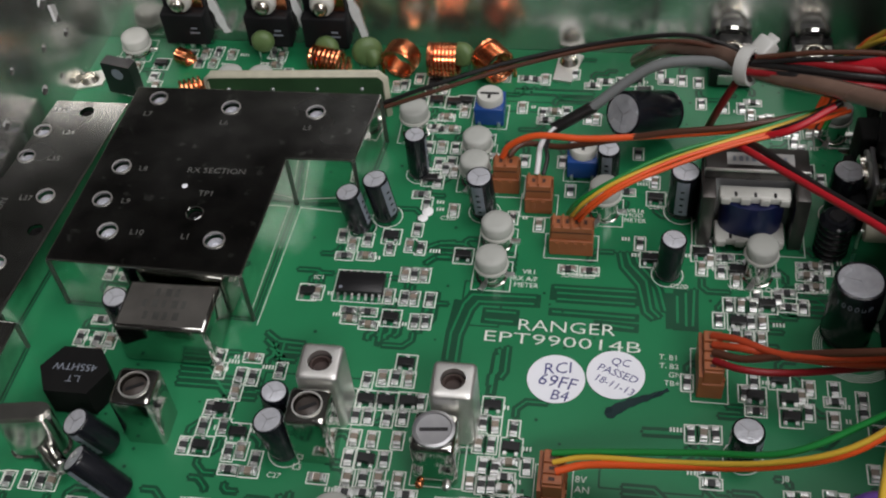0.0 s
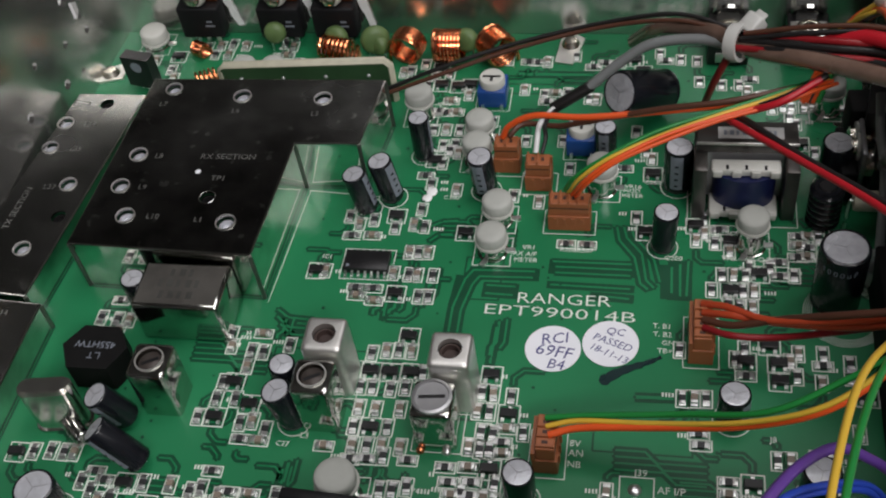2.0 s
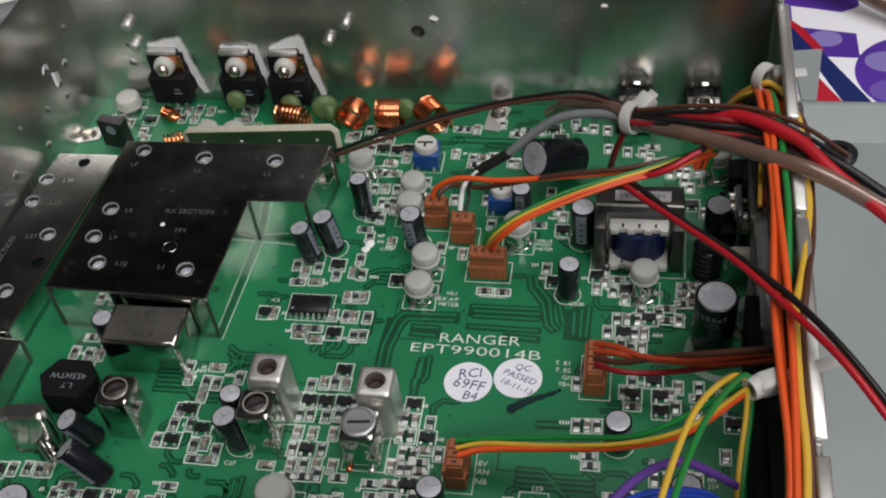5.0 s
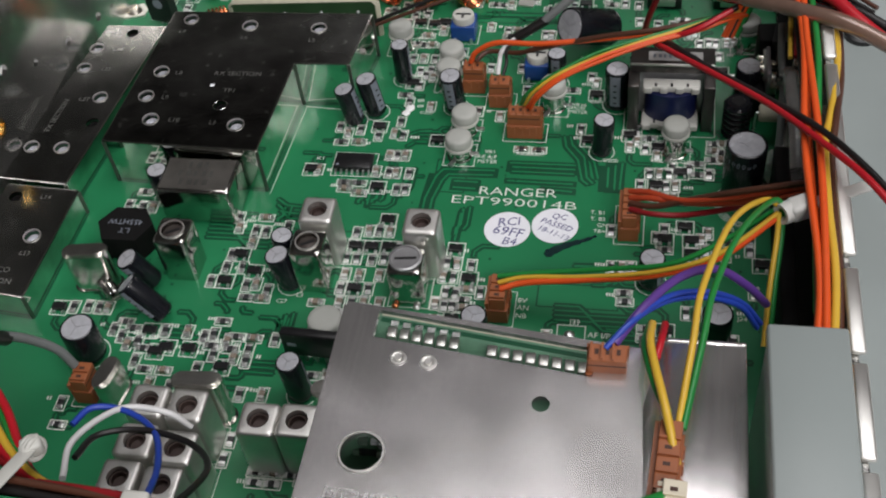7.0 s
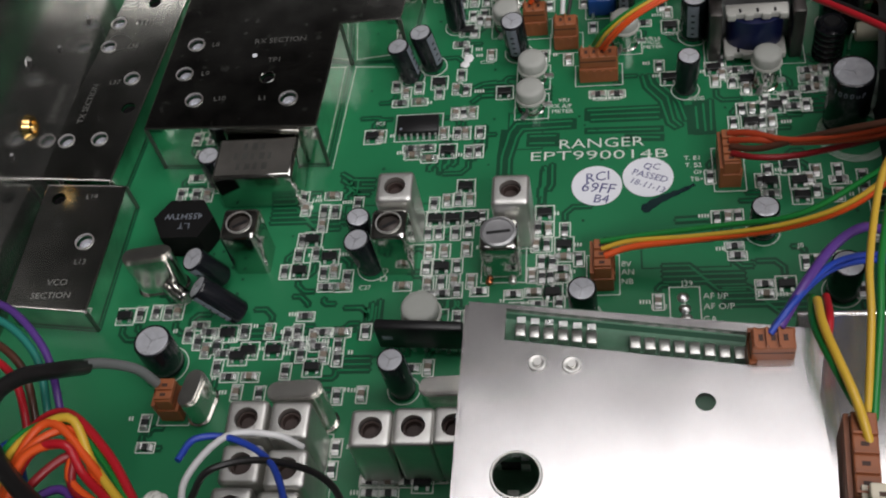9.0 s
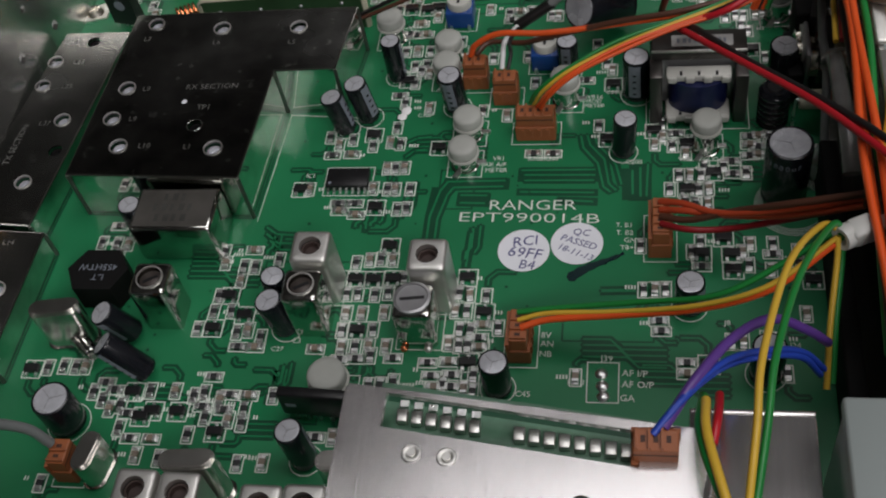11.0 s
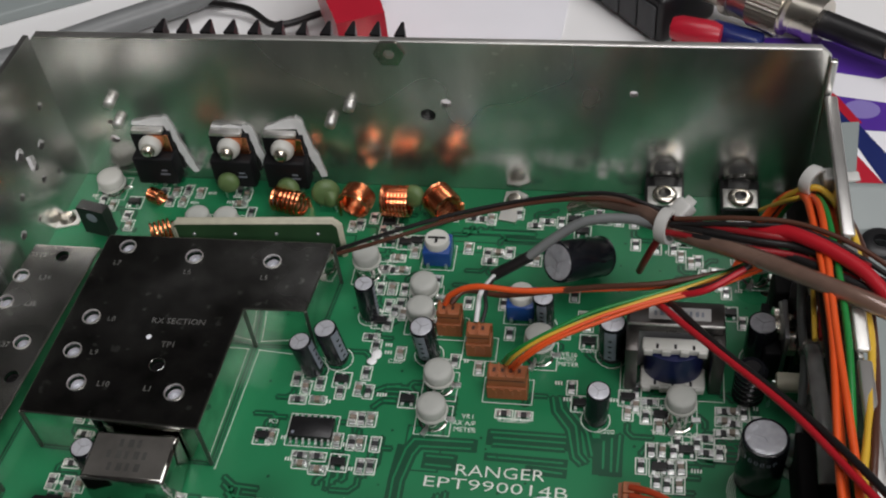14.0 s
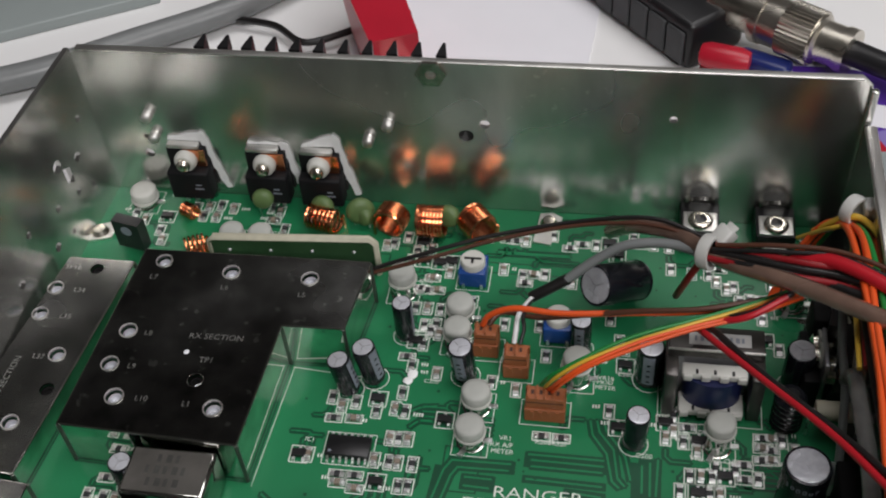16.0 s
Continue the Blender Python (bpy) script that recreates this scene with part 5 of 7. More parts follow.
        for q, p in enumerate(path):
            d = (path[min(q + 1, len(path) - 1)] - path[max(q - 1, 0)]).normalized()
            side = Vector((-d.y, d.x, 0))
            w = r * (0.25 + 1.1 * abs(noise.noise(Vector((p.x * 0.22, p.y * 0.22, r)))) + 0.5 * math.sin(math.pi * q / len(path)))
            rows.append([bm.verts.new(p + side * w * k + Vector((0, 0, h))) for k, h in ((-1.3, -0.75), (-0.35, -0.2), (0.2, 0.25), (0.9, -0.75))])
        for u, v in zip(rows, rows[1:]):
            for k in range(3):
                bm.faces.new((u[k], v[k], v[k + 1], u[k + 1]))
        part("crease", bm, M_CREASE, film, "crease in the film, its highlight put into the colour")


# grey of the crease ribbons carries the lamp's glints on the film
M_CREASE = mat("crease_highlight", (0.24, 0.24, 0.235), 0.15, 0, 0.8, 260, 0.4, 500, coat=0.6, alpha=0.45)
M_LEDGE = mat("brown_black_plastic", (0.02, 0.013, 0.010), 0.4, 0, 0.4, 60)
M_BLACKGLOSS = mat("gloss_black_plastic", (0.012, 0.011, 0.010), 0.25, 0, 0.3, 80)
M_FILM2 = mat("glossy_film", (0.032, 0.028, 0.025), 0.1, 0.0, 0.5, 60, 0.12, 260, spec=1.0, coat=1.0, rvary=0.08)
front_panel()

# ---------------------------------------------------------------- surface-mount parts
def chip_proto(kind):
    if kind == "q":
        ob = tagged(new("small_transistor"), "tiny black surface-mount transistor", "transistor", "tiny transistors")
        part("body", B(-1.45, -0.8, 0.1, 1.45, 0.8, 1.1, bevel=0.12), M_BLACK, ob, smooth=False)
        for px, s in ((-0.95, -1), (0.95, -1), (0, 1)):
            part("leg", B(px - 0.28, min(s * 0.8, s * 1.5), 0.03, px + 0.28, max(s * 0.8, s * 1.5), 0.45), M_SOLDER, ob, smooth=False)
        return ob
    name = {"r": "chip_resistor", "c": "chip_capacitor"}[kind]
    ob = tagged(new(name), {"r": "tiny black chip resistor with soldered ends", "c": "tiny tan chip capacitor with soldered ends"}[kind], "resistor" if kind == "r" else "capacitor", "tiny chip parts")
    part("body", B(-0.55, -0.58, 0.06, 0.55, 0.58, 0.62 if kind == "r" else 0.9), M_RES if kind == "r" else M_CERAMIC, ob, smooth=False)
    for s in (-1, 1):
        part("end_cap", B(s * 0.84 - 0.3, -0.62, 0.14, s * 0.84 + 0.3, 0.62, 0.66 if kind == "r" else 1.0, bevel=0.1), M_SOLDER, ob, smooth=False)
        part("solder_fillet", B(s * 1.3 - 0.16, -0.66, 0.14, s * 1.3 + 0.16, 0.66, 0.36, bevel=0.08), M_SOLDER, ob, smooth=False)
    return ob


PROTO = {}


TAKEN = []


def chip(x, y, code):
    if any(abs(x - u) < 1.45 and abs(y - v) < 1.7 for u, v in TAKEN):
        return
    TAKEN.append((x, y))
    if random.random() < 0.4:
        bx, by = x + random.choice((-3.2, 2.0)), y + random.uniform(-1.2, 1.0)
        for n in range(random.choice((2, 3, 4))):
            flat_line(silk, [(bx + n * 0.55, by), (bx + n * 0.55, by + 0.85)], 0.3, 0, 0.128)
    k, o = code[0], code[1:]
    rz = {"V": 90, "": 90, "H": 0}[o] if k != "q" else 0
    rz += random.uniform(-3, 3)
    if k not in PROTO:
        PROTO[k] = chip_proto(k)
        PROTO[k].matrix_world = at(x, y, 0.0, rz)
    else:
        copy_thing(PROTO[k], at(x, y, 0.0, rz))
    if random.random() < 0.55:
        sx, sy = random.choice((-1, 1)), random.choice((-1, 1))
        l1, l2 = random.uniform(1.5, 4.0), random.uniform(0.5, 1.6)
        trace([(x, y + sy * 2.2), (x, y + sy * (2.2 + l1 * 0.5)), (x + sx * l2, y + sy * (2.2 + l1 * 0.5 + l2)), (x + sx * (l2 + l1), y + sy * (2.2 + l1 * 0.5 + l2))], 0.4)
    a, b = (1.0, 1.72) if (o != "H" and k != "q") else (1.72, 1.0)
    if k == "q":
        a, b = 1.8, 1.9
    rect_line(silk, x - a, y - b, x + a, y + b, 0.23, 0.13)


CHIPS_IC = [(-4.4, 1.0, 'q'), (-2.6, 1.1, 'cV'), (10.6, 1.2, 'cV'), (13.6, 1.0, 'rV'), (15.2, 1.0, 'cV'), (18.2, 1.0, 'rV'),
    (4.0, -2.7, 'rH'), (4.5, -4.6, 'cH'), (7.4, -2.7, 'rH'), (8.0, -5.6, 'cH'), (11.8, -3.7, 'q'), (16.2, -4.1, 'rV'),
    (18.1, -4.0, 'rV'), (12.8, 6.5, 'cV'), (14.5, 6.5, 'rV'), (16.4, 6.6, 'cV')]
CHIPS_A = [(-11.0, -14.4, 'cH'), (-12.3, -18.2, 'rV'), (-10.0, -18.4, 'rV'), (-5.5, -16.6, 'rV'), (-12.2, -21.7, 'cV'), (-13.7, -25.2, 'q'),
    (-15.8, -25.3, 'rV'), (-16.0, -28.9, 'rV'), (-12.5, -28.7, 'rV'), (-18.3, -32.8, 'rV'), (-15.3, -32.6, 'q'), (-9.7, -29.6, 'q'),
    (-10.4, -33.4, 'rV'), (-8.3, -32.9, 'cV'), (-9.6, -36.6, 'rH'), (-6.2, -36.7, 'cH'), (-5.6, -34.4, 'rV'), (-41.1, -8.4, 'rH'),
    (-40.3, -12.8, 'rV'), (-37.8, -12.9, 'cV')]
CHIPS_B = [(10.0, -17.3, 'rV'), (12.6, -16.6, 'cV'), (14.8, -16.4, 'rV'), (17.1, -16.5, 'cV'), (16.1, -13.3, 'q'), (10.5, -21.2, 'q'),
    (14.0, -21.2, 'q'), (17.7, -21.0, 'q'), (9.3, -24.5, 'rV'), (11.4, -24.4, 'rV'), (14.7, -24.6, 'rV'), (17.2, -24.1, 'rV'),
    (9.9, -28.8, 'cV'), (12.9, -28.9, 'cV'), (17.1, -28.6, 'cV'), (9.6, -32.6, 'rV'), (12.6, -32.6, 'q'), (15.5, -32.4, 'rV'),
    (10.2, -36.3, 'cV'), (12.7, -36.1, 'rV'), (15.2, -35.9, 'cV'), (5.3, -36.8, 'cH'), (20.0, -38.4, 'rH'), (20.3, -40.0, 'cH'),
    (16.3, -44.2, 'rV'), (18.4, -44.0, 'rV')]
CHIPS_C = [(31.9, -20.6, 'q'), (30.7, -24.1, 'rV'), (32.7, -24.4, 'cV'), (35.8, -24.7, 'rV'), (30.4, -28.0, 'cV'), (32.4, -28.0, 'rV'),
    (35.7, -28.3, 'q'), (31.5, -32.0, 'rV'), (31.7, -35.4, 'rV'), (33.5, -32.2, 'rV'), (35.6, -31.1, 'cH'), (35.1, -33.8, 'rH'),
    (35.4, -35.8, 'cH'), (26.4, -39.2, 'rH'), (30.2, -38.9, 'cH'), (27.3, -41.9, 'rH'), (31.0, -41.6, 'rH'), (28.1, -44.2, 'cH'),
    (31.1, -44.0, 'rH'), (35.0, -44.8, 'rV')]
CHIPS_D = [(-33.1, -44.8, 'rH'), (-32.8, -48.4, 'rV'), (-27.2, -46.6, 'q'), (-24.0, -46.3, 'rV'), (-19.2, -46.2, 'cV'), (-13.7, -46.4, 'rV'),
    (-8.9, -46.7, 'rH'), (-5.2, -46.8, 'cH'), (-27.3, -51.1, 'rH'), (-22.5, -50.4, 'q'), (-17.7, -50.4, 'q'), (-13.4, -49.3, 'rH'),
    (-9.3, -49.8, 'rH'), (-5.5, -49.5, 'rV'), (-40.1, -41.6, 'rV'), (-38.2, -41.5, 'cV')]
CHIPS_E = [(-0.6, 15.1, 'rV'), (1.7, 13.2, 'cV'), (4.4, 14.4, 'rV'), (0.6, 10.1, 'rH'), (4.7, 10.3, 'cH'), (8.7, 15.6, 'q'),
    (8.9, 12.6, 'rV'), (12.6, 13.6, 'cV'), (14.6, 13.1, 'rV'), (22.9, 11.8, 'q'), (12.4, 40.2, 'rV'), (15.0, 40.3, 'cV'),
    (17.5, 36.0, 'rV'), (15.0, 35.6, 'rV'), (14.0, 31.1, 'q'), (12.7, 26.8, 'rH'), (15.7, 53.7, 'q'), (12.0, 54.1, 'q'),
    (13.2, 57.7, 'rV'), (10.1, 57.0, 'rV'), (14.7, 49.1, 'cH'), (12.6, 45.9, 'rH'), (25.7, 62.6, 'cV'), (29.2, 20.7, 'rV')]
CHIPS_F = [(32.0, 61.9, 'rH'), (36.8, 52.0, 'cH'), (35.1, 49.4, 'rH'), (44.2, 60.6, 'rH'), (46.8, 62.0, 'rH'), (59.4, 62.8, 'rH'),
    (66.0, 62.8, 'rV'), (41.5, 29.8, 'rV'), (57.5, 33.1, 'cV'), (57.8, 28.8, 'q'), (66.2, 19.7, 'rV'), (66.1, 15.6, 'q'),
    (66.2, 12.1, 'cV'), (57.0, 13.5, 'q'), (55.1, 17.2, 'rV'), (70.3, 14.8, 'rH'), (69.6, 11.6, 'rV'), (72.5, 12.0, 'q'),
    (85.9, 38.1, 'q'), (85.5, 43.7, 'rV'), (83.1, 48.8, 'rV'), (84.7, 48.6, 'rV'), (81.0, 48.2, 'rV'), (88.6, 35.8, 'rV')]
CHIPS_G = [(70.8, 4.0, 'rV'), (72.9, 4.1, 'cV'), (74.9, 4.2, 'rV'), (77.3, 4.5, 'q'), (80.8, 7.4, 'rH'), (80.9, 4.2, 'rH'),
    (83.4, 4.5, 'rV'), (69.0, 0.5, 'rV'), (72.3, 0.4, 'q'), (74.4, 0.5, 'rV'), (76.3, 0.6, 'cV'), (73.8, -3.2, 'rV'),
    (76.0, -3.1, 'cV'), (63.6, -13.1, 'rV'), (74.4, -12.1, 'rV'), (74.6, -14.8, 'q'), (74.6, -17.8, 'rH'), (78.6, -11.3, 'q'),
    (80.0, -14.9, 'q'), (80.1, -18.5, 'q'), (82.9, -17.3, 'rV'), (87.2, -14.9, 'rH'), (86.8, -18.4, 'cV')]
CHIPS_H = [(64.2, -23.0, 'rV'), (66.2, -22.9, 'cV'), (68.1, -22.8, 'rV'), (67.3, -31.8, 'rH'), (79.2, -33.7, 'rV'), (81.2, -33.6, 'cV'),
    (71.6, -38.2, 'rH'), (71.6, -40.4, 'cH'), (52.7, -41.5, 'cV'), (93.8, -20.6, 'q'), (92.1, -27.8, 'cV'), (91.5, -16.8, 'rV'),
    (88.1, -39.9, 'rV')]
CHIPS_K = [(-35.0, -46.8, 'rV'), (-31.6, -46.9, 'cV'), (-28.2, -47.0, 'q'), (-25.2, -47.0, 'rV'), (-20.4, -47.1, 'cV'), (-14.4, -47.2, 'rV'),
    (-10.4, -47.7, 'cV'), (-5.9, -48.2, 'rV'), (-28.0, -54.0, 'rV'), (-24.4, -51.6, 'q'), (-18.2, -51.7, 'q'), (-14.7, -50.8, 'rV'),
    (-9.8, -54.2, 'q'), (-8.0, -51.7, 'cV'), (-5.4, -52.3, 'rV'), (-4.5, -60.1, 'rV'), (-23.4, -59.2, 'cV'), (-19.0, -59.6, 'rV'),
    (-14.8, -54.9, 'rV'), (-25.4, -56.0, 'rH'), (-21.4, -56.0, 'cH'), (-0.7, -46.7, 'rV'), (0.0, -59.8, 'cV'), (8.5, -54.6, 'rH'),
    (11.6, -54.5, 'cV')]
CHIPS_L = [(-39.5, -65.2, 'rV'), (-38.4, -70.1, 'rH'), (-3.4, -70.2, 'rV'), (-3.7, -74.4, 'rV'), (3.2, -76.4, 'rH'), (6.5, -76.4, 'cH'),
    (9.8, -76.5, 'rH'), (12.4, -76.6, 'q'), (3.4, -78.6, 'rH'), (6.7, -78.6, 'rH'), (-45.7, -41.9, 'rV'), (-40.9, -42.4, 'cV'),
    (-42.6, -41.5, 'rV'), (-48.7, -42.3, 'q'), (-30.9, -50.2, 'cV'), (-12.4, -51.4, 'rV')]
CHIPS_M = [(-59.4, 63.3, 'rV'), (-42.8, 63.7, 'rV'), (-39.6, 63.7, 'cV'), (-25.6, 63.6, 'cH'), (-22.2, 61.1, 'rV'), (-17.0, 65.9, 'rV'),
    (9.0, 54.1, 'rV'), (12.0, 54.1, 'q'), (16.3, 54.1, 'q'), (30.1, 53.0, 'cV'), (31.1, 63.2, 'q'), (37.2, 52.3, 'rH'),
    (44.2, 61.6, 'rH'), (50.0, 62.0, 'rV'), (58.2, 65.2, 'rV'), (66.5, 56.2, 'rV')]
CHIPS_N = [(30.1, 62.1, 'rH'), (34.2, 62.1, 'cV'), (45.4, 61.6, 'cV'), (46.9, 61.6, 'rV'), (49.0, 61.5, 'cV'), (50.9, 61.5, 'rV'),
    (58.4, 64.1, 'rV'), (60.1, 64.1, 'cV'), (65.9, 64.0, 'rV'), (29.8, 52.6, 'cV'), (36.2, 52.2, 'rV'), (37.8, 52.2, 'cV'),
    (39.3, 52.2, 'rV'), (43.9, 50.5, 'rV'), (45.4, 50.3, 'cV'), (16.9, 52.1, 'rV'), (18.2, 54.3, 'q'), (11.4, 55.6, 'rV'),
    (13.2, 54.3, 'q'), (14.1, 45.4, 'rH'), (16.2, 45.6, 'cH'), (17.6, 46.7, 'rH'), (14.2, 40.6, 'rV'), (16.0, 39.8, 'cV'),
    (17.8, 40.2, 'rV'), (14.4, 35.8, 'q'), (16.6, 34.2, 'rV'), (18.5, 33.5, 'cV'), (15.6, 30.4, 'rV'), (39.5, 37.6, 'rV'),
    (40.8, 30.0, 'cV'), (42.5, 30.0, 'rV'), (32.0, 37.4, 'rV'), (58.0, 34.7, 'rH'), (58.0, 32.6, 'cH'), (56.3, 35.1, 'rV'),
    (52.2, 30.2, 'rH'), (71.0, 55.3, 'rV'), (72.2, 56.3, 'cV'), (74.6, 55.3, 'rV'), (76.8, 57.1, 'rH'), (76.2, 53.4, 'cV'),
    (66.9, 54.6, 'q'), (62.6, 63.2, 'rV'), (52.9, 62.8, 'q'), (24.5, 43.0, 'rV'), (25.8, 41.8, 'cV')]
CHIPS_O = [(85.9, 47.6, 'rV'), (87.2, 48.8, 'cV'), (70.7, 54.6, 'rV'), (78.3, 51.5, 'cV'), (79.8, 52.2, 'rV'), (86.6, 39.2, 'q'),
    (67.6, 17.5, 'rV'), (67.7, 14.0, 'cV'), (70.8, 15.8, 'rH'), (70.8, 12.0, 'cH'), (84.5, 13.8, 'rH'), (86.0, 13.9, 'cH'),
    (84.4, 11.5, 'cH'), (85.9, 11.1, 'rH'), (84.2, 8.8, 'rH'), (85.8, 9.0, 'cH'), (81.5, 8.7, 'rH'), (81.4, 6.4, 'cH'),
    (81.3, 3.9, 'rH'), (80.0, 8.2, 'rV'), (79.9, 5.2, 'cV'), (71.2, 4.9, 'rV'), (72.9, 5.0, 'cV'), (74.7, 5.0, 'rV'),
    (76.4, 5.4, 'rV'), (78.2, 5.1, 'q'), (69.2, 1.4, 'rV'), (72.8, 1.5, 'q'), (76.8, 1.6, 'rV'), (71.9, -2.5, 'rV'),
    (73.2, -2.5, 'cV'), (74.7, -2.4, 'rV'), (76.4, -2.4, 'cV'), (74.2, -10.6, 'rV'), (75.6, -10.6, 'cV'), (79.3, -12.3, 'rV'),
    (83.3, -12.6, 'cV'), (87.3, -12.5, 'rV'), (97.8, 67.8, 'rV'), (90.5, 50.2, 'cV'), (92.6, 52.2, 'rV')]
CHIPS_P = [(-60.6, 62.4, 'rH'), (-56.6, 61.4, 'cV'), (-51.9, 58.3, 'rV'), (-51.4, 62.8, 'q'), (-50.5, 55.4, 'cV'), (-39.4, 67.6, 'rV'),
    (-36.1, 66.8, 'cV'), (-26.6, 67.5, 'rV'), (-24.6, 66.7, 'cV'), (4.3, 58.8, 'rV'), (2.8, 58.1, 'cV'), (7.3, 61.0, 'rV'),
    (10.0, 56.5, 'cV'), (-2.2, 53.4, 'rV'), (11.0, 59.6, 'q'), (-45.2, 66.4, 'rV'), (-42.2, 66.8, 'cV')]
CHIPS_Q = [(-43.6, -12.6, 'rV'), (-40.8, -12.4, 'cV'), (-38.6, -12.2, 'rV'), (-41.7, -16.5, 'q'), (-39.1, -15.6, 'cV'), (-12.4, -15.7, 'rV'),
    (-10.4, -14.9, 'cV'), (-9.9, -18.7, 'rV'), (-12.1, -18.9, 'rV'), (-12.1, -22.7, 'cV'), (-13.4, -25.8, 'rV'), (-16.7, -25.5, 'rV'),
    (-15.8, -28.4, 'cV'), (-12.6, -28.8, 'q'), (-10.6, -30.4, 'rV'), (-18.3, -32.8, 'rV'), (-15.7, -32.6, 'cV'), (-11.3, -33.4, 'rH'),
    (-8.8, -33.2, 'cH'), (-9.4, -36.7, 'rH'), (-6.3, -36.8, 'rH'), (8.6, -16.1, 'rV'), (11.9, -16.5, 'cV'), (15.0, -16.3, 'rV'),
    (18.1, -16.7, 'rV'), (10.7, -21.5, 'q'), (13.9, -21.9, 'rV'), (16.9, -21.7, 'q'), (19.8, -20.9, 'rV'), (9.4, -25.3, 'rV'),
    (12.5, -25.6, 'cV'), (14.9, -24.8, 'rV'), (18.4, -24.6, 'cV'), (9.1, -28.8, 'rV'), (12.1, -28.6, 'cV'), (9.8, -32.2, 'cV'),
    (12.8, -32.0, 'rV'), (15.7, -31.8, 'q'), (10.5, -35.6, 'rV'), (13.4, -35.3, 'cV'), (10.2, -38.9, 'rH'), (13.1, -38.7, 'rH'),
    (15.8, -37.9, 'rV'), (18.4, -36.0, 'cV'), (-49.6, -41.8, 'rV'), (-46.5, -41.5, 'q'), (-43.2, -41.8, 'rV'), (-40.1, -41.6, 'cV'),
    (-34.4, -45.5, 'rV'), (-31.0, -46.3, 'rH'), (-26.8, -46.5, 'q'), (-23.2, -45.1, 'rV'), (-20.1, -45.4, 'cV'), (-15.5, -47.1, 'rV'),
    (-12.6, -46.8, 'rV'), (-9.6, -46.6, 'cV'), (-5.8, -46.2, 'rV'), (-33.0, -49.2, 'cV'), (-28.9, -49.4, 'rV'), (15.0, -43.8, 'rV'),
    (17.9, -43.6, 'cV'), (20.7, -43.3, 'rV'), (-12.7, -43.1, 'rH'), (-17.0, -14.7, 'rV'), (-16.2, -17.5, 'cV')]
CHIPS_R = [(71.1, 4.4, 'rV'), (74.1, 4.6, 'cV'), (77.1, 4.8, 'rV'), (72.0, 0.5, 'rV'), (75.0, 0.0, 'cV'), (69.0, 0.3, 'rV'),
    (79.2, 6.2, 'rV'), (82.2, 6.4, 'cV'), (72.9, -14.4, 'rV'), (75.2, -14.3, 'cV'), (73.8, -18.2, 'rV'), (79.1, -14.0, 'rV'),
    (81.9, -14.4, 'cV'), (79.4, -18.1, 'q'), (82.6, -17.8, 'rV'), (86.5, -14.6, 'rV'), (86.3, -18.1, 'cV'), (91.6, -14.2, 'rV'),
    (92.8, -17.6, 'cV'), (64.4, -23.0, 'rV'), (66.8, -22.8, 'cV'), (69.1, -22.7, 'rV'), (66.9, -29.7, 'rH'), (66.9, -32.4, 'cH'),
    (71.8, -38.8, 'rV'), (75.3, -38.4, 'q'), (78.5, -34.0, 'rV'), (80.4, -33.9, 'cV'), (85.1, -33.0, 'rV'), (87.0, -33.3, 'cV'),
    (31.3, -20.6, 'q'), (33.8, -24.5, 'rV'), (36.2, -24.3, 'cV'), (31.3, -28.2, 'rV'), (35.2, -28.4, 'q'), (32.7, -31.5, 'rV'),
    (35.7, -32.3, 'q'), (38.5, -31.6, 'rV'), (29.8, -35.0, 'cV'), (33.2, -35.3, 'rV'), (36.2, -35.0, 'cV'), (30.7, -38.2, 'rV'),
    (33.7, -39.0, 'q'), (37.3, -38.2, 'rV'), (32.1, -41.3, 'cV'), (34.9, -41.5, 'rV'), (29.6, -43.6, 'rV'), (33.4, -44.3, 'cV')]
CHIPS_S = [(30.1, 61.8, 'rH'), (40.3, 64.1, 'rV'), (47.2, 62.2, 'cV'), (51.3, 61.3, 'rV'), (54.8, 59.3, 'q'), (34.5, 51.6, 'rV'),
    (38.5, 51.8, 'cV'), (15.0, 55.1, 'rV'), (18.3, 51.1, 'cV'), (9.2, 42.9, 'q'), (31.1, 22.0, 'rV'), (36.2, 20.5, 'cV'),
    (54.2, 40.8, 'rV'), (57.6, 35.5, 'q'), (87.7, 53.4, 'rV'), (88.8, 49.2, 'cV'), (66.1, 54.6, 'rV'), (84.3, 45.7, 'rV'),
    (86.9, 47.6, 'cV'), (88.1, 13.7, 'rV'), (90.3, 11.5, 'cV'), (84.7, 11.9, 'q'), (83.4, 8.1, 'rV'), (65.3, 17.1, 'rV'),
    (65.9, 13.2, 'cV'), (70.6, 13.4, 'rV'), (72.2, 9.7, 'cV'), (75.6, 6.1, 'rV'), (19.6, 23.1, 'cV'), (13.4, 17.6, 'rV'),
    (14.2, 24.6, 'rV')]
for group in (CHIPS_IC, CHIPS_A, CHIPS_B, CHIPS_C, CHIPS_D, CHIPS_E, CHIPS_F, CHIPS_G, CHIPS_H, CHIPS_K, CHIPS_L, CHIPS_M, CHIPS_N, CHIPS_O, CHIPS_P, CHIPS_Q, CHIPS_R, CHIPS_S, [(42.3, 10.0, 'rH'), (46.2, 9.9, 'rH')]):
    for x, y, code in group:
        chip(x, y, code)

# ---------------------------------------------------------------- print, stickers and traces on the board
T0, T1 = Vector((34.2, -4.4)), Vector((51.0, -4.4))
U0, U1 = Vector((28.4, -7.2)), Vector((55.4, -7.7))


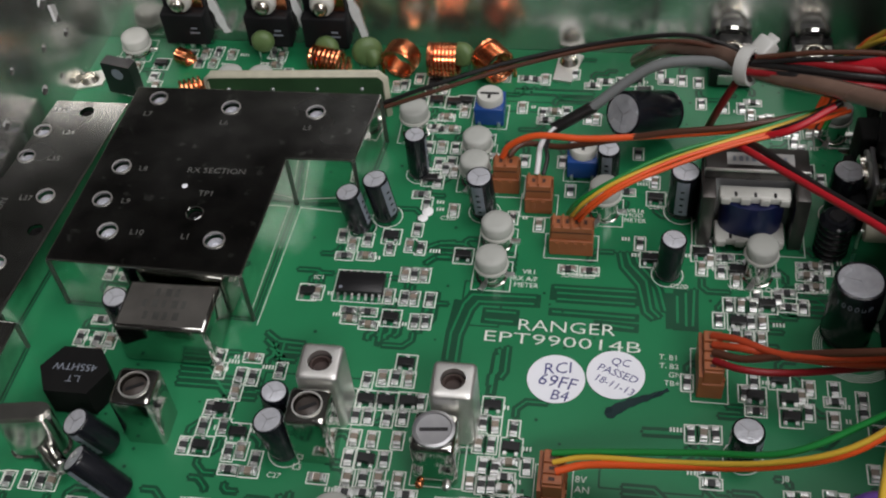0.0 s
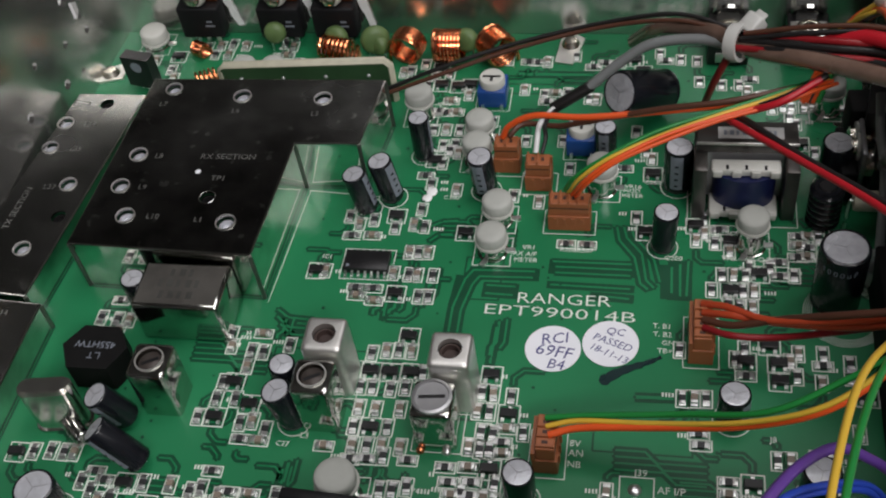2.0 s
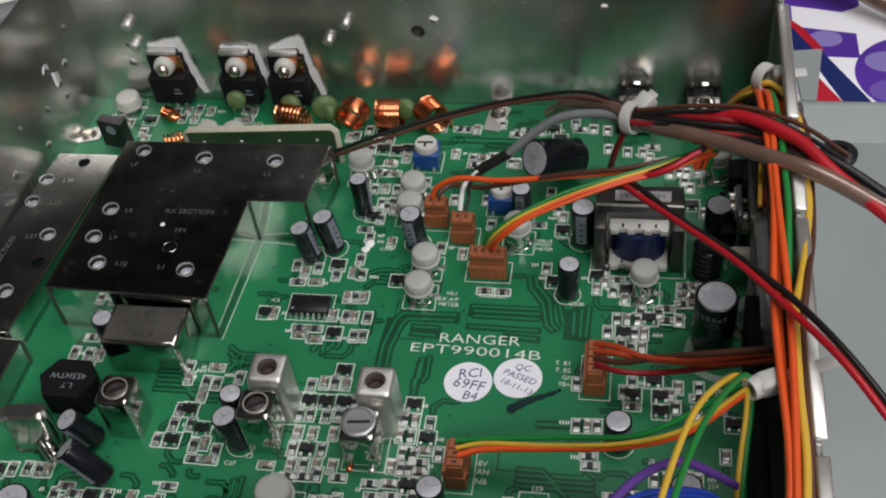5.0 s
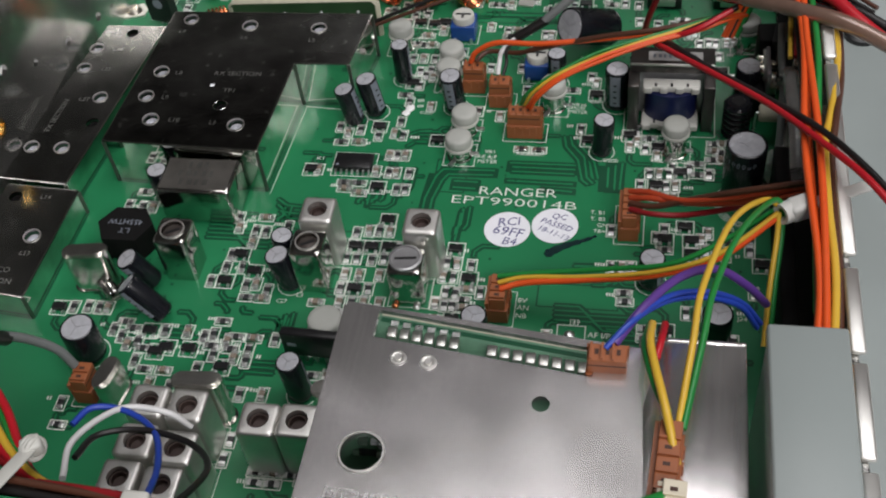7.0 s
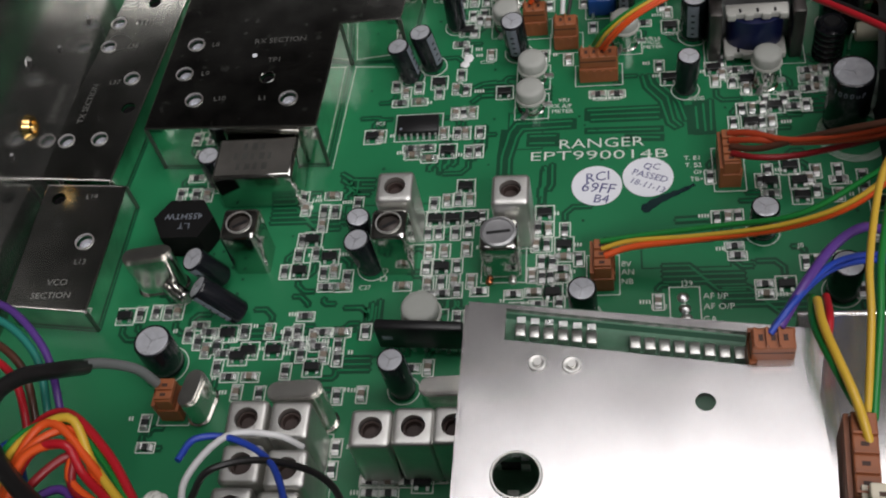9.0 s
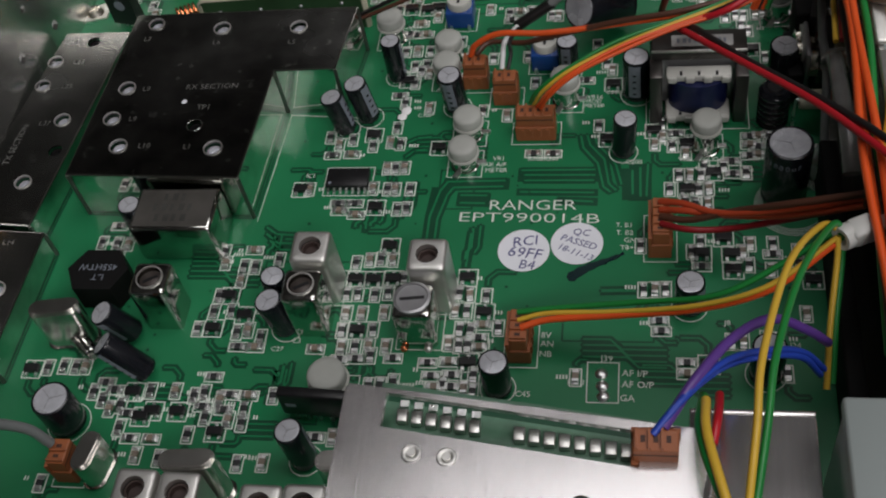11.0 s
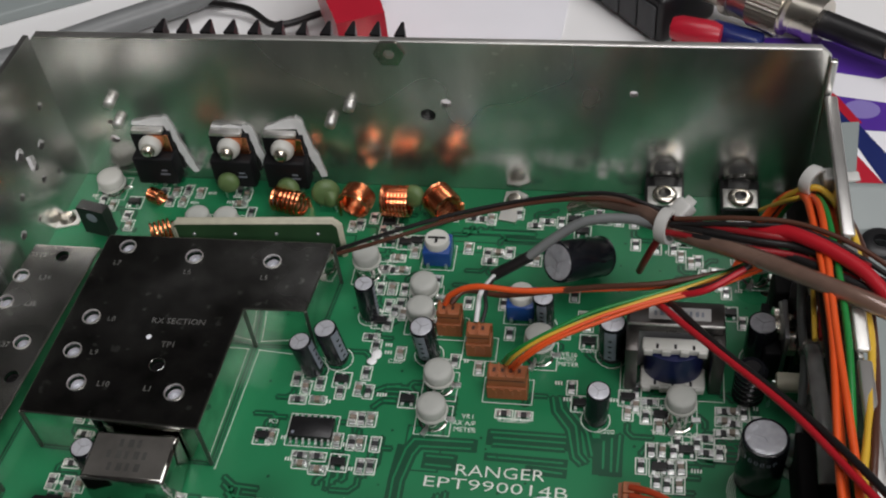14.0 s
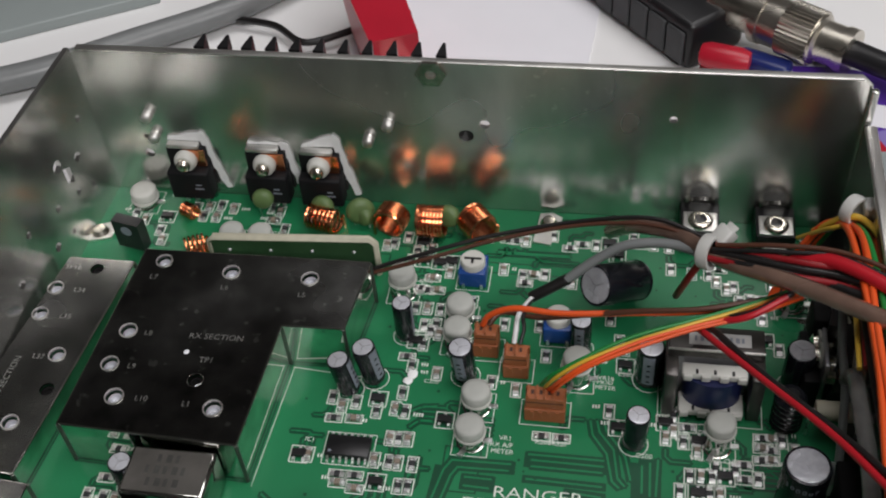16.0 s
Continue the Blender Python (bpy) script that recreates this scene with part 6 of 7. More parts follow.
def fitted(text, a, b, size):
    ob = writing(text, size, a.x, a.y, 0.15, board, M_SILK, math.degrees(math.atan2(b.y - a.y, b.x - a.x)))
    bpy.context.view_layer.update()
    ob.data.offset = -0.00003
    bpy.context.view_layer.update()
    k = (b - a).length * MM / max(1e-6, ob.dimensions.x)
    ob.matrix_world = ob.matrix_world @ Matrix.Diagonal((k, 1, 1, 1))


fitted("RANGER", T0, T1, 3.5)
fitted("EPT990014B", U0, U1, 3.3)
for text, x, y, s in (("T. B1", 58.9, -8.6, 1.5), ("T. B2", 59.0, -10.4, 1.5), ("GN", 60.5, -12.2, 1.5), ("TB+", 59.8, -13.9, 1.5),
                      ("8V", 46.2, -33.5, 1.7), ("AN", 46.2, -35.3, 1.7), ("NB", 46.1, -37.4, 1.7), ("J39", 56.9, -38.1, 1.7),
                      ("AF I/P", 60.6, -41.0, 1.8), ("AF O/P", 60.6, -43.2, 1.8), ("GA", 60.3, -45.9, 1.8), ("C45", 42.4, -45.5, 1.6),
                      ("IC1", -4.1, 4.2, 1.4), ("TP4", 20.5, -44.3, 1.5), ("C27", -3.2, -37.3, 1.4), ("L3", 0.7, -35.5, 1.6),
                      ("VR1", 34.1, 8.4, 1.5), ("RX A/F", 32.5, 6.8, 1.5), ("METER", 32.8, 5.3, 1.5), ("R308R307", 41.2, 8.2, 1.5),
                      ("C200", 60.5, 7.1, 1.5), ("VR9 CW O/P", 70.7, 7.6, 1.6), ("J19", 27.3, 28.4, 1.5), ("VR16", 52.4, 24.9, 1.5),
                      ("MOD", 52.2, 23.8, 1.4), ("METER", 51.9, 22.5, 1.4), ("C260", 56.3, 26.2, 1.4), ("C300", 17.2, 20.6, 1.4), ("VR10", 11.8, 47.7, 1.4),
                      ("J8", 78.1, -30.3, 1.5), ("J24", 88.9, -34.7, 1.5), ("R318", 51.3, -42.9, 1.4), ("C90", 66.2, -29.5, 1.4)):
    writing(text, s, x, y, 0.15, board, M_SILK, -1.0)
rect_line(silk, 54.7, -46.3, 60.1, -38.4, 0.2, 0.13)
for k in range(3):
    u, v = ((57.1, -40.6), (57.3, -43.0), (57.5, -45.0))[k]
    part("solder_pad", lathe([(0, 0.5), (0.6, 0.45), (1.1, 0.04)], 16, m=Matrix.Translation((u, v, 0))), M_SOLDER, board)


def sticker(x, y, lines, rz, r=4.9):
    ob = thing("round_sticker", "round white paper sticker with dark writing", "sticker", x, y, 0.16, rz, "round stickers")
    part("disc", sheet(circle(0, 0, r, 40), [], 0, 0.08), M_STICK, ob)
    for text, s, lx, ly, turn in lines:
        writing(text, s, lx, ly, 0.09, ob, M_INK, turn, "CENTER", 0.15, "sticker_text")
    return ob


SA = sticker(41.9, -14.2, [("RCI", 3.2, 0.2, 1.1, 8), ("69FF", 3.4, 0, -1.7, -8), ("B4", 2.9, 0.6, -4.3, -6)], 0)
SB = sticker(51.8, -12.5, [("QC", 2.2, 0.5, 1.9, -3), ("PASSED", 2.15, 0.1, -0.4, -16), ("18-11-13", 2.0, -0.3, -2.7, -20)], -4)


def marker_stroke():
    a, b = Vector((50.5, -20.7)), Vector((60.4, -14.4))
    bm = bmesh.new()
    d = (b - a).normalized()
    n = Vector((-d.y, d.x))
    L = (b - a).length
    up, dn = [], []
    for k in range(15):
        t = k / 14
        w = (1.1 if t < 0.12 else 1.12 - 0.8 * t) * (0.45 if k == 0 else 1) + 0.12 * math.sin(k * 2.3)
        p = a + d * L * t + n * 0.35 * math.sin(t * 5)
        up.append(bm.verts.new((*(p + n * w), 0.125)))
        dn.append(bm.verts.new((*(p - n * w), 0.125)))
    for k in range(14):
        bm.faces.new((dn[k], dn[k + 1], up[k + 1], up[k]))
    part("marker_stroke", bm, M_MARKER, board, "dark green-black marker pen stroke")


marker_stroke()
bm = lathe([(0, 0.35), (0.9, 0.25), (1.2, 0.02)], 14, m=Matrix.Translation((14.6, 22.6, 0)) @ Matrix.Diagonal((0.9, 1.1, 1, 1)))
lathe([(0, 0.3), (0.7, 0.2), (1.0, 0.02)], 14, bm, Matrix.Translation((13.9, 20.8, 0)))
part("solder_blob", bm, M_PAINT, board, "bright white dab")


# runs in parallel groups as they lie round the print
def channel(pts, w):
    """A strip cleared of copper, darker than the board round it."""
    LAYER[0] = (LAYER[0] + 1) % 12
    flat_line(gaps, pts, w, 0, 0.008 + 0.003 * LAYER[0])


channel([(39.5, 4.6), (55.6, 4.4)], 3.6)
channel([(39.5, 0.2), (55.4, -0.1)], 1.8)
channel([(47.5, -2.0), (55.4, -2.4)], 2.0)
channel([(24.8, 2.3), (38.0, 2.3)], 3.0)
channel([(24.2, 1.5), (23.6, -6.0), (23.6, -13.0)], 3.4)
channel([(27.8, -1.6), (34.5, -1.8)], 3.6)
channel([(31.6, -9.4), (31.2, -18.6)], 1.9)
channel([(60.6, 6.0), (60.8, -2.0)], 1.6)
channel([(63.4, 7.0), (63.4, -2.2)], 4.4)
for run in ([(39.9, 5.7), (55.0, 5.7)], [(40.5, 4.5), (55.0, 4.4)], [(40.6, 3.1), (54.8, 3.0)], [(39.9, 0.2), (54.9, -0.1)], [(48.8, -1.9), (54.8, -2.4)],
            [(37.4, 3.1), (25.6, 2.9), (24.3, 0.6), (22.9, -6.0), (22.9, -12.0)], [(37.1, 1.6), (26.9, 1.4), (25.8, -0.6), (24.5, -6.5), (24.5, -12.6)],
            [(28.2, -0.6), (34.1, -0.7)], [(28.2, -2.5), (33.8, -2.7)], [(31.5, -9.8), (31.2, -18.3)],
            [(51.5, 15.0), (52.2, 11.4), (55.1, 7.4), (56.4, 1.3), (58.0, -0.2)], [(52.8, 15.1), (53.5, 12.2), (56.4, 8.4), (57.4, 2.1), (59.0, 0.2)],
            [(54.2, 15.2), (54.8, 12.6), (57.6, 8.9), (58.7, 6.9), (59.9, 1.6)], [(61.9, 5.7), (62.0, -0.9)], [(63.4, 6.5), (63.5, -1.5)], [(64.9, 7.3), (64.6, -1.4)],
            [(-10.0, -8.4), (-7.4, -10.3), (-2.4, -10.6)], [(-9.7, -10.0), (-6.8, -12.5), (-2.5, -12.6)], [(-8.7, -11.7), (-5.9, -14.1), (-3.2, -14.2)],
            [(10.3, -5.0), (10.5, -9.9)], [(15.3, 13.0), (17.9, 14.6), (21.2, 15.1)], [(15.9, 9.3), (17.8, 11.3), (20.6, 11.5)]):
    trace(run, 0.55)
trace([(56.4, -23.2), (63.0, -23.0)], 0.9)
for (px, py), ln in (((31.8, -8.6), 8), ((9.1, -3.9), 5), ((12.1, -4.5), 4), ((-7.6, -10.5), 5), ((-0.7, -41.4), 7), ((0.0, -40.1), 6), ((14.2, -39.2), 4), ((17.8, 2.4), 9), ((64.0, -25.2), 3)):
    trace([(px, py), (px, py - ln * 0.6), (px - 0.8, py - ln * 0.75), (px - 0.8, py - ln)], 0.7)
    trace([(px + 1.4, py + 0.6), (px + 1.4, py - ln * 0.6), (px + 0.6, py - ln * 0.8)], 0.5)
for (px, py), n in (((31.5, 58.1), 1), ((53.5, -33.6), 4), ((63.8, -38.7), 4), ((45.1, 5.8), 0), ((17.8, 14.8), 4), ((80.8, 6.5), 4), ((-23.4, -17.0), 4), ((-25.0, -45.4), 3), ((-14.0, -50.3), 3)):
    for k in range(n):
        trace([(px, py - k * 1.2), (px + 5 + k, py - k * 1.2), (px + 7 + k, py - 2 - k * 1.2), (px + 15, py - 2 - k * 1.2)])
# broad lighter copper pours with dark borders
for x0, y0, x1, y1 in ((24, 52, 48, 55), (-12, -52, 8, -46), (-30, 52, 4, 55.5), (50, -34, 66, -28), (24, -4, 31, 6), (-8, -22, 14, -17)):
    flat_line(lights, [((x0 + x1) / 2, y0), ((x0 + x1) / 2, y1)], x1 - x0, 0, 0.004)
    rect_line(gaps, x0, y0, x1, y1, 0.35, 0.008)
trace([(28.0, 58.2), (44.6, 58.1)], 1.2)
rv = random.Random(11)
for k in range(170):
    x, y = rv.uniform(-60, 96), rv.uniform(-105, 66)
    via(x, y, rv.uniform(0.22, 0.38))
part("etched_gap", gaps, M_TRACE, board, smooth=False)
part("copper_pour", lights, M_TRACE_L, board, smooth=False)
part("silkscreen", silk, M_SILK, board, smooth=False)
part("via_hole", vias, M_TRACE, board, smooth=False)
for nm in ("etched_gap", "silkscreen", "via_hole", "copper_pour"):
    tagged(bpy.data.objects[nm], kind="stuff")


# ---------------------------------------------------------------- wires
def harness(name, label, x, y, z):
    return thing(name, label, "wires", 0, 0, 0)


def wire(ob, pts, r, m, n=6, name="wire"):
    return part(name, tube(pts, r * 0.85, 8, n), m, ob)


THIN = 0.82


def side_by_side(ob, pts, mats, r, gap=2.0, slant=(1.0, 0.0, 0.0), wob=0.25):
    """Parallel wires that follow one line, spread along a direction, with small wander."""
    n = len(mats)
    s = Vector(slant).normalized()
    rnd = random.Random(len(pts) * 7 + n)
    for k, m in enumerate(mats):
        off = s * (k - (n - 1) / 2) * gap * r * THIN
        q = [Vector(p) + off + (Vector((rnd.uniform(-wob, wob), rnd.uniform(-wob, wob), rnd.uniform(-wob, wob))) if 0 < i < len(pts) - 1 else Vector()) for i, p in enumerate(pts)]
        wire(ob, q, r * THIN, m)


h1 = harness("brown_black_pair", "brown and black wires arching over the board", 0, 0, 0)
side_by_side(h1, [(3.0, 42.1, 9.0), (15.0, 42.7, 14.0), (30.0, 46.0, 18.0), (47.1, 47.5, 22.0), (61.4, 45.9, 25.0), (71.8, 41.5, 25.0), (79.7, 37.7, 25.0)], [W_BROWN, W_BLACK], 0.65, slant=(0.3, 0.7, 0.7))
h2 = harness("power_bundle", "thick bundle of red, black and clear brown cables in a tie", 0, 0, 0)
wire(h2, [(53.0, 57.2, 10.0), (58.7, 49.6, 20.0), (67.2, 43.7, 24.0), (74.2, 37.1, 25.0), (86.9, 28.5, 29.0), (99.4, 18.6, 33.0), (108.4, 12.7, 34.0), (123.0, 5.2, 30.0)], 1.95, W_COAX)
side_by_side(h2, [(87.0, 34.2, 29.0), (94.0, 31.2, 32.0), (103.4, 22.7, 34.0), (110.4, 13.7, 34.0), (122.7, 2.5, 30.0)], [W_RED], 1.95, slant=(0.4, 0.5, 0.4))
side_by_side(h2, [(72.5, 38.2, 26.0), (79.6, 34.7, 28.0), (87.9, 31.0, 30.0), (96.1, 28.8, 31.0), (105.4, 21.7, 33.0)], [W_DKRED, W_BLACK, W_DKRED], 0.95, slant=(0.4, 0.5, 0.4))
side_by_side(h2, [(72.5, 38.7, 25.0), (81.7, 33.5, 28.0), (94.1, 29.5, 30.0), (105.3, 20.5, 33.0), (112.5, 14.6, 33.0), (123.9, 8.7, 28.0)], [W_BLACK, W_BLACK], 1.35, slant=(0.5, 0.6, 0.3))
side_by_side(h2, [(73.0, 38.2, 27.0), (84.8, 35.1, 31.0), (95.0, 32.4, 33.0), (104.6, 25.8, 34.0), (112.7, 17.9, 34.0)], [W_BLACK, W_BROWN], 0.7, slant=(0.4, 0.5, 0.4))


def cable_tie(p, axis, r, tail, m=None, label="white nylon cable tie"):
    ob = thing("cable_tie", label, "cable tie", *p)
    d = Vector(axis).normalized()
    a = d.orthogonal().normalized()
    b = d.cross(a)
    bm = bmesh.new()
    loop = []
    for q in range(28):
        t = 2 * math.pi * q / 28
        o = math.cos(t) * a + math.sin(t) * b
        loop.append([bm.verts.new(o * rr + d * w) for rr, w in ((r - 0.35, -1.1), (r + 0.35, -1.2), (r + 0.55, 0.0), (r + 0.35, 1.2), (r - 0.35, 1.1))])
    for q in range(28):
        u, v = loop[q], loop[(q + 1) % 28]
        for k in range(5):
            bm.faces.new((u[k], u[(k + 1) % 5], v[(k + 1) % 5], v[k]))
    bmesh.ops.recalc_face_normals(bm, faces=bm.faces)
    part("strap", bm, M_NYLON, ob)
    t = Vector(tail)
    q = t.to_track_quat("X", "Z").to_matrix().to_4x4()
    e = Matrix.Translation(t.normalized() * (r + 1.0)) @ q
    part("head", B(-1.9, -1.8, -1.7, 1.9, 1.8, 1.7, bevel=0.6, m=e), M_NYLON, ob)
    part("tail", B(1.0, -1.2, -0.35, max(3.0, t.length), 1.2, 0.35, bevel=0.25, m=e), M_NYLON, ob)


cable_tie((72.1, 38.9, 25.0), (0.9, -0.5, 0.2), 3.1, (1.4, 1.2, 1.2))
h3 = harness("shielded_lead", "grey screened lead with black sleeve and white core", 0, 0, 0)
wire(h3, [(44.7, 40.7, 12.0), (50.8, 42.5, 17.0), (56.8, 43.2, 21.0), (65.0, 42.2, 23.0), (71.9, 38.8, 24.0)], 1.2, W_GREY)
wire(h3, [(37.5, 38.7, 8.0), (41.0, 39.6, 10.0), (45.3, 41.0, 12.2)], 1.4, W_BLACK, name="sleeve")
wire(h3, [(35.3, 26.9, 7.3), (35.5, 28.9, 9.0), (35.7, 32.7, 9.5), (38.1, 38.7, 8.5)], 0.65, W_WHITE)
wire(h3, [(36.5, 26.8, 7.3), (37.1, 29.4, 9.0), (36.7, 32.7, 9.5), (38.1, 38.7, 8.5)], 0.5, W_BLACK)
h4 = harness("orange_brown_pair", "orange and brown wires from a brown plug", 0, 0, 0)
wire(h4, [(28.4, 31.1, 7.2), (29.9, 31.5, 10.0), (35.1, 31.3, 13.0), (44.8, 30.0, 14.0), (58.8, 29.8, 16.0), (71.2, 28.8, 19.0), (83.1, 29.7, 22.0)], 0.75, W_ORANGE)
wire(h4, [(29.5, 31.2, 7.2), (32.3, 34.2, 8.0), (39.3, 32.7, 9.0), (44.5, 30.8, 12.0), (58.8, 29.3, 17.0), (71.2, 28.5, 20.0), (83.1, 30.4, 22.0)], 0.7, W_BROWN)
h5 = harness("four_wire_lead", "green, yellow and orange wires from a brown plug", 0, 0, 0)
side_by_side(h5, [(42.8, 16.5, 7.2), (45.0, 15.4, 12.0), (50.2, 16.7, 16.0), (59.0, 20.0, 19.0), (68.6, 23.3, 21.0), (77.7, 26.4, 22.0), (83.6, 28.9, 23.0), (88.5, 32.2, 22.0)], [W_GREEN, W_YELLOW, W_ORANGE, W_ORANGE], 0.56, slant=(0.75, -0.55, 0.0))
h6 = harness("red_black_pair", "thick red and black supply wires", 0, 0, 0)
side_by_side(h6, [(86.7, 28.4, 26.0), (79.5, 24.8, 23.5), (71.8, 26.0, 18.5), (73.6, 21.0, 21.0), (81.8, 8.3, 26.0), (91.8, -6.0, 31.0), (100.3, -20.2, 36.0), (107.2, -32.7, 38.0), (115.3, -44.8, 36.0)], [W_BLACK, W_RED], 0.95, slant=(-0.6, -0.6, 0.0), wob=0.5)
wire(h6, [(67.4, 45.4, 4.0), (68.5, 41.8, 12.0), (70.2, 39.9, 19.0), (71.9, 39.2, 24.0)], 0.9, W_DKRED)
wire(h6, [(56.6, 64.7, 3.0), (57.8, 59.1, 10.0), (62.5, 47.1, 22.0)], 0.8, W_BLACK)
h7 = harness("red_brown_lead", "red, orange and dark brown wires from a brown plug", 0, 0, 0)
wire(h7, [(67.1, -8.3, 7.2), (71.0, -10.5, 9.5), (77.6, -14.8, 12.0), (87.8, -18.8, 18.0), (99.0, -21.3, 24.0)], 0.75, W_RUST)
wire(h7, [(67.2, -10.1, 7.2), (71.6, -12.2, 9.5), (78.6, -14.4, 11.0), (88.8, -19.2, 17.0), (99.1, -22.0, 23.0)], 0.75, W_RUST)
wire(h7, [(67.2, -11.6, 7.2), (72.1, -13.9, 9.0), (79.5, -15.2, 13.0), (88.6, -19.1, 20.0), (98.9, -21.2, 25.0)], 0.75, W_BROWN)
wire(h7, [(67.3, -13.3, 7.2), (71.7, -16.0, 9.0), (78.6, -16.7, 10.0), (89.0, -18.3, 15.0), (99.3, -20.8, 22.0)], 0.7, W_DKRED)
h8 = harness("three_wire_lead", "green, yellow and orange wires from a brown plug", 0, 0, 0)
wire(h8, [(42.7, -32.8, 7.2), (49.2, -33.1, 9.0), (63.9, -34.3, 13.0), (76.0, -36.2, 18.0), (86.3, -33.8, 24.0), (93.1, -32.5, 30.0)], 0.62, W_GREEN)
wire(h8, [(42.9, -34.4, 7.2), (48.3, -34.1, 9.0), (60.2, -35.6, 12.0), (73.3, -37.5, 17.0), (83.7, -37.6, 23.0), (93.1, -33.6, 30.0)], 0.52, W_YELLOW)
wire(h8, [(43.4, -36.0, 7.2), (48.4, -35.1, 8.5), (60.2, -36.0, 11.5), (73.3, -37.5, 16.0), (83.8, -37.7, 22.0), (92.7, -34.1, 29.0)], 0.72, W_ORANGE)
h9 = harness("rail_harness", "orange, yellow, green and brown harness along the side rail", 0, 0, 0)
HX = 95.0
RAIL_ROWS = ((W_ORANGE, 0.8, 98.2, 32.5, 0.5), (W_ORANGE, 0.8, 99.9, 33.0, -0.3), (W_ORANGE, 0.75, 99.0, 30.5, 0.2), (W_BLACK, 0.8, 99.4, 28, -0.3))
for m, r, x0, z0, w in RAIL_ROWS:
    wire(h9, [(x0 - 12, 45, 5), (x0 - 8, 50, 13), (x0 - 3.5, 52.5, 20 + 0.2 * (x0 - 98)), (x0 - 0.6, 49, 24.5), (x0 - 0.3, 36, z0 - 1.5), (x0 + w * 1.4, 10, z0), (x0 - w, -20, z0 + 0.5), (x0 + w, -50, z0), (x0 - 1.5, -72, z0 - 1), (x0 - 2, -100, z0 - 6)], r, m)
wire(h9, [(93.7, 53.0, 18.0), (98.5, 49.5, 26.0), (102.1, 46.9, 27.0), (105.1, 33.6, 30.0), (105.0, 19.7, 31.0), (105.4, 8.0, 31.0), (102.9, -9.8, 32.0), (101.3, -18.8, 32.6), (101.0, -35.0, 32.6), (101.2, -50.0, 32.4), (99.6, -72.0, 31.4), (99.0, -100.0, 26.6)], 0.85, W_YELLOW)
wire(h9, [(94.9, 53.3, 17.0), (98.8, 49.6, 25.0), (103.3, 47.0, 26.0), (106.6, 31.6, 29.0), (106.4, 14.8, 30.0), (105.6, 0.7, 30.5), (103.6, -12.0, 32.6), (102.3, -25.0, 31.6), (102.1, -50.0, 31.2), (100.6, -72.0, 30.0), (99.9, -100.0, 25.0)], 0.8, W_BROWN)
wire(h9, [(89.0, 45.0, 5.0), (93.0, 50.0, 13.0), (97.5, 52.5, 20.6), (100.2, 49.0, 24.5), (100.8, 36.0, 31.0), (101.4, 10.0, 32.6), (100.9, -8.0, 31.0), (100.4, -22.0, 26.0), (99.6, -50.0, 23.0)], 0.78, W_GREEN)
side_by_side(h9, [(92.9, 55.2, 14.0), (97.6, 49.0, 24.0), (100.6, 46.8, 25.0), (99.9, 30.2, 26.0), (98.8, 12.0, 27.0)], [W_YELLOW, W_DKRED, W_BROWN, W_ORANGE], 0.7, slant=(1, 0.3, 0))
cable_tie((99.6, 50.6, 27.0), (0.7, -0.7, 0.1), 2.6, (5.0, 0.5, 0.5))
cable_tie((94.3, -33.5, 30.0), (0.75, 0.6, -0.1), 1.5, (13.0, 4.5, 2.5))
h10 = harness("looped_yellow_green_lead", "yellow and green wires looping down to a brown plug", 0, 0, 0)
wire(h10, [(76.4, -93.0, 43.0), (74.5, -86.6, 47.0), (72.2, -75.9, 46.0), (72.3, -69.4, 43.0)], 0.74, W_YELLOW)
wire(h10, [(75.0, -85.6, 44.0), (72.9, -81.7, 46.0), (71.4, -74.1, 44.0), (72.2, -67.1, 40.0)], 0.74, W_GREEN)
wire(h10, [(73.1, -75.1, 42.0), (73.8, -71.3, 42.0), (74.3, -66.3, 39.0)], 0.68, W_RED)
wire(h10, [(76.5, -86.3, 43.0), (78.1, -74.5, 46.0), (79.3, -64.6, 46.0), (84.0, -47.3, 42.0), (90.2, -34.6, 34.0), (93.6, -32.4, 30.0)], 0.62, W_YELLOW)
wire(h10, [(77.1, -87.3, 43.0), (79.5, -73.7, 45.0), (81.1, -63.7, 45.0), (85.6, -48.2, 41.0), (92.0, -33.6, 33.0), (94.3, -33.5, 30.0)], 0.62, W_GREEN)
wire(h10, [(93.6, -32.4, 30.0), (94.0, -34.8, 26.0), (93.4, -41.2, 20.0), (92.8, -49.7, 14.0)], 0.68, W_GREEN)
wire(h10, [(93.1, -33.6, 30.0), (93.2, -36.0, 26.0), (92.5, -42.3, 20.0), (91.9, -50.7, 14.0)], 0.6, W_YELLOW)
h11 = harness("blue_purple_lead", "blue and purple wires arching from a brown plug", 0, 0, 0)
side_by_side(h11, [(66.0, -74.1, 43.0), (69.8, -69.6, 44.0), (74.9, -63.4, 42.0), (80.8, -58.9, 38.0), (86.6, -54.7, 30.0), (90.2, -52.4, 22.0)], [W_BLUE, W_BLUE], 0.7, slant=(0.5, 0.8, 0))
wire(h11, [(67.0, -73.6, 43.0), (71.2, -66.9, 44.0), (76.1, -59.5, 42.0), (81.9, -53.1, 37.0), (87.5, -50.4, 30.0), (91.8, -46.1, 20.0)], 0.85, W_PURPLE)
h12 = harness("loudspeaker_lead", "green, yellow and red wires from a cream plug", 0, 0, 0)
side_by_side(h12, [(75.6, -101.0, 46.5), (71.5, -104.6, 49.2), (66.5, -108.8, 49.6), (61.5, -112.0, 47.5)], [W_GREEN, W_YELLOW, W_RED], 1.0, slant=(0.65, -0.75, 0.0), wob=0.15)
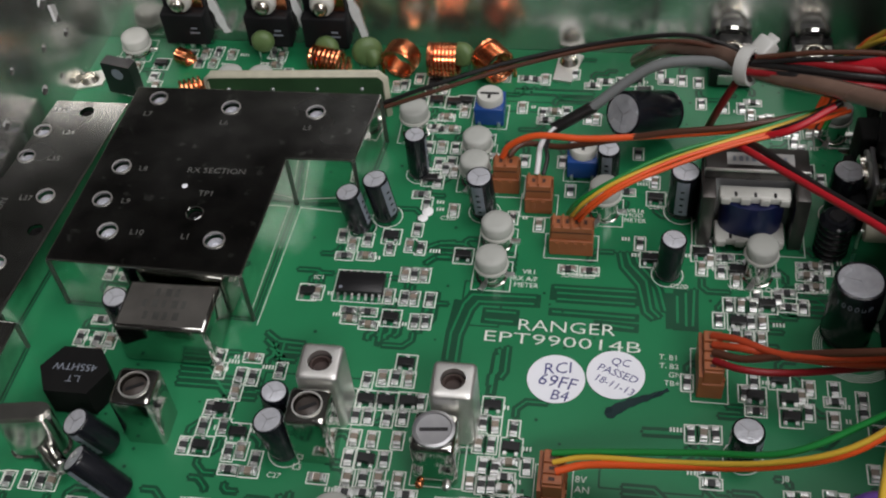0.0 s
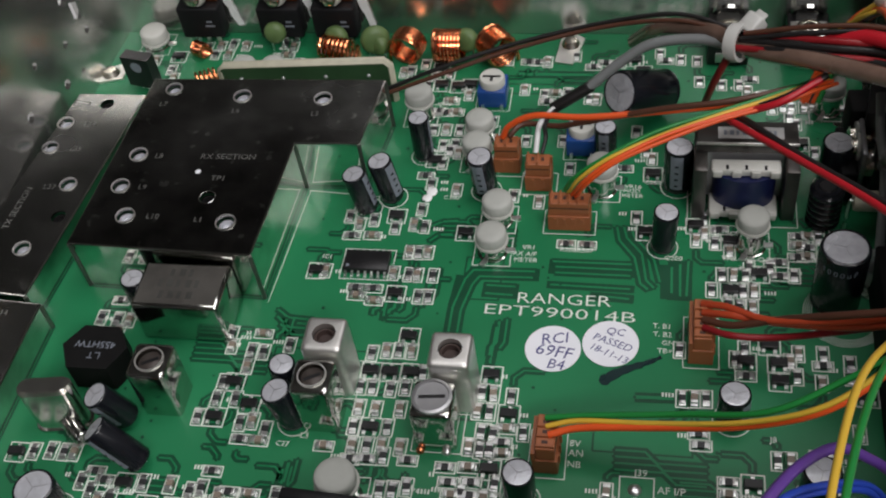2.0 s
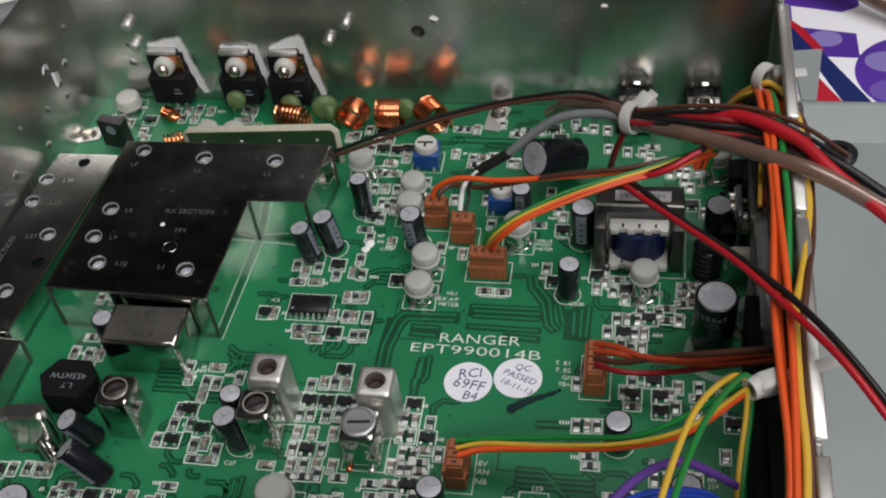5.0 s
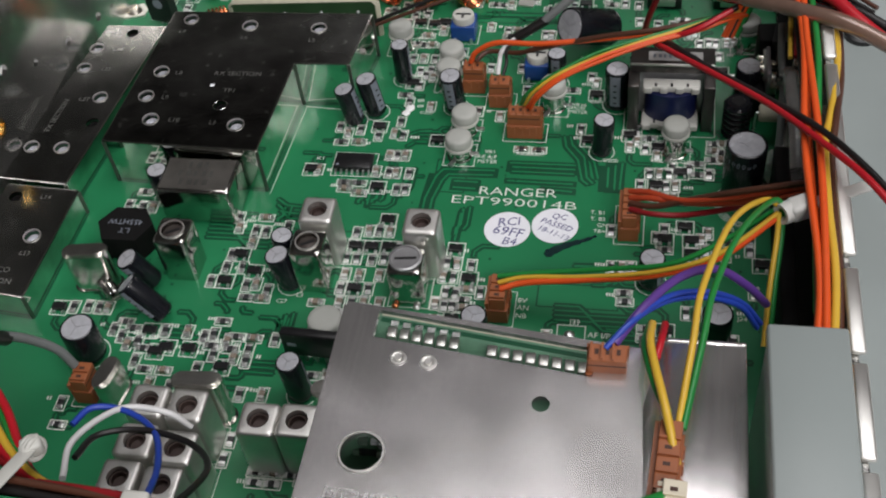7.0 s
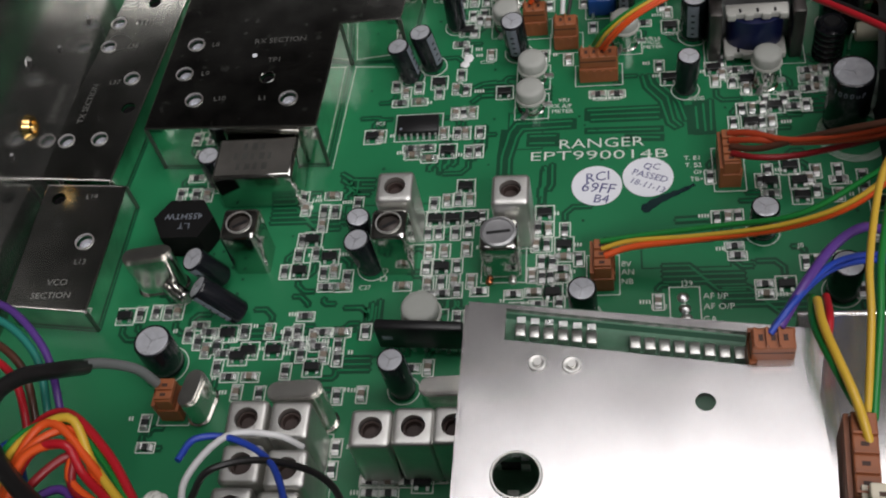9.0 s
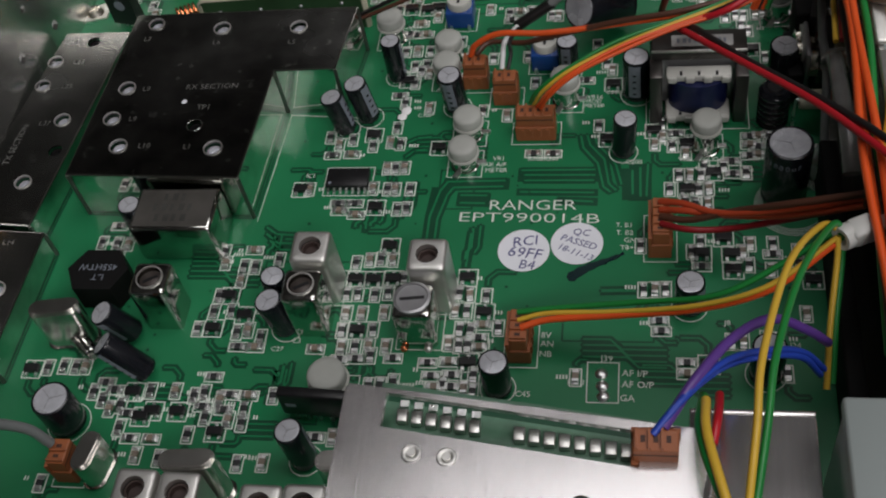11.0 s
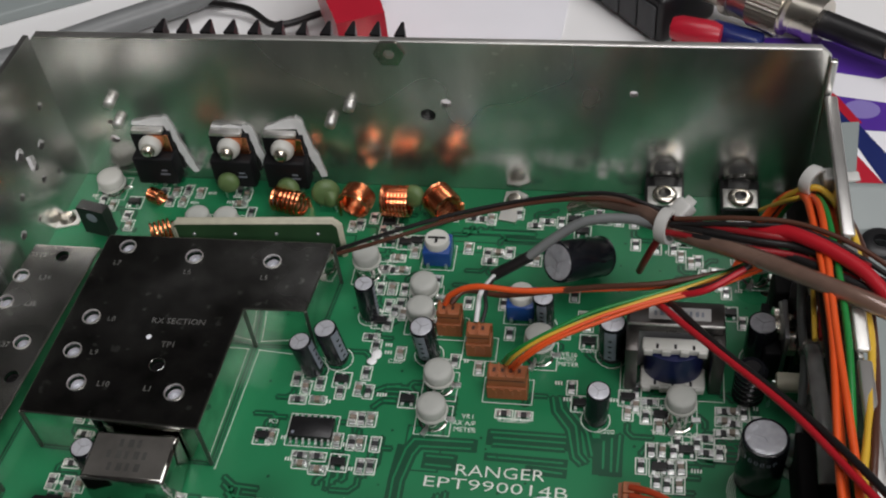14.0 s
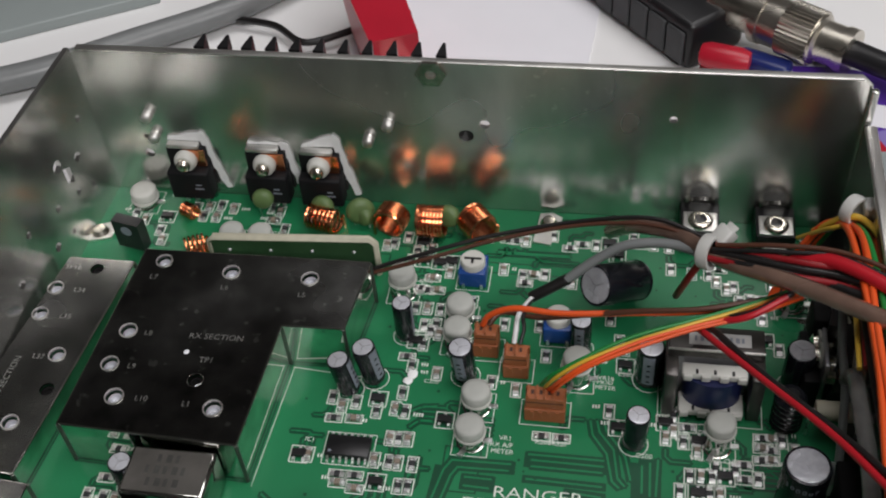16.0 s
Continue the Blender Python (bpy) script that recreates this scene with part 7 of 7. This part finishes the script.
h13 = harness("front_wire_run", "black, brown, red and orange wires along the front board", 0, 0, 0)
wire(h13, [(-40, -103, 44), (-20, -107, 46), (0, -109, 47), (18, -110, 48), (40, -111, 48.2), (64, -110.5, 48), (90, -110, 47)], 0.85, W_BLACK)
wire(h13, [(16, -108.6, 47), (24, -109.4, 48.6), (33, -110.4, 49.0), (41, -111.6, 48.2)], 0.8, W_ORANGE)
wire(h13, [(2, -108.5, 46.5), (22, -110.8, 47.8), (42, -112, 48.6), (60, -112, 48.8), (76, -111.5, 48.5)], 0.8, W_BROWN)
wire(h13, [(-10, -106, 46), (4, -107.5, 47.3), (18, -109.6, 47.6), (30, -111, 48)], 0.75, W_DKRED)
wire(h13, [(-36, -104, 45), (-14, -106.2, 46.6), (6, -108.0, 47.0), (20, -109.0, 47.2), (34, -111.2, 48.6), (50, -112.4, 48.4), (66, -111.4, 48.0)], 0.7, W_BROWN)
wire(h13, [(66, -111, 47.4), (74, -112.4, 48.4), (82, -112.2, 48.6), (93, -110.5, 47.5)], 0.85, W_YELLOW)
wire(h13, [(44, -111.2, 47.6), (52, -112.2, 48.9), (60, -111.8, 49.2), (68, -110.4, 48.0)], 0.8, W_BLACK)
h14 = harness("front_rainbow_bundle", "bundle of red, orange, yellow and green wires by the front board", 0, 0, 0)
RB = [(W_RED, 0), (W_GREEN, 1), (W_YELLOW, 2), (W_ORANGE, 3), (W_ORANGE, 4), (W_RED, 5), (W_ORANGE, 6), (W_DKRED, 7)]
Q0, Q1, Q2, Q3, Q4 = Vector((-46.4, -96.1, 30.0)), Vector((-41.0, -85.1, 36.0)), Vector((-33.5, -81.7, 38.0)), Vector((-24.7, -90.1, 38.0)), Vector((-15.4, -101.2, 40.0))
Q5 = Vector((-5.4, -105.7, 42.0))
for m, k in RB:
    j = k * 1.15
    rw = random.Random(30 + k)
    loose = [Vector((rw.uniform(-1.8, 1.8), rw.uniform(-1.6, 1.6), rw.uniform(-1.0, 1.2))) for n in range(3)]
    wire(h14, [tuple(Q0 + Vector((k * 0.9, -k * 0.5, k * 0.6))), tuple(Q1 + loose[0] + Vector((k * 0.7, -j * 1.0, 0.3 * k))), tuple(Q2 + loose[1] + Vector((0.4 * k - 1, -j * 1.15, 0.4 * (k % 3)))),
              tuple(Q3 + loose[2] * 0.6 + Vector((-j * 0.55, -j * 0.6, -0.3 * (k % 3)))), tuple(Q4 + Vector((-0.4 * (k % 4), -0.8 * (k // 4), 0.5 * (k % 3)))), tuple(Q5 + Vector((0.5 * k, -0.5 * k, -0.5 * (k % 3))))], 0.8, m)
wire(h14, [(-61.9, -77.0, 24.0), (-63.2, -57.9, 26.0), (-56.4, -57.0, 27.0), (-46.6, -65.9, 27.0), (-42.2, -76.1, 24.0)], 0.8, W_PURPLE)
wire(h14, [(-61.0, -79.4, 24.0), (-61.7, -60.8, 27.0), (-56.6, -59.7, 27.0), (-48.5, -66.3, 26.0), (-44.0, -77.2, 24.0)], 0.8, W_TEAL)
wire(h14, [(-59.0, -83.8, 25.0), (-59.8, -65.0, 28.0), (-55.7, -64.5, 28.0), (-49.2, -69.6, 27.0), (-45.7, -78.4, 24.0)], 0.8, W_BROWN)
wire(h14, [(-57.5, -86.8, 26.0), (-58.9, -67.7, 28.0), (-54.6, -67.8, 28.0), (-48.8, -72.9, 28.0), (-44.3, -83.4, 26.0)], 0.8, W_RED)
h15 = harness("black_cable", "thick black cable curling round the wire bundle", 0, 0, 0)
wire(h15, [(2.5, -108.8, 45.0), (-8.9, -107.8, 45.0), (-18.7, -106.0, 44.0), (-32.4, -98.4, 41.0), (-43.2, -88.8, 38.0), (-47.3, -80.4, 36.0), (-46.1, -74.3, 33.0), (-42.4, -70.0, 28.0), (-41.7, -66.0, 22.0)], 1.6, W_BLACK, 8)
wire(h15, [(-42.4, -70.0, 28.0), (-40.8, -64.2, 20.0), (-37.5, -61.3, 13.0), (-35.6, -61.1, 7.5)], 1.1, W_GREY, 8)


def flat_tie(p, axis, r, tail):
    ob = thing("cable_tie", "white nylon cable tie with a long flat tail", "cable tie", *p)
    d = Vector(axis).normalized()
    a = d.orthogonal().normalized()
    b = d.cross(a)
    bm = bmesh.new()
    for s in (-0.6, 0.0, 0.6):
        tube([tuple(r * (math.cos(t) * a + math.sin(t) * b) + d * s) for t in [2 * math.pi * k / 20 for k in range(21)]], 0.45, 8, 0, bm)
    part("strap", bm, M_WHITE, ob)
    t = Vector(tail)
    h = Vector((0, 0, 0.4))
    part("head", B(-1.5, -1.3, -1.2, 1.5, 1.3, 1.2, bevel=0.5, m=Matrix.Translation(h) @ Matrix.Rotation(0.6, 4, "Z")), M_WHITE, ob)
    q = t.to_track_quat("X", "Z").to_matrix().to_4x4()
    part("tail", B(0, -1.1, -0.25, t.length, 1.1, 0.25, bevel=0.2, m=Matrix.Translation(h) @ q), M_WHITE, ob)


TIE = Vector((-13.5, -100.2, 45.0))
flat_tie(tuple(TIE), (0.9, -0.3, 0.2), 1.5, tuple(Vector((-14.4, -111.7, 50.0)) - TIE))
h16 = harness("thin_loop_leads", "thin white, blue and black wires looping over the coils", 0, 0, 0)
wire(h16, [(-13.6, -98.8, 34.0), (-16.7, -89.8, 30.0), (-14.2, -79.8, 24.0), (-7.1, -78.6, 22.0), (-3.7, -78.7, 18.0)], 0.65, W_WHITE)
wire(h16, [(-20.3, -84.8, 26.0), (-18.6, -80.7, 25.0), (-13.1, -80.2, 24.0), (-5.9, -84.9, 26.0), (-0.5, -94.4, 32.0), (3.2, -104.1, 40.0)], 0.65, W_BLUE)
wire(h16, [(-15.3, -93.0, 30.0), (-14.7, -86.9, 27.0), (-7.9, -84.7, 26.0), (1.2, -87.0, 27.0), (7.4, -93.9, 32.0), (7.7, -104.1, 40.0), (7.2, -108.6, 45.0)], 0.65, W_BLACK)
part("wire_sleeve", B(-1.9, -1.5, -1.8, 1.9, 1.5, 1.8, bevel=0.5, m=Matrix.Translation((6.1, -109.0, 48.0))), M_WHITE, h16, "white nylon clamp")
h17 = harness("blue_purple_stubs", "blue, purple and red wires dropping behind the front board", 0, 0, 0)
wire(h17, [(-55.9, -82.7, 30.0), (-48.9, -88.8, 32.0), (-45.4, -84.0, 30.0), (-38.0, -94.6, 34.0)], 0.8, W_BLUE)
wire(h17, [(-46.2, -96.6, 34.0), (-39.3, -98.0, 36.0), (-32.2, -93.9, 36.0), (-24.8, -101.4, 38.0)], 0.8, W_PURPLE)


# ---------------------------------------------------------------- things on the bench behind
def heat_sink():
    ob = thing("heat_sink", "black finned heat sink behind the rear wall", "heat sink", 0, BACK + 1.3, 0)
    part("back_plate", B(-50, 0, -18, 22, 2.5, 38), M_DARK, ob)
    for k in range(11):
        x = -38.4 + k * 5.37
        part("fin", sheet([(x - 1.2, 2.501), (x + 1.2, 2.501), (x + 0.3, 7.0), (x - 0.3, 7.0)], [], -18, 41.0), M_DARK, ob, smooth=False)


heat_sink()


def probe_clip():
    p, q = Vector((-16.9, 146.6, 8.0)), Vector((-5.2, 120.1, 8.0))
    ob = thing("crocodile_clip", "red insulated crocodile clip lying on the bench", "clip", p.x, p.y, BENCH)
    d = (q - p)
    ang = math.degrees(math.atan2(d.y, d.x))
    m = Matrix.Rotation(radians(ang), 4, "Z")
    part("sleeve", sheet([(-30, -6), (0, -7.5), (26, -6.5), (26, 6.5), (0, 7.5), (-30, 6)], [], 20, 34, m=m), M_RED, ob)
    part("sleeve_base", sheet([(-30, -4), (20, -5), (20, 5), (-30, 4)], [], 0, 20, m=m), M_RED, ob)
    part("jaw", sheet([(26, -4), (44, -1.5), (44, 1.5), (26, 4)], [], 22, 27, m=m), M_NICKEL, ob)


probe_clip()


def bnc_plug():
    a, b = Vector((90.3, 166.2, 0.0)), Vector((112.2, 151.7, 0.0))
    d = b - a
    ob = thing("coax_plug", "knurled nickel coaxial plug on a clear brown cable", "coax plug", a.x, a.y, BENCH + 14)
    m = Matrix.Rotation(math.atan2(d.y, d.x), 4, "Z") @ Matrix.Rotation(radians(90), 4, "Y")
    L = d.length
    part("shell", lathe([(0, -14), (6.2, -14), (6.2, 0), (7.7, 0.5), (7.7, 3.0), (7.2, 3.2), (7.2, L * 0.35)], 28, m=m), M_NICKEL, ob)
    rib = [(7.5 + 0.5 * (k % 2), a2) for k, a2 in enumerate([2 * math.pi * q / 80 for q in range(80)])]
    bm = sheet([(r * math.cos(a2), r * math.sin(a2)) for r, a2 in rib], [circle(0, 0, 7.0, 24)], L * 0.35, L * 0.72, m=m)
    part("knurl", bm, M_NICKEL, ob, "knurled ring", smooth=False)
    part("barrel", lathe([(7.2, L * 0.35), (7.2, L * 0.75), (6.0, L * 0.78), (6.0, L), (6.5, L), (6.5, L + 3), (3, L + 3), (0, L + 3)], 28, m=m), M_NICKEL, ob)
    part("boot", lathe([(3.6, L + 2), (3.4, L + 22), (0, L + 22)], 18, m=m), M_BLACK, ob)
    e = d.normalized()
    part("cable", tube([tuple(e * (L + 18)), tuple(e * (L + 40) + Vector((0, -1, -3))), tuple(e * (L + 70) + Vector((4, 6, -8)))], 2.6, 10, 6), W_COAX, ob)


bnc_plug()


def bench_clutter():
    ob = thing("grey_cable", "thick grey cable lying across the bench", "cable", 0, 0, 0)
    part("jacket", tube([(-136.9, 129.1, -18.0), (-118.6, 138.0, -18.0), (-96.6, 152.9, -18.0), (-69.2, 172.0, -18.0), (-50.4, 193.6, -18.0)], 4.2, 12, 6), W_GREY, ob)
    ob = thing("thin_black_lead", "thin black lead curling on the bench", "cable", 0, 0, 0)
    part("jacket", tube([(-69.0, 169.4, -20.0), (-55.2, 166.6, -20.0), (-44.0, 158.6, -20.0), (-32.6, 163.9, -20.0), (-26.6, 169.1, -20.0), (-13.3, 175.0, -20.0)], 1.1, 8, 6), W_BLACK, ob)
    x, y = 9.1, 166.2
    ob = thing("paper_sheet", "sheet of white paper on the bench", "paper", x, y, BENCH, -4)
    part("leaf", B(-38, -25, 0.1, 34, 30, 0.5), M_PAPER, ob)
    ob = thing("test_instrument", "black ribbed hand-held instrument on the bench", "instrument", 60.0, 182.4, BENCH, -48)
    part("body", B(-60, -9, 0, 27, 13, 16, bevel=2), M_DARK, ob)
    for k in range(8):
        part("rib", B(-38 + k * 8.0, -10.2, 2, -30.8 + k * 8.0, -9.01, 13, bevel=0.6), M_RUBBER, ob)
    x, y = 80.5, 151.0
    ob = thing("red_plug", "small red plastic plug", "plug", x, y, BENCH, -15)
    part("body", lathe([(0, -7), (3, -6.2), (3.8, -4), (3.8, 5), (3, 7.5), (0, 8)], 16, m=Matrix.Translation((0, 0, 10)) @ Matrix.Rotation(radians(90), 4, "Y")), M_RED, ob)
    part("foot", B(-6, -3, 0, 6, 3, 6), M_RED, ob)
    x, y = 94.0, 152.5
    ob = thing("blue_plug", "dark blue plastic plug", "plug", x, y, BENCH, -25)
    part("body", B(-10, -3, 0, 6, 3, 9, bevel=1.5), M_NAVY, ob)
    # printed carton
    x, y = 125.6, 115.5
    ob = thing("printed_carton", "white carton printed in purple, navy and red", "carton", x, y, BENCH)
    part("box", B(-26, -19, 0, 60, 42, 6.5, bevel=0.4), M_PAPER, ob)
    o = Vector((x, y))

    def print_patch(name, pts, z, m):
        part(name, sheet([tuple(Vector(p) - o) for p in pts], [], z, z + 0.03), m, ob)

    print_patch("purple_panel", [(100, 153), (113, 153), (134, 148), (134, 139), (129, 136), (115, 139), (115, 129), (100, 129)], 6.51, M_PURPLE)
    print_patch("purple_panel", [(116, 129), (132, 126), (132, 115), (122, 115.5)], 6.51, M_PURPLE)
    print_patch("purple_disc", circle(147, 108, 17, 36), 6.51, M_PURPLE)
    print_patch("pale_disc", [(123.5 + 4.6 * math.cos(k * 0.2618), 123.5 + 3.6 * math.sin(k * 0.2618)) for k in range(24)], 6.55, M_LILAC)
    print_patch("pale_disc", [(139 + 6 * math.cos(k * 0.2618), 113.5 + 4.5 * math.sin(k * 0.2618)) for k in range(24)], 6.55, M_LILAC)
    print_patch("pale_disc", [(141 + 8 * math.cos(k * 0.2618), 101 + 5 * math.sin(k * 0.2618)) for k in range(24)], 6.55, M_VIOLET)
    print_patch("navy_band", [(104, 140), (112, 131), (116, 129), (123, 116), (136, 91), (128, 91), (121, 109), (113, 119), (104, 126)], 6.6, M_NAVY)
    print_patch("red_band", [(110, 137), (112, 135.5), (118, 128), (123, 118), (120.5, 117.5), (115, 128), (110, 133)], 6.65, M_RED)
    print_patch("red_band", [(120, 107), (128, 92), (119, 92)], 6.65, M_RED)
    x, y = -125.8, 169.5
    ob = thing("laptop_edge", "grey panel edge lying on the bench", "panel", x, y, BENCH, 28)
    part("panel", B(-60, -2, 0, 30, 40, 4, bevel=0.6), M_GREY, ob)


M_RUBBER = mat("grey_black_rubber", (0.045, 0.047, 0.05), 0.6, 0, 0.2, 200)
M_VIOLET = mat("violet_print", (0.15, 0.09, 0.40), 0.35, 0, 0.15, 60)
M_LILAC = mat("lilac_print", (0.25, 0.2, 0.5), 0.35, 0, 0.1, 60)
bench_clutter()
